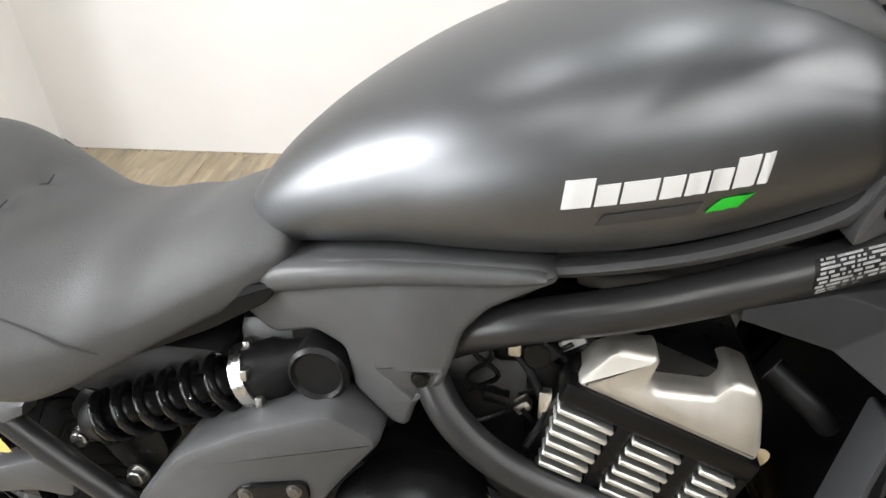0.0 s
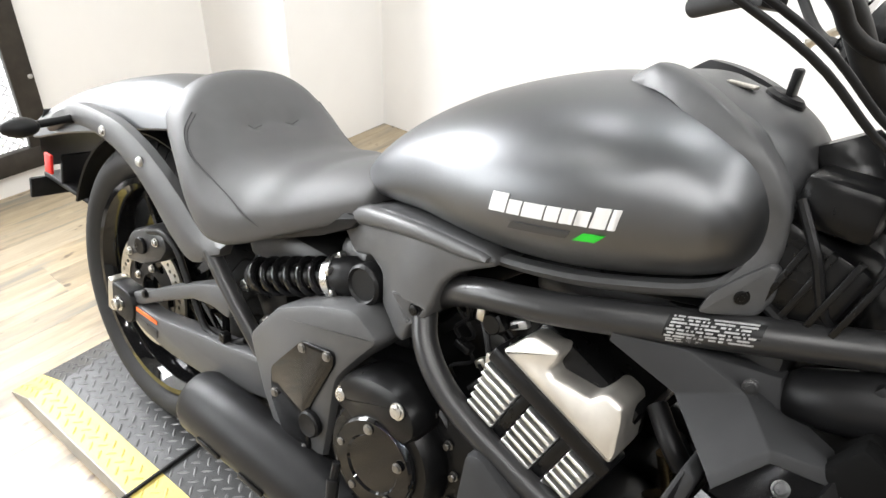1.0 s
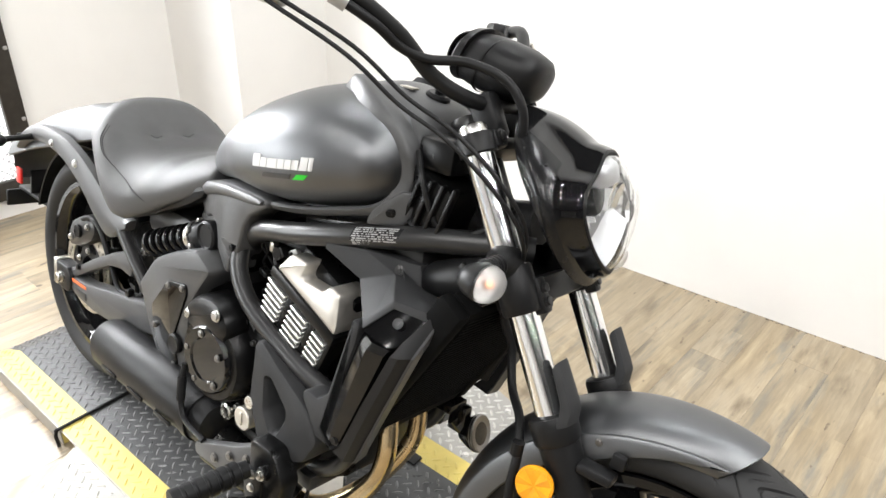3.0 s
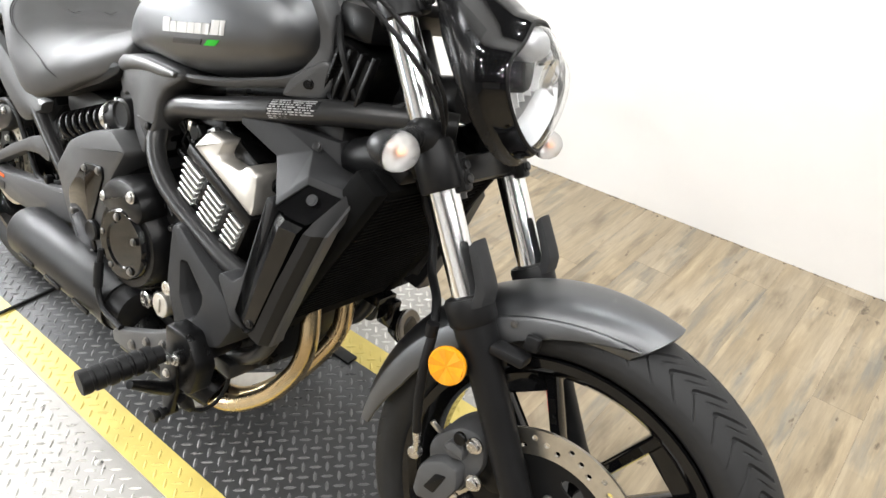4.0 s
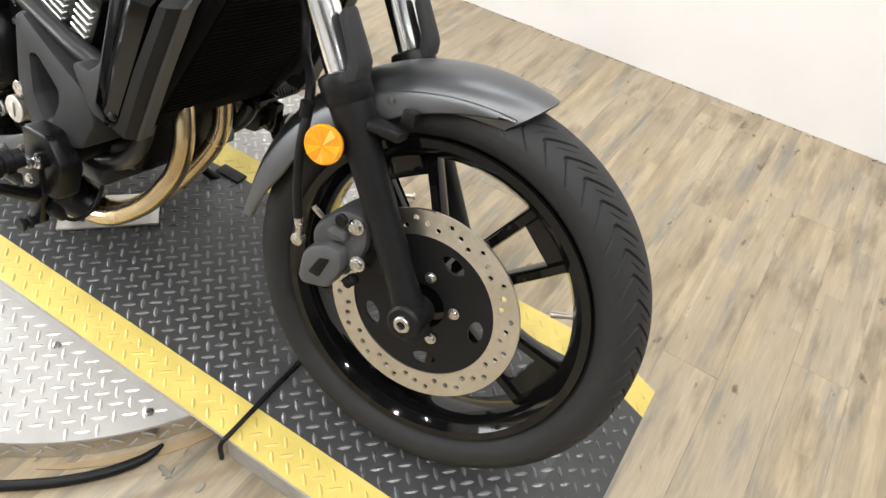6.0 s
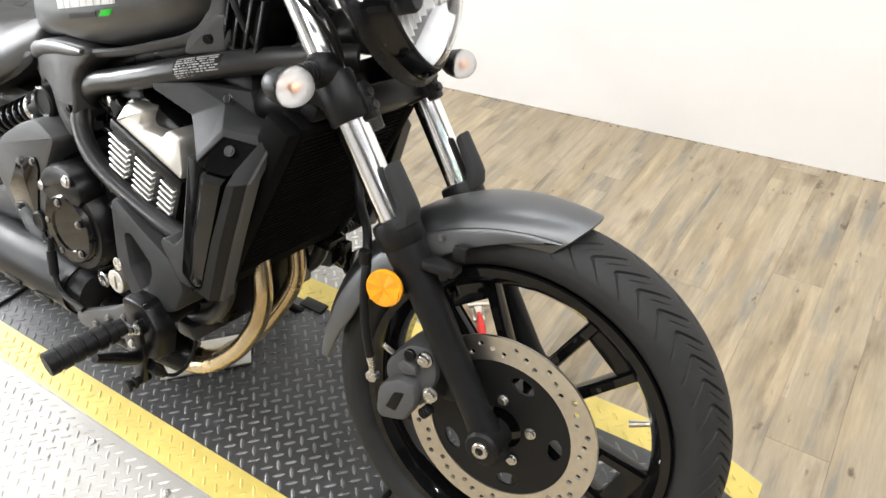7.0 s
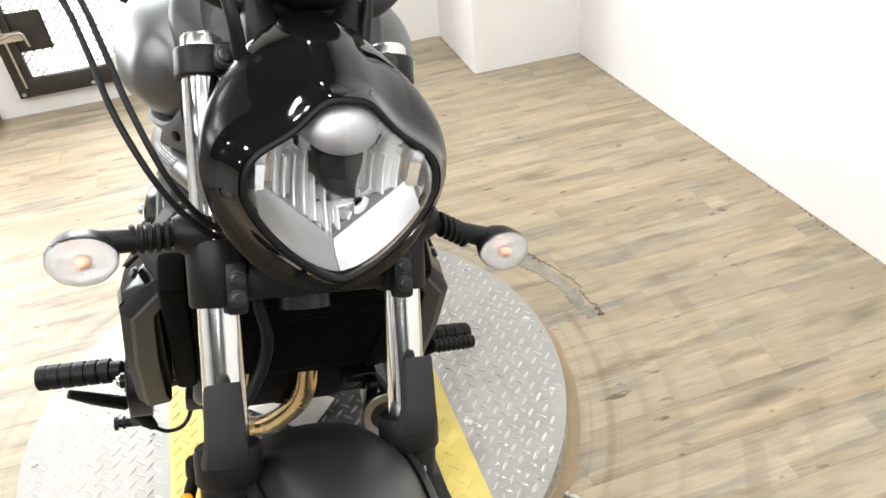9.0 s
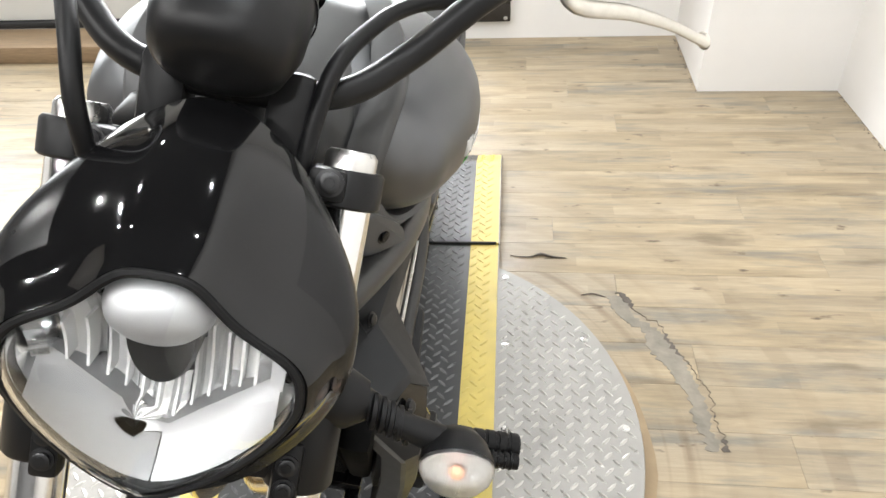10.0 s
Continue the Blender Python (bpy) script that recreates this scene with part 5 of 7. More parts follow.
def seat_ring(x, z0, zs, zc, wide):
    ring = []
    soft = (zs - z0) * 0.6
    top = np.linspace(-1, 1, 41)
    for f in top:
        u = math.sin(f * math.pi / 2)
        y = wide * u
        drop = soft * (1 - math.sqrt(max(0.0, 1 - (max(0, abs(u) - 0.42) / 0.58) ** 2)))
        z = zc + (zs - zc) * min(1.0, abs(u) / 0.96) ** 2.1 - drop
        for s in (-1, 1):
            z -= 0.010 * math.exp(-(((x - 0.262) / 0.014) ** 2) - ((y - s * 0.04) / 0.016) ** 2)
        z -= 0.004 * math.exp(-(((x - 0.262) / 0.008) ** 2) - (y / 0.06) ** 4)
        ring.append((x, y, z))
    for f in (0.45, 0.75, 0.92):
        ring.append((x, wide * (1 - 0.07 * f * f), (zs - soft) + (z0 - zs + soft) * f))
    for y in (0.89, 0.4, 0.0, -0.4, -0.89):
        ring.append((x, wide * y, z0))
    for f in (0.92, 0.75, 0.45):
        ring.append((x, -wide * (1 - 0.07 * f * f), (zs - soft) + (z0 - zs + soft) * f))
    return ring


seat_rows = [seat_ring(*r) for r in smooth_rows(SEAT, 110)]
seat = part("seat", loft(seat_rows), VINYL, bike, "scooped grey-black vinyl solo seat", smooth=80)


def seat_point(x, z, side, lift):
    """The place on the flank of the seat at the given x and height."""
    ring = min(seat_rows, key=lambda r: abs(r[0][0] - x))
    best = min((v for v in ring[:44] if v[1] < 0), key=lambda v: abs(v[2] - z))
    near = sorted((v for v in ring if v[1] < -0.02 and v[2] > ring[43][2] - 0.02), key=lambda v: abs(v[2] - z))[:2]
    k = 0.5 if abs(near[0][2] - near[1][2]) < 1e-6 else min(1, max(0, (z - near[0][2]) / (near[1][2] - near[0][2])))
    y = near[0][1] + (near[1][1] - near[0][1]) * k
    return Vector((x, side * (abs(y) + lift), z + lift))


for side in (-1, 1):
    for k in range(2):
        d = 0.006 * k
        line = [seat_point(x + d, z - 0.3 * d, side, 0.0004) for x, z in ((0.224, 0.742), (0.236, 0.715), (0.268, 0.687), (0.318, 0.666), (0.36, 0.653), (0.41, 0.637), (0.445, 0.62))]
        part("seat_seam", tube(line, 0.0011, 6, 5), THREAD, seat, "stitched seam")
    stitch = []
    for y in (0.026, 0.033, 0.04, 0.047, 0.054):
        ring = min(seat_rows, key=lambda r: abs(r[0][0] - 0.262))
        z = float(np.interp(y, [v[1] for v in ring[20:36]], [v[2] for v in ring[20:36]]))
        stitch.append((0.262, side * y, z + 0.0001))
    part("seat_button", tube(stitch, 0.0009, 6, 3), CABLE, seat, "dark tufting stitch")
part("seat_base", panel([(0.60, 0.70), (0.59, 0.68), (0.53, 0.645), (0.42, 0.595), (0.33, 0.56), (0.28, 0.57), (0.33, 0.62), (0.5, 0.69)], -0.125, 0.125, 0.004, 0.01), DARK, bike, "black seat base")

# ---- rear fender and its side rails ----
REARF = [(0.0, 0.0), (0.03, 0.002), (0.06, 0.009), (0.085, 0.024), (0.102, 0.05), (0.11, 0.085), (0.112, 0.10)]
rear_rows = []
for x, z, drop in smooth_rows([(0.22, 0.768, 0.6), (0.10, 0.758, 0.8), (0.0, 0.745, 0.95), (-0.1, 0.718, 1.0), (-0.2, 0.683, 0.95), (-0.3, 0.640, 0.85), (-0.385, 0.593, 0.7), (-0.41, 0.575, 0.6)], 26):
    full = [(-w, d) for w, d in reversed(REARF[1:])] + REARF
    nx, nz = -0.35 * (0.25 - x) / 0.6, 1.0
    outer = [(x + nx * -d * drop * 0.4, w, z - d * drop) for w, d in full]
    inner = [(x + nx * -d * drop * 0.4, w * 0.965, z - d * drop - 0.004) for w, d in full]
    rear_rows.append(outer + inner[::-1])
rear_fender = part("rear_fender", loft(rear_rows), PAINT, bike, "satin graphite rear fender")
for side in (-1, 1):
    rail_rows = []
    for x, z, w in smooth_rows([(-0.285, 0.575, 0.016), (-0.24, 0.607, 0.021), (-0.17, 0.632, 0.023), (-0.09, 0.641, 0.024), (-0.01, 0.637, 0.027), (0.06, 0.617, 0.031), (0.12, 0.586, 0.036), (0.18, 0.545, 0.042), (0.24, 0.512, 0.036), (0.31, 0.532, 0.012)], 36):
        y = 0.118 + 0.012 * math.sin((x + 0.3) * 5)
        rail_rows.append([(x + w * 0.35, side * (y - 0.01), z + w), (x + w * 0.33, side * (y + 0.006), z + w * 0.92), (x + w * 0.1, side * (y + 0.014), z + w * 0.4), (x - w * 0.1, side * (y + 0.014), z - w * 0.5), (x - w * 0.33, side * (y + 0.006), z - w * 0.95), (x - w * 0.35, side * (y - 0.01), z - w)])
    rail = part("fender_rail", loft(rail_rows), TRIM, bike, "charcoal plastic rear frame cover")
    for x, z in ((-0.04, 0.636), (0.085, 0.616)):
        part("rail_bolt", hex_bolt((x, side * 0.143, z), LEFT * side, 0.0075, 0.005), BOLT, rail)
    sig = part("rear_turn_signal", tube([(-0.175, side * 0.11, 0.622), (-0.168, side * 0.15, 0.621), (-0.16, side * 0.21, 0.618)], [0.013, 0.008, 0.0075], 12), DARK, bike, "black rear turn signal on a thin stalk")
    part("signal_body", ball((-0.155, side * 0.238, 0.617), (0.022, 0.036, 0.019), 10, 18), DARK, sig)
part("tail_panel", loft([[(x, -w, z), (x, w, z), (x - 0.006, w * 0.97, z), (x - 0.006, -w * 0.97, z)] for x, w, z in ((-0.37, 0.10, 0.582), (-0.405, 0.098, 0.53), (-0.42, 0.09, 0.475), (-0.41, 0.08, 0.44))]), PAINT, bike, "satin graphite tail of the rear fender")
part("plate_bracket", merged(box((-0.395, 0, 0.385), (0.22, 0.10, 0.012), 0.004), box((-0.415, 0, 0.42), (0.012, 0.10, 0.08), 0.004)), DARK, bike, "black number plate bracket")
part("plate_holder", box((-0.5, 0, 0.355), (0.012, 0.17, 0.05), 0.004), DARK, bike)
part("rear_reflector", box((-0.365, -0.098, 0.462), (0.03, 0.008, 0.045), 0.003), RED, bike, "red rear reflector")
part("inner_fender", fender_shape(AXLE_R, 0.335, 40, 165, [(0.0, 0.0), (0.05, 0.003), (0.08, 0.012)]), DARK, bike)


# ---- frame ----
for side in (-1, 1):
    part("frame_tube", tube([(0.73, side * 0.10, 0.63), (0.77, side * 0.125, 0.664), (0.825, side * 0.143, 0.692), (0.92, side * 0.147, 0.718), (1.03, side * 0.136, 0.75), (1.15, side * 0.105, 0.779), (1.25, side * 0.065, 0.797), (1.29, side * 0.04, 0.80)], 0.0188, 20), FRAME, bike, "satin black upper frame tube")
    part("frame_tube", tube([(0.735, side * 0.13, 0.635), (0.757, side * 0.148, 0.598), (0.79, side * 0.157, 0.566), (0.835, side * 0.16, 0.539), (0.905, side * 0.16, 0.513), (0.985, side * 0.16, 0.49), (1.06, side * 0.153, 0.474)], 0.0165, 20), FRAME, bike, "satin black lower frame tube")
    part("frame_tube", tube([(0.27, side * 0.122, 0.515), (0.33, side * 0.124, 0.465), (0.40, side * 0.125, 0.412), (0.45, side * 0.122, 0.37)], 0.0145, 14), FRAME, bike, "satin black rear frame tube")
part("frame_spine", merged(tube([(0.2, 0, 0.66), (0.5, 0, 0.64), (0.8, 0, 0.70), (1.1, 0, 0.79), (1.27, 0, 0.83)], 0.032, 12), box((0.62, 0, 0.58), (0.16, 0.2, 0.14), 0.02), box((0.42, 0, 0.56), (0.2, 0.18, 0.08), 0.02), box((1.0, 0, 0.73), (0.28, 0.2, 0.06), 0.015)), FRAME, bike)


def on_tube(x, a, lift):
    """A point on the outer side of the right upper frame tube, a: the angle round it."""
    c = min(curve([(0.92, -0.147, 0.718), (1.03, -0.136, 0.75), (1.15, -0.105, 0.779), (1.25, -0.065, 0.797)], 60), key=lambda v: abs(v.x - x))
    return c + Vector((-0.04, -math.cos(a), math.sin(a))) * (0.0182 + lift)


plate = part("warning_label", loft([[on_tube(x, a, 0.0012) for a in np.linspace(-0.75, 0.95, 9)] + [on_tube(x, a, 0.0002) for a in np.linspace(0.95, -0.75, 9)] for x in np.linspace(1.035, 1.118, 6)]), DARK, bike, "dark label with rows of pale print on the frame tube")
rng = random.Random(4)
for row in range(9):
    x = 1.038 + rng.uniform(0, 0.004)
    while x < 1.108:
        w = rng.uniform(0.0015, 0.008)
        a = 0.88 - 0.185 * row
        part("print_bar", loft([[on_tube(q, a + d, l) for d, l in ((-0.05, 0.0012), (-0.05, 0.0016), (0.05, 0.0016), (0.05, 0.0012))] for q in (x, min(x + w, 1.114))]), LABEL, plate, smooth=0)
        x += w + rng.choice((0.0012, 0.0016, 0.004))


# ---- grey side cover under the tank, engine covers ----
for side in (-1, 1):
    # one plate from under the seat to a blunt nose, with a raised upper band and a leg down to the frame
    def bent(shape):
        """Turns the rear of the cover in towards the seat."""
        return [Vector((v[0], v[1] - side * float(np.interp(v[0], (0.56, 0.6, 0.63, 0.68, 0.72, 0.85), (0.05, 0.033, 0.021, 0.008, 0.0, -0.016))), v[2])) for v in shape[0]], shape[1]

    dent = [(0.694, 0.632), (0.757, 0.642), (0.729, 0.604)]
    cover = part("side_cover", bent(panel([(0.547, 0.662), (0.567, 0.692), (0.598, 0.717), (0.664, 0.736), (0.727, 0.747), (0.79, 0.752), (0.831, 0.755), (0.846, 0.750), (0.846, 0.742), (0.824, 0.729), (0.793, 0.710), (0.772, 0.684), (0.764, 0.655), (0.755, 0.628), (0.730, 0.602), (0.722, 0.574), (0.708, 0.574), (0.686, 0.594), (0.671, 0.606), (0.663, 0.648), (0.634, 0.659), (0.592, 0.640), (0.575, 0.642)], side * 0.152, side * 0.09, 0.006, 0.007, (0, side * 0.03), dent)), TRIM, bike, "charcoal plastic side cover", smooth=50)
    part("cover_band", bent(loft([[(x, side * 0.12, z), (x, side * 0.156, z), (x, side * 0.161, z - 0.18 * h), (x, side * 0.162, z - 0.6 * h), (x, side * 0.158, z - 0.9 * h), (x, side * 0.151, z - 1.08 * h), (x, side * 0.12, z - h)] for x, z, h in smooth_rows([(0.549, 0.661, 0.006), (0.569, 0.691, 0.018), (0.60, 0.716, 0.026), (0.664, 0.734, 0.024), (0.727, 0.745, 0.021), (0.79, 0.750, 0.018), (0.825, 0.752, 0.013), (0.838, 0.751, 0.007)], 28)])), TRIM, cover, smooth=60)
    part("cover_dent", panel([(0.690, 0.636), (0.762, 0.648), (0.729, 0.598)], side * 0.1475, side * 0.13, 0.002, 0.004, (0, side * 0.08)), TRIM, cover)
    part("cover_bolt", hex_bolt((0.735, side * 0.149, 0.630), LEFT * side, 0.0068, 0.006), ENGINE, cover)
    part("cover_filler", panel([(0.60, 0.66), (0.62, 0.70), (0.70, 0.73), (0.95, 0.785), (1.06, 0.80), (1.06, 0.77), (0.85, 0.72), (0.75, 0.63), (0.7, 0.55), (0.6, 0.6)], side * 0.105, side * 0.02, 0.004, 0.01), ENGINE, cover)
    low = part("engine_side_cover", panel([(0.436, 0.452), (0.50, 0.53), (0.575, 0.57), (0.655, 0.60), (0.705, 0.572), (0.665, 0.52), (0.632, 0.472), (0.625, 0.38), (0.618, 0.29), (0.585, 0.255), (0.53, 0.27), (0.475, 0.36)], side * 0.168, side * 0.10, 0.012, 0.016, (0, side * 0.05)), TRIM, bike, "charcoal plastic engine side cover")
    plate = part("gloss_insert", panel([(0.564, 0.506), (0.63, 0.52), (0.633, 0.5), (0.594, 0.412), (0.582, 0.378), (0.598, 0.325), (0.583, 0.31), (0.532, 0.325), (0.503, 0.37), (0.50, 0.427)], side * 0.1715, side * 0.15, 0.003, 0.010, (0, side * 0.05)), GLOSS, low, "gloss black insert")
    for x, z in ((0.568, 0.496), (0.618, 0.508), (0.512, 0.385), (0.584, 0.322)):
        part("insert_bolt", hex_bolt((x, side * (0.1715 + 0.05 * (z - 0.42)), z), LEFT * side, 0.0058, 0.004), DARK_BOLT, low)
    part("pivot_cap", lathe([(0, 0.021), (0.008, 0.021), (0.011, 0.018), (0.009, 0.013), (0.009, 0.003)], (0.597, side * 0.168, 0.378), LEFT * side, 24), DARK, low)
    shield = part("frame_cover", panel([(0.868, 0.508), (0.888, 0.517), (0.955, 0.487), (1.04, 0.455), (1.068, 0.415), (1.04, 0.362), (0.985, 0.335), (0.935, 0.322), (0.91, 0.338), (0.872, 0.40)], side * 0.197, side * 0.12, 0.009, 0.012, (side * 0.06, side * -0.06), [(0.908, 0.462), (0.928, 0.468), (0.982, 0.432), (0.984, 0.412), (0.965, 0.372), (0.945, 0.366), (0.918, 0.40)]), PLASTIC, bike, "charcoal plastic frame cover with an opening")

# ---- engine ----
crank = part("crankcase", box((0.78, 0, 0.40), (0.40, 0.30, 0.26), 0.04), ENGINE, bike, "black engine case")
part("gearbox_case", box((0.62, 0, 0.42), (0.22, 0.26, 0.22), 0.05), ENGINE, crank)
part("front_case", box((0.97, 0, 0.36), (0.16, 0.24, 0.16), 0.03), ENGINE, crank)
part("oil_pan", box((0.80, 0, 0.255), (0.30, 0.2, 0.08), 0.02), ENGINE, crank)
CL = Vector((0.742, -0.132, 0.416))
TURN = Vector((0.05, -1, 0.02))
clutch = part("clutch_cover", merged(
    lathe([(0, 0.092), (0.03, 0.091), (0.05, 0.086), (0.058, 0.08), (0.06, 0.06)], CL, TURN, 48),
    panel([(0.645, 0.462), (0.65, 0.492), (0.68, 0.522), (0.725, 0.536), (0.765, 0.538), (0.795, 0.52), (0.805, 0.49), (0.75, 0.42)], -0.196, -0.13, 0.018, 0.022, (-0.05, 0))), ENGINE, bike, "black clutch cover")
part("gloss_ring", lathe([(0.055, 0.067), (0.066, 0.066), (0.07, 0.062), (0.07, 0.043), (0.067, 0.04), (0.067, 0.002)], CL, TURN, 48), GLOSS, clutch, "gloss black round cap")
for k in range(5):
    a = 2 * math.pi * k / 5 + 0.5
    part("cover_bolt", hex_bolt(CL + Vector((0.0525 * math.cos(a), -0.0705, 0.0525 * math.sin(a))), TURN, 0.0055, 0.004), DARK_BOLT, clutch)
for x, z, y in ((0.668, 0.48, 0.189), (0.772, 0.519, 0.2)):
    part("cover_bolt", hex_bolt((x, -y, z), Vector((0, -1, 0.1)), 0.0085, 0.006), BOLT, clutch, "bright zinc bolt")
for k in range(9):
    a = -1.9 + 0.42 * k
    part("case_bolt", hex_bolt(CL + Vector((0.103 * math.cos(a), -0.02, 0.103 * math.sin(a))), RIGHT, 0.005, 0.008), DARK_BOLT, clutch)
part("case_flange", lathe([(0, 0.112), (0.018, 0.111), (0.022, 0.107), (0.022, 0.09)], CL + Vector((0, 0.005, 0)), RIGHT, 48), ENGINE, clutch)
part("oil_cap", merged(disc((0.856, -0.155, 0.346), RIGHT, 0.0225, 0.036), box((0.856, -0.192, 0.346), (0.005, 0.004, 0.026), 0.001)), ALLOY, bike, "bare alloy oil cap")
part("oil_sight", merged(lathe([(0, 0.017), (0.02, 0.017), (0.022, 0.013), (0.018, 0.012), (0.018, 0.002)], (0.775, -0.148, 0.31), RIGHT, 24)), BOLT, bike, "round oil sight glass")
part("case_plug", disc((0.877, -0.165, 0.391), RIGHT, 0.0125, 0.03), BOLT, bike)

CYL = Matrix.Translation((0.95, 0, 0.595)) @ Matrix.Rotation(radians(22), 4, "Y")
part("cylinder", moved(merged(box((-0.015, 0, -0.035), (0.165, 0.28, 0.11), 0.01), box((-0.01, 0, -0.09), (0.16, 0.27, 0.10), 0.01)), CYL), ENGINE, bike, "black finned cylinder block")
for side in (-1, 1):
    bank = part("fin_bank", moved(box((-0.009, side * 0.136, 0.002), (0.182, 0.042, 0.022), 0.004), CYL), ENGINE, bike, "black rib frame over the cooling fins")
    for x, w in ((-0.035, 0.015), (0.029, 0.016), (0.077, 0.01)):
        part("fin_post", moved(box((x, side * 0.136, -0.046), (w, 0.038, 0.095), 0.003), CYL), ENGINE, bank)
    for k in range(7):
        z = -0.015 - 0.0118 * k
        for x0, x1 in ((-0.096 + 0.002 * k, -0.044), (-0.026, 0.02), (0.038, 0.072)):
            part("cooling_fin", moved(box(((x0 + x1) / 2, side * 0.138, z), (x1 - x0, 0.044, 0.0050), 0.0012, steps=1), CYL), FIN, bank, "machined bright fin edge" if k == 0 and x0 < -0.08 else "")
    part("head_cover", moved(panel([(-0.098, 0.012), (-0.086, 0.05), (-0.078, 0.0575), (-0.05, 0.064), (-0.045, 0.06), (-0.044, 0.04), (-0.036, 0.036), (0.008, 0.052), (0.014, 0.067), (0.02, 0.0715), (0.039, 0.072), (0.048, 0.062), (0.068, 0.026), (0.07, 0.012)], side * 0.15, side * 0.09, 0.006, 0.005, (0, side * -0.12)), CYL @ Matrix.Translation((0.006, 0, 0))), ALLOY, bike, "satin alloy cylinder head cover")
part("cylinder_head", moved(box((-0.01, 0, 0.035), (0.15, 0.24, 0.06), 0.012), CYL), ENGINE, bike)
part("throttle_body", merged(box((0.84, -0.03, 0.66), (0.10, 0.16, 0.07), 0.012), disc((0.835, -0.11, 0.65), RIGHT, 0.013, 0.02)), ENGINE, bike)
part("wiring", tube([(0.80, -0.11, 0.66), (0.83, -0.125, 0.63), (0.845, -0.13, 0.59), (0.83, -0.14, 0.56)], 0.004, 8), CABLE, bike)
part("wiring", tube([(0.88, -0.12, 0.70), (0.95, -0.115, 0.715), (1.02, -0.11, 0.71), (1.08, -0.10, 0.69)], 0.004, 8), CABLE, bike)
part("hose_clip", box((0.845, -0.128, 0.60), (0.012, 0.01, 0.03), 0.002), STEEL, bike, "bright hose clip")
part("hose_clip", box((0.815, -0.12, 0.655), (0.012, 0.012, 0.02), 0.002), STEEL, bike, "bright hose clip")
part("coolant_hose", tube([(1.04, -0.10, 0.64), (1.07, -0.12, 0.62), (1.09, -0.12, 0.60)], 0.012, 12), CABLE, bike)

rng = random.Random(11)
for k, (x, z) in enumerate(((0.775, 0.66), (0.79, 0.655), (0.80, 0.60), (0.825, 0.585), (0.845, 0.655), (0.865, 0.66))):
    plug = part("wire_plug", box((x, -0.122 + 0.01 * (k % 2), z), (0.016 + 0.004 * (k % 3), 0.014, 0.011), 0.002, Matrix.Rotation(rng.uniform(-0.8, 0.8), 3, "Y")), (MESHMETAL, DARK, ENGINE, STEEL, DARK, MESHMETAL)[k], bike)
    part("plug_wire", tube([(x, -0.12, z), (x + rng.uniform(-0.02, 0.02), -0.115, z - 0.02), (x + rng.uniform(-0.03, 0.03), -0.105, z - 0.05), (x + rng.uniform(-0.05, 0.05), -0.09, z - 0.08)], 0.0026, 8), CABLE, plug)
part("wire_plug", box((0.784, -0.125, 0.672), (0.010, 0.008, 0.016), 0.002), YELLOW, bike, "yellow wire plug")

# exhaust
for path in ([(1.06, -0.05, 0.50), (1.085, -0.06, 0.45), (1.103, -0.07, 0.405), (1.108, -0.075, 0.355), (1.09, -0.077, 0.295), (1.036, -0.082, 0.217), (0.955, -0.09, 0.15), (0.88, -0.098, 0.13)], [(1.04, 0.04, 0.50), (1.062, 0.04, 0.45), (1.075, 0.04, 0.40), (1.08, 0.034, 0.345), (1.062, 0.014, 0.288), (1.018, -0.02, 0.215), (0.95, -0.052, 0.15), (0.88, -0.07, 0.13)]):
    part("exhaust_header", tube(path, 0.0172, 20), PIPE, bike, "heat-tinted golden steel exhaust header")
part("collector", tube([(0.90, -0.085, 0.14), (0.82, -0.12, 0.18), (0.74, -0.16, 0.225)], [0.035, 0.045, 0.045], 18), ENGINE, bike)
muffler = part("muffler", merged(
    loft([[(x, -0.168 + r * 0.95 * math.cos(a), z + r * 1.05 * math.sin(a)) for a in np.linspace(0, 2 * math.pi, 36, endpoint=False)] for x, z, r in ((0.318, 0.262, 0.04), (0.322, 0.262, 0.05), (0.336, 0.262, 0.0555), (0.45, 0.266, 0.057), (0.60, 0.268, 0.056), (0.70, 0.268, 0.052), (0.755, 0.266, 0.044), (0.76, 0.266, 0.03))]),
    lathe([(0, 0.03), (0.012, 0.03), (0.012, 0.024), (0.0, 0.022)], (0.322, -0.168, 0.262), Vector((-1, 0, 0)), 20, loop=True)), DARK, bike, "matt black short muffler")
for k in range(3):
    part("muffler_slot", box((0.42 + 0.11 * k, -0.2195, 0.243), (0.06, 0.006, 0.009), 0.002), ENGINE, muffler)
part("clamp_band", lathe([(0, 0.0545), (0.018, 0.0535), (0.018, 0.047), (0, 0.047)], (0.70, -0.168, 0.268), FRONT, 28, loop=True), ENGINE, muffler)

# ---- radiator and its shrouds ----
RAD = Matrix.Translation((1.165, 0, 0.575)) @ Matrix.Rotation(radians(29), 4, "Y")
radiator = part("radiator", moved(box((0, 0, -0.012), (0.045, 0.25, 0.355), 0.008), RAD), CORE, bike, "black radiator")
for s_ in (-1, 1):
    part("radiator_tank", moved(box((0.0, s_ * 0.14, -0.012), (0.05, 0.03, 0.355), 0.008), RAD), CORE, radiator)
part("radiator_core", moved(merged(*(box((0.0235, 0, -0.15 + 0.009 * k), (0.003, 0.245, 0.003), 0) for k in range(34))), RAD), CORE, radiator, smooth=0, kind="stuff")


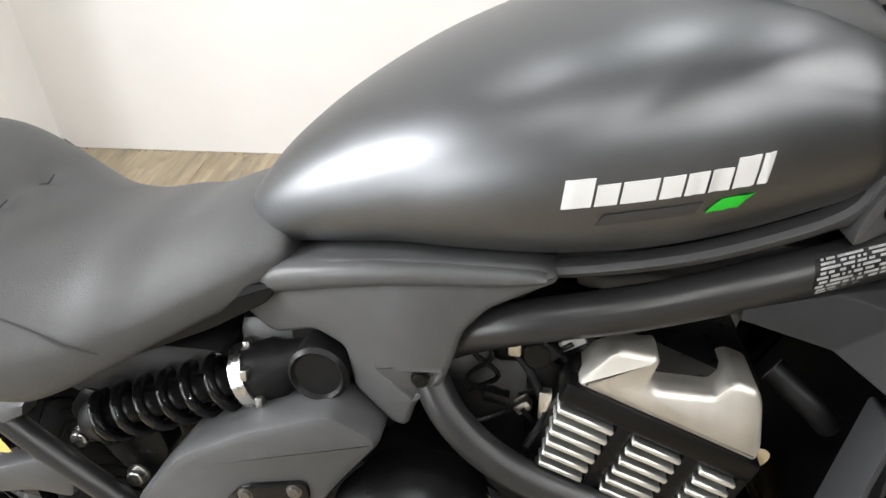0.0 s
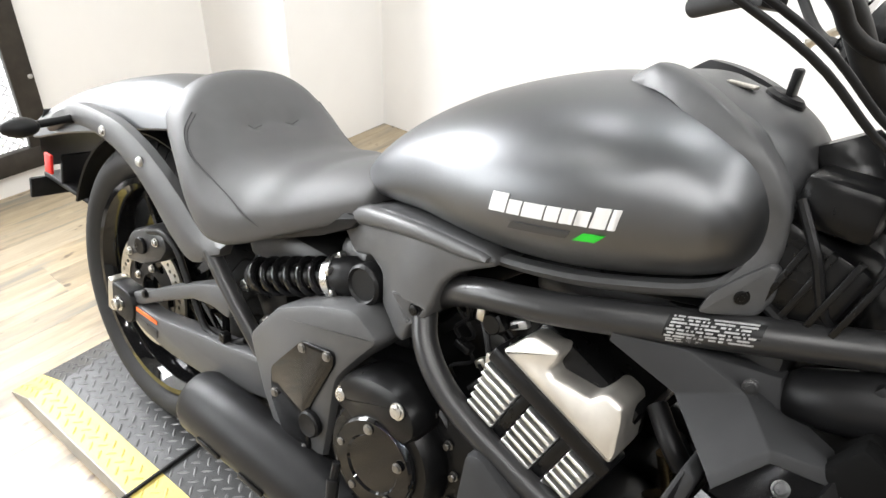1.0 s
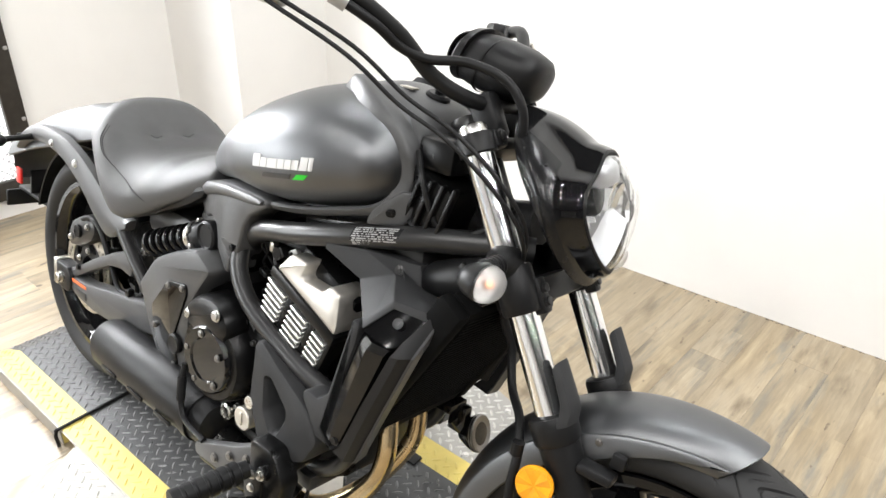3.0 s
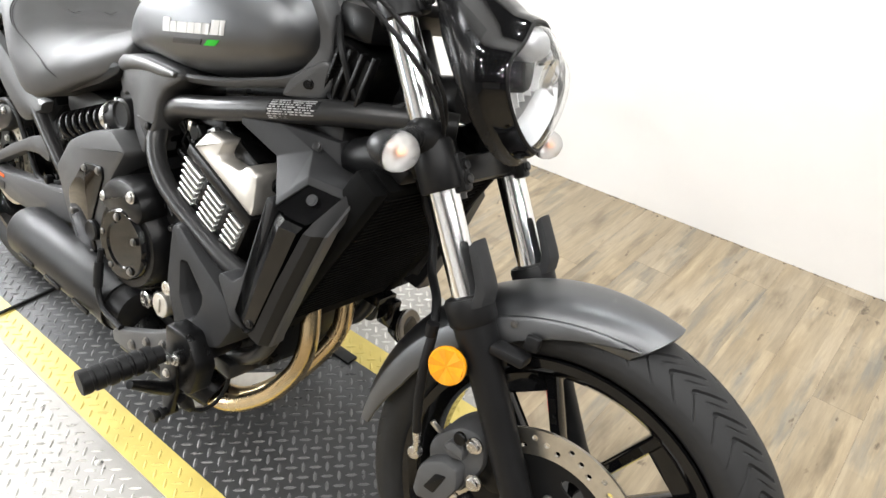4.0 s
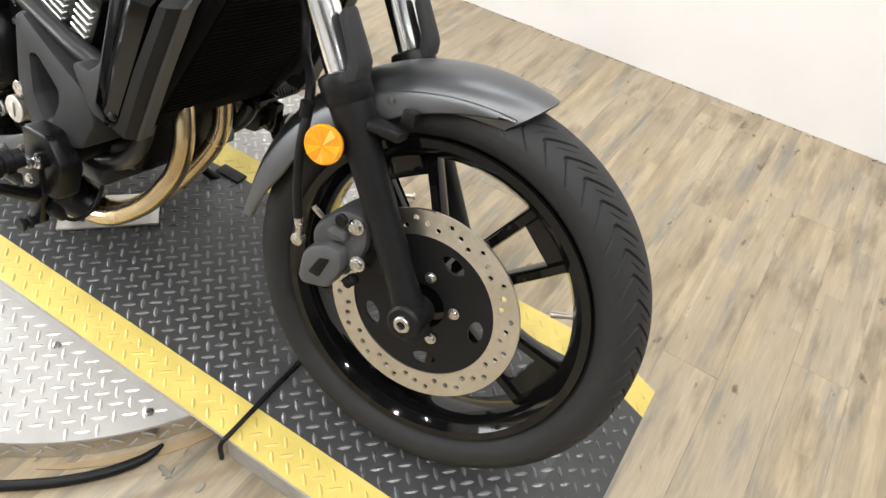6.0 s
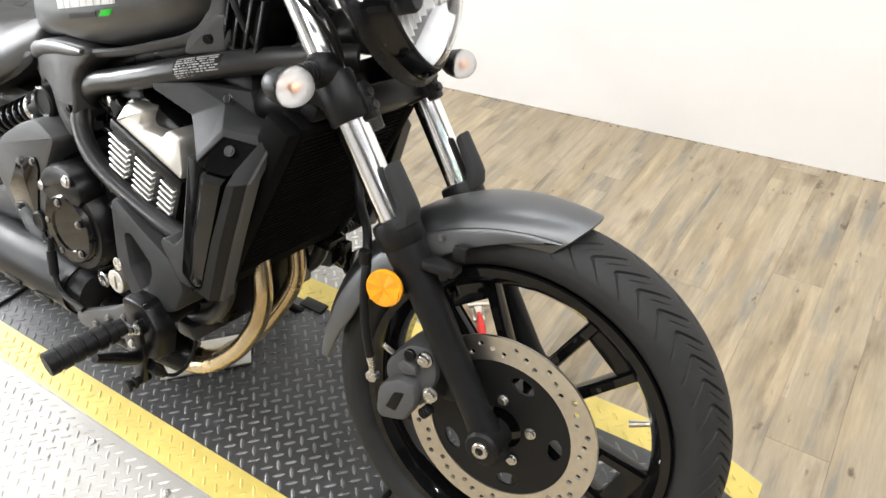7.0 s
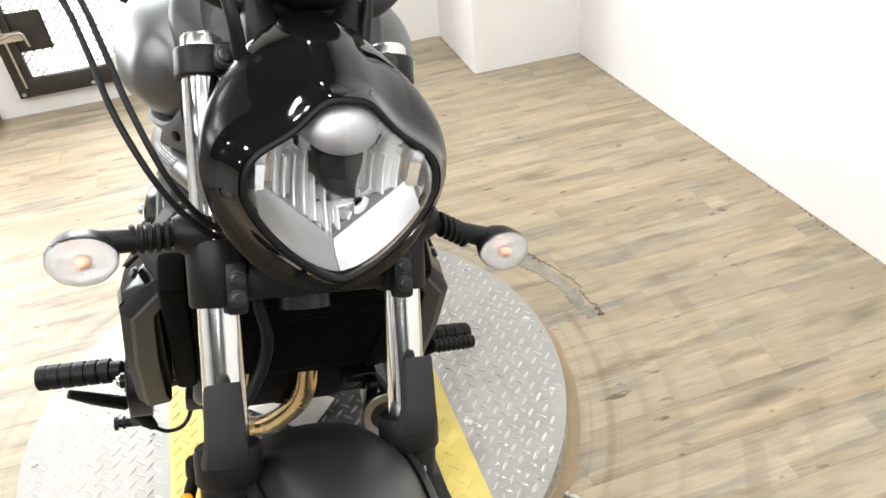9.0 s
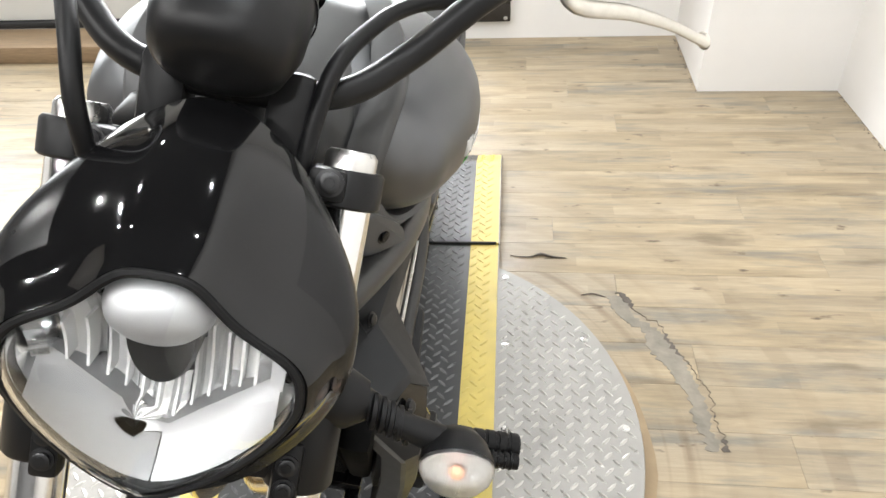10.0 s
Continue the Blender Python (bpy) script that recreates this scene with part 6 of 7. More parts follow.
def facets(points, faces, side, depth, edge):
    """A plate of flat facets with softened edges, deep towards the middle of the bike."""
    bm = bmesh.new()
    outer = [bm.verts.new((x, side * y, z)) for x, y, z in points]
    inner = [bm.verts.new((x, side * (y - depth), z)) for x, y, z in points]
    count = collections.Counter(frozenset((f[k - 1], f[k])) for f in faces for k in range(len(f)))
    for f in faces:
        bm.faces.new([outer[i] for i in f])
        bm.faces.new([inner[i] for i in reversed(f)])
        for k in range(len(f)):
            a, b = f[k - 1], f[k]
            if count[frozenset((a, b))] == 1:
                bm.faces.new((outer[b], outer[a], inner[a], inner[b]))
    bmesh.ops.recalc_face_normals(bm, faces=bm.faces)
    seen = set(outer)
    bmesh.ops.bevel(bm, geom=[e for e in bm.edges if e.verts[0] in seen and e.verts[1] in seen], offset=edge, segments=2, profile=0.6, affect="EDGES", clamp_overlap=True)
    bm.verts.index_update()
    shape = [v.co.copy() for v in bm.verts], [[v.index for v in f.verts] for f in bm.faces]
    bm.free()
    return shape


# tip, upper edge, crease, outer corner, ridge and front corner of the shroud
SHROUD = [(0.988, 0.158, 0.727), (0.988, 0.157, 0.717), (1.06, 0.142, 0.738), (1.142, 0.104, 0.734), (1.063, 0.150, 0.692), (1.122, 0.136, 0.719), (1.152, 0.104, 0.700), (1.124, 0.196, 0.656), (1.140, 0.187, 0.675), (1.161, 0.176, 0.700), (1.221, 0.143, 0.692), (1.166, 0.180, 0.690), (1.210, 0.158, 0.682), (1.132, 0.202, 0.650)]
for side in (-1, 1):
    shroud = part("radiator_shroud", facets(SHROUD, [(0, 1, 4, 5, 2), (2, 5, 6, 3), (4, 7, 8, 5), (5, 8, 9), (5, 9, 10, 6), (7, 13, 11, 9, 8), (9, 11, 12, 10)], side, 0.02, 0.0022), PLASTIC, bike, "charcoal plastic radiator shroud", smooth=30)
    # facet on top, long insert below it, border rail behind and edge panel ahead
    part("shroud_insert", loft([[(x, side * y, z) for x, y, z in row] for row in (
        [(1.130, 0.199, 0.646), (1.165, 0.1775, 0.690), (1.155, 0.14, 0.684), (1.124, 0.14, 0.64)],
        [(1.162, 0.202, 0.643), (1.187, 0.170, 0.687), (1.185, 0.135, 0.68), (1.156, 0.14, 0.64)],
        [(1.190, 0.198, 0.643), (1.210, 0.158, 0.682), (1.205, 0.125, 0.68), (1.188, 0.14, 0.64)],
        [(1.196, 0.193, 0.648), (1.214, 0.154, 0.684), (1.208, 0.12, 0.68), (1.195, 0.14, 0.645)])]), INSERT, shroud, "gloss black upper facet", smooth=20)
    part("shroud_insert", loft([[(x, side * y, z) for x, y, z in row] for row in (
        [(1.123, 0.188, 0.636), (1.155, 0.203, 0.638), (1.188, 0.2, 0.639), (1.186, 0.15, 0.639), (1.124, 0.15, 0.636)],
        [(1.120, 0.191, 0.625), (1.150, 0.208, 0.626), (1.182, 0.205, 0.628), (1.18, 0.15, 0.628), (1.12, 0.15, 0.625)],
        [(1.099, 0.197, 0.535), (1.124, 0.210, 0.532), (1.152, 0.207, 0.537), (1.15, 0.15, 0.537), (1.1, 0.15, 0.535)],
        [(1.077, 0.198, 0.450), (1.098, 0.207, 0.444), (1.117, 0.204, 0.447), (1.115, 0.15, 0.447), (1.078, 0.15, 0.45)])]), INSERT, shroud, "gloss black shroud insert", smooth=18)
    part("shroud_panel", loft([[(x, side * y, z) for x, y, z in row] for row in (
        [(1.200, 0.192, 0.652), (1.214, 0.157, 0.688), (1.225, 0.142, 0.692), (1.222, 0.126, 0.69), (1.19, 0.15, 0.66)],
        [(1.192, 0.203, 0.632), (1.206, 0.201, 0.634), (1.219, 0.186, 0.636), (1.216, 0.164, 0.636), (1.186, 0.165, 0.632)],
        [(1.156, 0.2085, 0.535), (1.173, 0.207, 0.537), (1.186, 0.193, 0.538), (1.182, 0.168, 0.538), (1.152, 0.17, 0.535)],
        [(1.121, 0.206, 0.443), (1.137, 0.205, 0.437), (1.149, 0.192, 0.438), (1.145, 0.166, 0.438), (1.117, 0.165, 0.44)],
        [(1.106, 0.204, 0.427), (1.131, 0.203, 0.421), (1.142, 0.19, 0.421), (1.137, 0.16, 0.421), (1.105, 0.16, 0.425)])]), DARK, shroud, "matt black lower shroud panel", smooth=25)
    part("shroud_edge", loft([[(x, side * y, z) for x, y, z in row] for row in (
        [(1.225, 0.146, 0.690), (1.2275, 0.141, 0.691), (1.2245, 0.128, 0.689), (1.22, 0.13, 0.688)],
        [(1.2195, 0.190, 0.636), (1.222, 0.185, 0.637), (1.219, 0.165, 0.637), (1.214, 0.167, 0.636)],
        [(1.187, 0.196, 0.538), (1.189, 0.191, 0.539), (1.185, 0.169, 0.539), (1.18, 0.171, 0.538)],
        [(1.15, 0.195, 0.437), (1.152, 0.190, 0.438), (1.148, 0.167, 0.438), (1.143, 0.169, 0.437)],
        [(1.143, 0.193, 0.421), (1.145, 0.188, 0.42), (1.14, 0.161, 0.42), (1.135, 0.163, 0.421)])]), TRIM, shroud, "charcoal front edge of the shroud", smooth=25)
    part("shroud_border", panel([(1.102, 0.652), (1.118, 0.645), (1.114, 0.61), (1.092, 0.52), (1.073, 0.446), (1.104, 0.424), (1.058, 0.428), (1.04, 0.452), (1.02, 0.476), (1.016, 0.488), (1.028, 0.495), (1.054, 0.492), (1.074, 0.512)], side * 0.199, side * 0.15, 0.005, 0.006, (side * 0.02, side * -0.04)), PLASTIC, shroud, "charcoal border rail of the shroud")
    part("shroud_bar", loft([[(x + dx, side * y, z) for dx, y in ((0, 0.172), (0.012, 0.17), (0.014, 0.16), (0, 0.156))] for x, z in ((1.196, 0.655), (1.18, 0.60), (1.14, 0.495), (1.12, 0.446))]), DARK, shroud)
    for x, y, z, n in ((1.122, 0.129, 0.724, Vector((0.3, side, 0.35))), (1.181, 0.183, 0.674, Vector((0.3, side, 0.7))), (1.109, 0.2045, 0.448, Vector((0, side, 0)))):
        part("shroud_bolt", hex_bolt((x, side * y, z), n, 0.006, 0.004), BLACK_BOLT, shroud)
    part("air_scoop", loft([[(x, side * (y + h * 0.9 * math.cos(a)), z + h * math.sin(a)) for a in np.linspace(0, 2 * math.pi, 20, endpoint=False)] for x, y, z, h in ((1.144, 0.084, 0.715, 0.02), (1.152, 0.084, 0.716, 0.027), (1.19, 0.086, 0.728, 0.033), (1.23, 0.086, 0.742, 0.035), (1.29, 0.078, 0.76, 0.028), (1.30, 0.076, 0.762, 0.02))]), DARK, shroud)
part("radiator_top", box((1.24, 0, 0.742), (0.07, 0.22, 0.03), 0.008, Matrix.Rotation(0.5, 3, "Y")), DARK, bike)
regulator = part("regulator", box((1.12, -0.05, 0.83), (0.10, 0.11, 0.085), 0.01, Matrix.Rotation(0.3, 3, "Y")), ENGINE, bike, "black electrical unit behind the fork")
for k in range(4):
    part("regulator_fin", box((1.11 + 0.022 * k, -0.108, 0.83), (0.006, 0.012, 0.075), 0.001, Matrix.Rotation(0.3, 3, "Y")), ENGINE, regulator)
part("relay_box", box((1.13, -0.06, 0.90), (0.07, 0.08, 0.05), 0.01), ENGINE, bike)
part("wiring", tube([(1.09, -0.10, 0.80), (1.15, -0.11, 0.785), (1.22, -0.08, 0.81), (1.25, -0.05, 0.86)], 0.006, 8), CABLE, bike)
part("wiring", tube([(1.10, -0.10, 0.90), (1.13, -0.115, 0.86), (1.16, -0.10, 0.80), (1.22, -0.07, 0.79)], 0.005, 8), CABLE, bike)
part("horn", merged(lathe([(-0.03, 0.018), (-0.012, 0.03), (0, 0.036), (0.008, 0.037), (0.012, 0.035), (0.01, 0.03), (0.012, 0.02), (0.012, 0.003)], (1.14, 0.15, 0.338), Vector((0.85, 0.1, 0.3)), 32), box((1.105, 0.135, 0.362), (0.04, 0.02, 0.06), 0.004), box((1.085, 0.12, 0.39), (0.05, 0.05, 0.02), 0.004)), GLOSS, bike, "round black horn with a bright rim")
part("horn_rim", lathe([(0.004, 0.0368), (0.011, 0.0368), (0.0125, 0.0345), (0.0115, 0.0325)], (1.14, 0.15, 0.338), Vector((0.85, 0.1, 0.3)), 32), DARK_BOLT, bike, "dull metal horn rim")
part("oil_filter", merged(lathe([(0, 0.036), (0.06, 0.037), (0.07, 0.032), (0.072, 0.005)], (0.96, 0.01, 0.31), Vector((1, 0, -0.2)), 28), box((1.0, 0.09, 0.41), (0.09, 0.08, 0.10), 0.012)), ENGINE, bike)

# ---- shock, swing arm, rear brake ----
sa, sb = Vector((0.375, -0.105, 0.508)), Vector((0.636, -0.105, 0.619))
sax = (sb - sa).normalized()
shock = part("shock_absorber", merged(tube([sa, sb], 0.015, 16, 1), lathe([(-0.01, 0.02), (0.012, 0.03), (0.016, 0.03)], sa, sax, 24), lathe([(0.205, 0.031), (0.235, 0.031), (0.245, 0.024), (0.275, 0.022)], sa, sax, 24)), DARK, bike, "black rear shock absorber")
coil = []
su = sax.cross(LEFT).normalized()
sw = sax.cross(su)
for k in range(97):
    a = 2 * math.pi * k / 16
    coil.append(sa + sax * (0.015 + 0.175 * k / 96) + (su * math.cos(a) + sw * math.sin(a)) * 0.0265)
part("shock_spring", tube(coil, 0.0062, 10, 1), GLOSS, shock, "gloss black coil spring")
part("preload_ring", merged(lathe([(0.192, 0.02), (0.192, 0.034), (0.206, 0.034), (0.206, 0.02)], sa, sax, 24), *(moved(box((0, 0, 0), (0.008, 0.012, 0.012), 0.002), Matrix.Translation(sa + sax * 0.21 + (su * math.cos(a) + sw * math.sin(a)) * 0.032)) for a in np.linspace(0, 2 * math.pi, 6, endpoint=False))), BOLT, shock, "bright notched preload ring")
part("preload_knob", lathe([(-0.05, 0.026), (0.02, 0.029), (0.03, 0.029), (0.034, 0.025), (0.03, 0.022), (0.03, 0.004)], (0.638, -0.113, 0.619), RIGHT, 28), DARK, shock, "black adjuster knob")
part("shock_mount", panel([(0.325, 0.50), (0.35, 0.535), (0.42, 0.52), (0.44, 0.46), (0.42, 0.41), (0.385, 0.42)], -0.09, -0.06, 0.004, 0.01), ENGINE, bike)
for x, z in ((0.347, 0.479), (0.404, 0.432)):
    part("mount_bolt", hex_bolt((x, -0.1, z), RIGHT, 0.0095, 0.012), BOLT, bike, "bright zinc bolt")
for side in (-1, 1):
    arm = part("swing_arm", merged(
        panel([(0.002, 0.318), (0.082, 0.352), (0.162, 0.40), (0.262, 0.452), (0.322, 0.475), (0.3525, 0.455), (0.3481, 0.42), (0.302, 0.425), (0.242, 0.412), (0.142, 0.36), (0.082, 0.325), (0.022, 0.30)], side * 0.138, side * 0.108, 0.006, 0.012),
        panel([(0.042, 0.318), (0.122, 0.322), (0.242, 0.35), (0.3481, 0.372), (0.47, 0.405), (0.48, 0.33), (0.4091, 0.31), (0.302, 0.278), (0.172, 0.265), (0.082, 0.272), (0.037, 0.29)], side * 0.142, side * 0.106, 0.010, 0.014)), TRIM, bike, "charcoal swing arm")
    part("axle_plate", panel([(-0.013, 0.338), (0.052, 0.338), (0.067, 0.318), (0.067, 0.29), (0.052, 0.272), (-0.008, 0.276)], side * 0.148, side * 0.112, 0.004, 0.008), BOLT if side > 0 else DARK, arm)
    part("axle_nut", hex_bolt((0.018, side * 0.148, 0.303), LEFT * side, 0.0115, 0.012), BOLT, arm, "bright axle nut")
    part("chain_adjuster", box((-0.02, side * 0.13, 0.306), (0.02, 0.034, 0.07), 0.004), STEEL, arm)
    part("arm_bolt", hex_bolt((0.097, side * 0.139, 0.357), LEFT * side, 0.007, 0.006), ENGINE, arm)
part("arm_sticker", box((0.107, -0.1435, 0.315), (0.072, 0.002, 0.008), 0.0008, Matrix.Rotation(-0.03, 3, "Y")), ORANGE, bike, "orange warning sticker on the swing arm")
part("arm_sticker", box((0.114, -0.1435, 0.292), (0.06, 0.002, 0.018), 0.0008), GREY_MARK, bike)
rear_cal = part("rear_brake_caliper", panel([(-0.023, 0.406), (-0.002, 0.445), (0.056, 0.476), (0.112, 0.474), (0.122, 0.452), (0.1, 0.417), (0.038, 0.385), (-0.016, 0.374)], -0.114, -0.06, 0.010, 0.012), FRAME, bike, "black rear brake caliper")
part("caliper_cap", disc((0.042, -0.113, 0.43), RIGHT, 0.017, 0.008), ENGINE, rear_cal)
for x, z in ((0.0, 0.402), (0.09, 0.455)):
    part("caliper_bolt", hex_bolt((x, -0.115, z), RIGHT, 0.0065, 0.006), BOLT, rear_cal)
part("brake_hose", tube([(0.072, -0.118, 0.472), (0.122, -0.12, 0.488), (0.167, -0.12, 0.472), (0.195, -0.12, 0.436), (0.225, -0.12, 0.398), (0.267, -0.122, 0.358), (0.3307, -0.122, 0.364), (0.3742, -0.12, 0.388)], 0.0062, 10), CABLE, bike, "black rubber brake hose")
part("hose_clip", box((0.3307, -0.13, 0.377), (0.016, 0.016, 0.018), 0.003), ENGINE, bike)

# ---- foot controls, stand ----
for side in (-1, 1):
    peg = part("foot_peg", tube([(0.955, side * 0.245, 0.322), (0.945, side * 0.30, 0.314), (0.935, side * 0.372, 0.304)], [0.015, 0.0185, 0.0192], 16, 3), CABLE, bike, "black ribbed rubber foot peg")
    for k in range(6):
        f = (k + 0.5) / 6
        part("peg_rib", lathe([(0, 0.019), (0.001, 0.0207), (0.014, 0.0207), (0.015, 0.019)], Vector((0.953 - 0.018 * f, side * (0.252 + 0.114 * f), 0.321 - 0.017 * f)), LEFT * side + Vector((-0.1, 0, -0.12)), 18), CABLE, peg)
    part("peg_bracket", merged(panel([(0.94, 0.37), (1.0, 0.375), (1.035, 0.33), (1.02, 0.27), (0.975, 0.262), (0.945, 0.30)], side * 0.235, side * 0.20, 0.006, 0.012), tube([(0.99, side * 0.13, 0.335), (0.985, side * 0.22, 0.32)], 0.02, 12, 1), disc((0.99, side * 0.235, 0.33), LEFT * side, 0.013, 0.01)), ENGINE, bike, "black foot peg bracket")
    part("peg_bolt", hex_bolt((0.99, side * 0.245, 0.33), LEFT * side, 0.0075, 0.006), BOLT, bike)
pedal = part("brake_pedal", merged(tube([(0.99, -0.322, 0.314), (0.985, -0.285, 0.291), (0.975, -0.243, 0.264)], [0.007, 0.0105, 0.012], 12, 4), panel([(0.935, 0.318), (0.985, 0.322), (0.99, 0.27), (0.975, 0.205), (0.958, 0.2), (0.945, 0.26)], -0.24, -0.23, 0.002, 0.006), tube([(0.968, -0.262, 0.212), (0.968, -0.222, 0.21)], 0.008, 12, 1), tube([(0.965, -0.236, 0.25), (0.965, -0.205, 0.252)], 0.014, 14, 1)), ENGINE, bike, "black brake pedal below the foot peg")
part("pedal_roller", merged(disc((0.968, -0.262, 0.212), RIGHT, 0.012, 0.006), disc((0.968, -0.25, 0.212), RIGHT, 0.0115, 0.005)), DARK, pedal)
part("switch_boot", tube([(0.985, -0.226, 0.242), (0.985, -0.214, 0.226), (0.985, -0.204, 0.21)], [0.009, 0.012, 0.007], 12, 3), CABLE, pedal)
part("switch_cable", tube([(0.985, -0.207, 0.212), (0.99, -0.185, 0.201), (0.995, -0.16, 0.212), (1.0, -0.145, 0.245), (1.0, -0.14, 0.285)], 0.0035, 8), CABLE, pedal)
for z in (0.312, 0.286):
    part("pedal_bolt", hex_bolt((0.962, -0.24, z), RIGHT, 0.0062, 0.005), BOLT, pedal)
heel = part("heel_guard", panel([(0.765, 0.262), (0.822, 0.288), (0.885, 0.318), (0.93, 0.345), (0.985, 0.338), (0.99, 0.318), (0.945, 0.275), (0.85, 0.245), (0.77, 0.238)], -0.226, -0.208, 0.005, 0.010), TRIM, bike, "charcoal metal guard plate above the pedal")
for x, z in ((0.835, 0.266), (0.88, 0.296), (0.928, 0.316)):
    part("guard_bolt", hex_bolt((x, -0.227, z), RIGHT, 0.0072, 0.005), DARK_BOLT, heel)
part("pedal_cable", tube([(0.688, -0.205, 0.385), (0.695, -0.215, 0.33), (0.72, -0.22, 0.285), (0.79, -0.222, 0.275)], 0.006, 8), CABLE, bike)
part("rubber_sleeve", tube([(0.69, -0.21, 0.36), (0.70, -0.218, 0.315)], 0.009, 10, 2), CABLE, bike)
part("shift_lever", merged(tube([(0.90, 0.235, 0.225), (0.94, 0.265, 0.26), (0.975, 0.295, 0.312)], 0.0085, 10), tube([(0.975, 0.29, 0.316), (0.968, 0.372, 0.311)], 0.0125, 14, 1), *(lathe([(0, 0.012), (0.001, 0.0145), (0.0045, 0.0145), (0.0055, 0.012)], Vector((0.974 - 0.0009 * k, 0.298 + 0.01 * k, 0.3155 - 0.0006 * k)), LEFT, 16) for k in range(7))), ENGINE, bike, "black gear lever with a ribbed rubber tip")
part("side_stand", merged(tube([(0.72, 0.14, 0.20), (0.80, 0.21, 0.12), (0.86, 0.285, 0.04)], [0.014, 0.012, 0.011], 12, 4), moved(box((0, 0, 0), (0.07, 0.032, 0.008), 0.003), Matrix.Translation((0.872, 0.297, 0.0685)) @ Matrix.Rotation(radians(12.5), 4, "X"))), ENGINE, bike, "black side stand resting on the deck")
part("lower_frame", merged(*(tube([(1.08, s * 0.11, 0.45), (1.06, s * 0.12, 0.35), (0.99, s * 0.12, 0.29), (0.85, s * 0.12, 0.26), (0.6, s * 0.12, 0.28)], 0.015, 12) for s in (-1, 1)), box((0.985, 0, 0.275), (0.05, 0.30, 0.03), 0.006)), FRAME, bike)


# ---- loose things and marks on the floor ----
hose_path = [Vector((DISC_C[0] + r * math.cos(a), DISC_C[1] + r * math.sin(a), 0.0095)) for a, r in ((-1.2, 0.66), (-1.08, 0.652), (-0.95, 0.645), (-0.83, 0.641), (-0.72, 0.635), (-0.64, 0.626), (-0.6, 0.616), (-0.575, 0.606))]
solid("floor_hose", tube(hose_path, [0.009] * 5 + [0.007, 0.003], 12, 6), CABLE, "dark rubber hose lying against the turntable edge", "hose")
# the flat aluminium plate lying on the deck under the exhaust
solid("jack_plate", box((0, 0, 0.004), (0.2, 0.10, 0.006), 0.0015), ALLOY, "bare aluminium plate lying on the deck under the engine", "plate", Matrix.Translation((0.341, 0.264, DECK_Z + 0.002)) @ Matrix.Rotation(radians(46), 4, "Z"))
clamp_at = Matrix.Translation((0.762, 0.765, 0.0)) @ Matrix.Rotation(math.atan2(-0.075, 0.058), 4, "Z")
clamp = thing("toggle_clamp", "small steel toggle clamp with a red handle on the floor", "clamp", clamp_at)
part("base_plate", box((0.012, 0, 0.002), (0.05, 0.03, 0.004), 0.0015), STEEL, clamp)
part("clamp_body", merged(loft([[(x, -w, 0.004), (x, w, 0.004), (x, w * 0.8, 0.022), (x, -w * 0.8, 0.022)] for x, w in ((-0.008, 0.014), (0.012, 0.011), (0.04, 0.006))]), tube([(0.0, -0.024, 0.02), (0.0, 0.024, 0.02)], 0.006, 12, 1), disc((0.0, 0.026, 0.02), LEFT, 0.009, 0.005), disc((0.0, -0.022, 0.02), LEFT, 0.008, 0.005)), STEEL, clamp)
part("handle", tube([(0.034, 0.0, 0.024), (0.06, 0.0, 0.028), (0.095, 0.0, 0.03), (0.118, 0.0, 0.029)], [0.005, 0.008, 0.011, 0.008], 12), RED, clamp, "red plastic dipped handle")


def ring_patch(a0, a1, r0, r1, z, wobble, steps=40, rough=0.0):
    """A worn stretch of floor round the turntable with an uneven rim."""
    inner, outer = [], []
    for k in range(steps + 1):
        a = a0 + (a1 - a0) * k / steps
        fade = math.sin(math.pi * min(1, max(0, k / steps))) ** 0.4
        mid = (r0 + r1) / 2
        lo = mid + (r0 - mid) * fade + wobble * noise.noise(Vector((a * 9, 1.3, 0))) + rough * noise.noise(Vector((a * 70, 3.7, 0)))
        hi = max(lo + 0.001, mid + (r1 - mid) * fade + wobble * noise.noise(Vector((a * 11, 7.1, 0))) + rough * noise.noise(Vector((a * 83, 5.2, 0))))
        inner.append((DISC_C[0] + lo * math.cos(a), DISC_C[1] + lo * math.sin(a), z))
        outer.append((DISC_C[0] + hi * math.cos(a), DISC_C[1] + hi * math.sin(a), z))
    low = [(x, y, 0.0002) for x, y, _ in inner]
    low2 = [(x, y, 0.0002) for x, y, _ in outer]
    return loft([low, inner, outer, low2], closed=False, loop=True)


worn = thing("floor_damage", "torn and rubbed plank surface round the turntable", "floor damage", kind="structure")
part("rubbed_ring", ring_patch(-0.9, 2.3, DISC_R + 0.004, DISC_R + 0.03, 0.0022, 0.006), SCUFF, worn)
part("bare_patch", ring_patch(1.6, 2.26, 0.712, 0.762, 0.0012, 0.026, 160, 0.012), CONCRETE, worn, "grey bare patch in the planks")
part("torn_edge", ring_patch(1.6, 2.26, 0.762, 0.7634, 0.0016, 0.026, 160, 0.012), CRACK, worn)
part("torn_edge", tube([(-0.305, 0.62, 0.002), (-0.30, 0.67, 0.003), (-0.312, 0.70, 0.004), (-0.303, 0.73, 0.003), (-0.30, 0.77, 0.001)], [0.001, 0.002, 0.004, 0.003, 0.001], 6, 4), CRACK, worn)
part("torn_edge", tube([(-0.155, 0.80, 0.002), (-0.16, 0.83, 0.003), (-0.15, 0.86, 0.001)], [0.001, 0.002, 0.001], 6, 4), CRACK, worn)

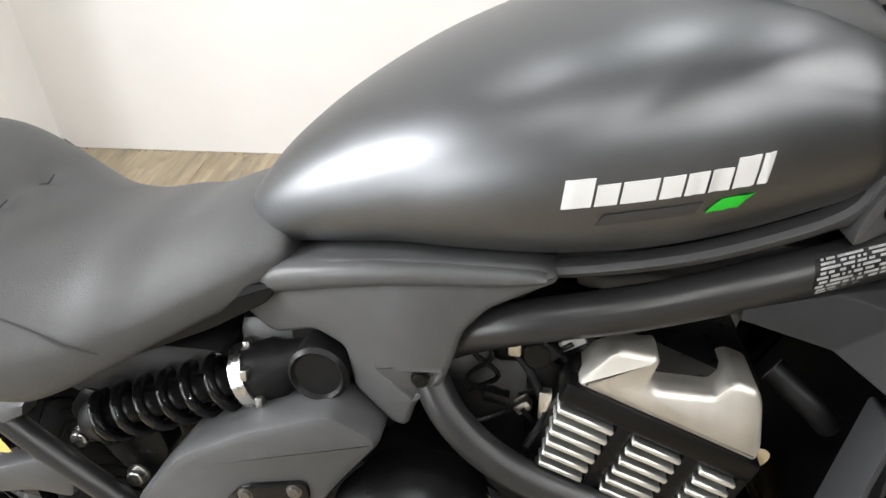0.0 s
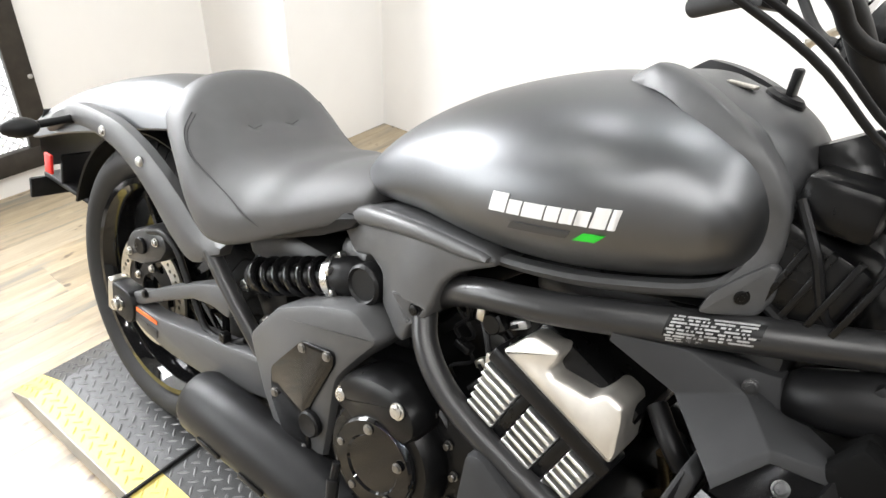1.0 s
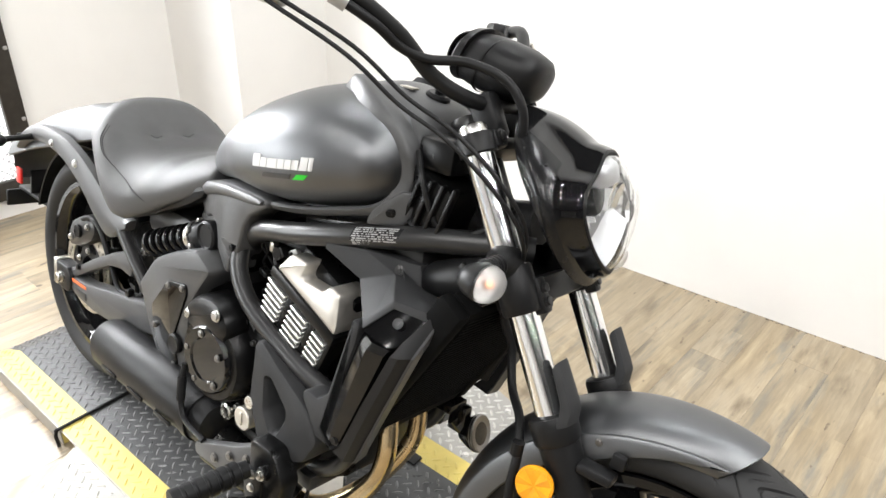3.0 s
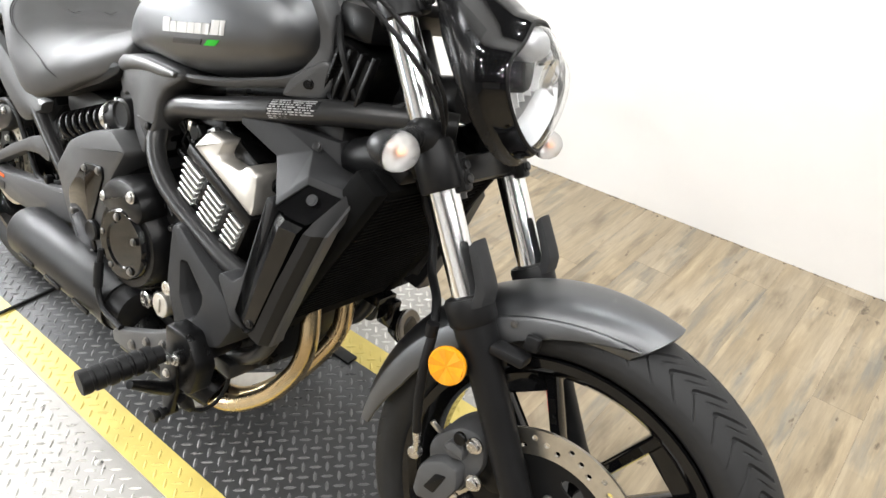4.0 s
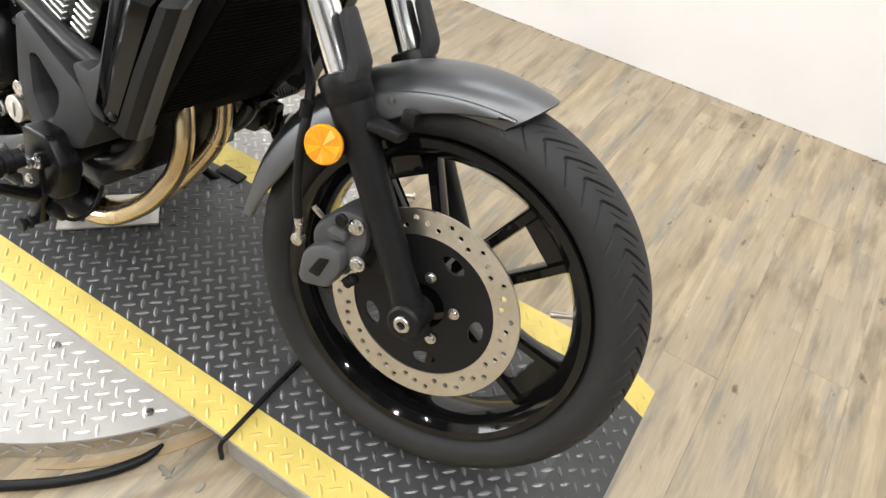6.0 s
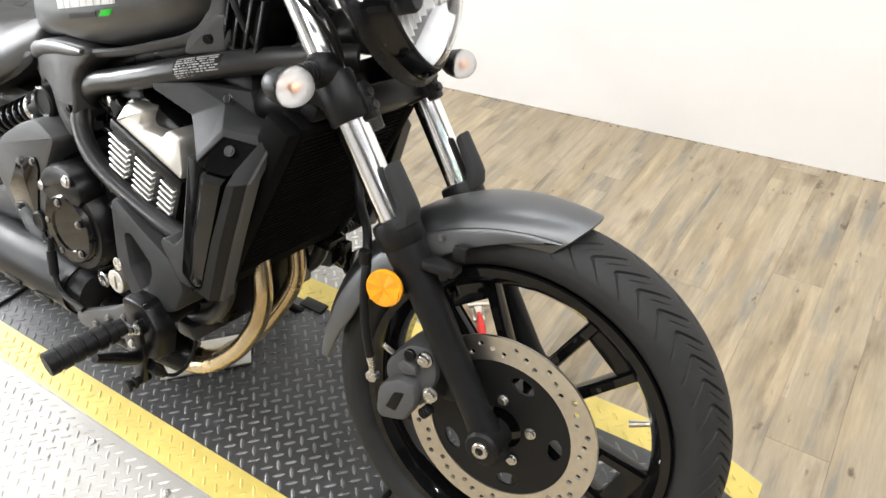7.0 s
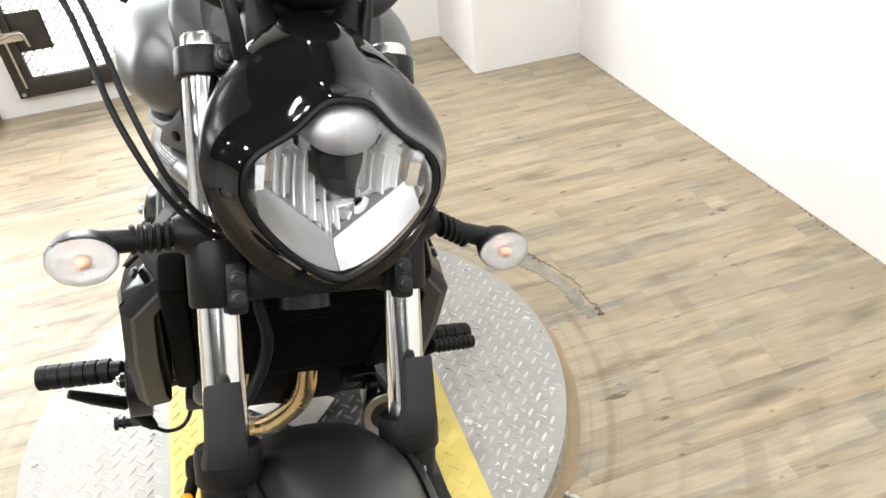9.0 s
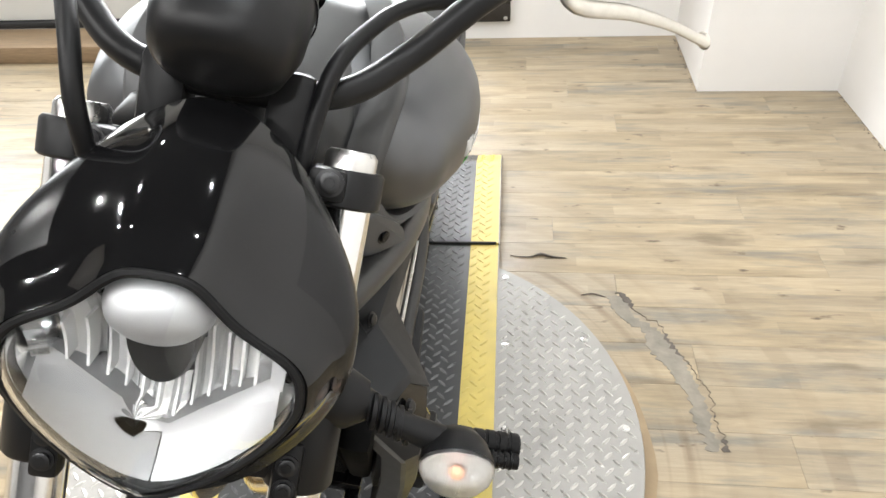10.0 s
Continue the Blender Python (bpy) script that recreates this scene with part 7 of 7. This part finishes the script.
for x, y, r, n in ((0.867, -0.06, 0.014, 1), (0.93, -0.045, 0.013, 4), (0.735, -0.225, 0.012, 8)):
    flake = [(x + r * (0.5 + noise.noise(Vector((n, a, 0.3)))) * 1.6 * math.cos(a), y + r * (0.6 + noise.noise(Vector((n, a * 1.7, 2.3)))) * math.sin(a)) for a in np.linspace(0, 2 * math.pi, 14, endpoint=False)]
    part("torn_flake", loft([[(p, q, 0.0003) for p, q in flake], [(x + (p - x) * 0.9, y + (q - y) * 0.9, 0.0022) for p, q in flake]]), CONCRETE, worn)

# crumbs and dirt along the foot of the walls
rng = random.Random(23)
crumbs = []
for k in range(300):
    f = rng.random()
    if k % 6 == 5:
        x, y = WALL_STEP - 0.5 * f, STEP_Y - rng.uniform(0.001, 0.016)
    else:
        x = -1.26 + 3.4 * f
        y = long_wall_y(x) - abs(rng.gauss(0, 0.008)) - 0.002
    r = rng.uniform(0.0008, 0.0036)
    ring = [(x + r * rng.uniform(0.6, 1.8) * math.cos(a), y + r * rng.uniform(0.5, 1.1) * math.sin(a)) for a in np.linspace(0, 2 * math.pi, 7, endpoint=False)]
    crumbs.append(loft([[(px_, py_, 0.0006) for px_, py_ in ring], [(px_ * 0.5 + x * 0.5, py_ * 0.5 + y * 0.5, 0.0012 + r * 0.5) for px_, py_ in ring]]))
dirt = solid("floor_debris", merged(*crumbs), CRACK, "dark crumbs and dirt along the foot of the walls", "debris", kind="stuff", smooth=0)

# ---- plank floor ----
floor = solid("floor", loft([[(WALL_BACK - 0.3, SOUTH - 0.1, z), (EAST + 0.1, SOUTH - 0.1, z), (EAST + 0.1, 2.3, z), (WALL_BACK - 0.3, 2.3, z)] for z in (-0.12, -0.003)]), CRACK, "wood look plank floor, pale oak with dark knots and wear", "floor", kind="structure", smooth=0)
PW, PL = 0.122, 1.22
plank_shape = box((0, 0, -0.003), (PW - 0.0003, PL - 0.0004, 0.006), 0.0003, steps=1)
plank_mesh = link_mesh("plank", plank_shape, PLANK, 30)
count_x = int((EAST - WALL_BACK + 0.2) / PW) + 1
far_planks = []
for i in range(count_x):
    x = WALL_BACK - 0.05 + (i + 0.5) * PW
    start = SOUTH - 0.1 - (i * 0.437 % 1.0) * PL
    for j in range(8):
        y = start + (j + 0.5) * PL
        if y - PL / 2 > 2.0 or y + PL / 2 < SOUTH or (x < WALL_STEP - PW and y - PL / 2 > STEP_Y + 0.02):
            continue
        # planks that reach a wall are sawn off inside its thickness
        far_end = (STEP_Y if x < WALL_STEP - PW else min(long_wall_y(x - PW / 2), long_wall_y(x + PW / 2))) + 0.05
        y0, y1 = max(y - PL / 2, SOUTH - 0.05), min(y + PL / 2, far_end)
        if y1 - y0 < 0.02:
            continue
        if x > 2.9 or y < -1.9:
            far_planks.append(box((x, (y0 + y1) / 2, -0.003), (PW - 0.0003, y1 - y0 - 0.0004, 0.006), 0.0003, steps=1))
            continue
        turn = 1 - 2 * ((i * 7 + j * 3) % 2)
        whole = y1 - y0 > PL - 0.001
        plank = new("plank", plank_mesh if whole else link_mesh("sawn_plank", box((0, turn * ((y0 + y1) / 2 - y), -0.003), (PW - 0.0003, y1 - y0 - 0.0004, 0.006), 0.0003, steps=1), PLANK, 30))
        plank.location = (x, y, 0.0)
        plank.rotation_euler = (0, 0, 0 if turn > 0 else math.pi)
        plank.parent = floor
part("far_planks", merged(*far_planks), PLANK, floor, kind="stuff", smooth=30)
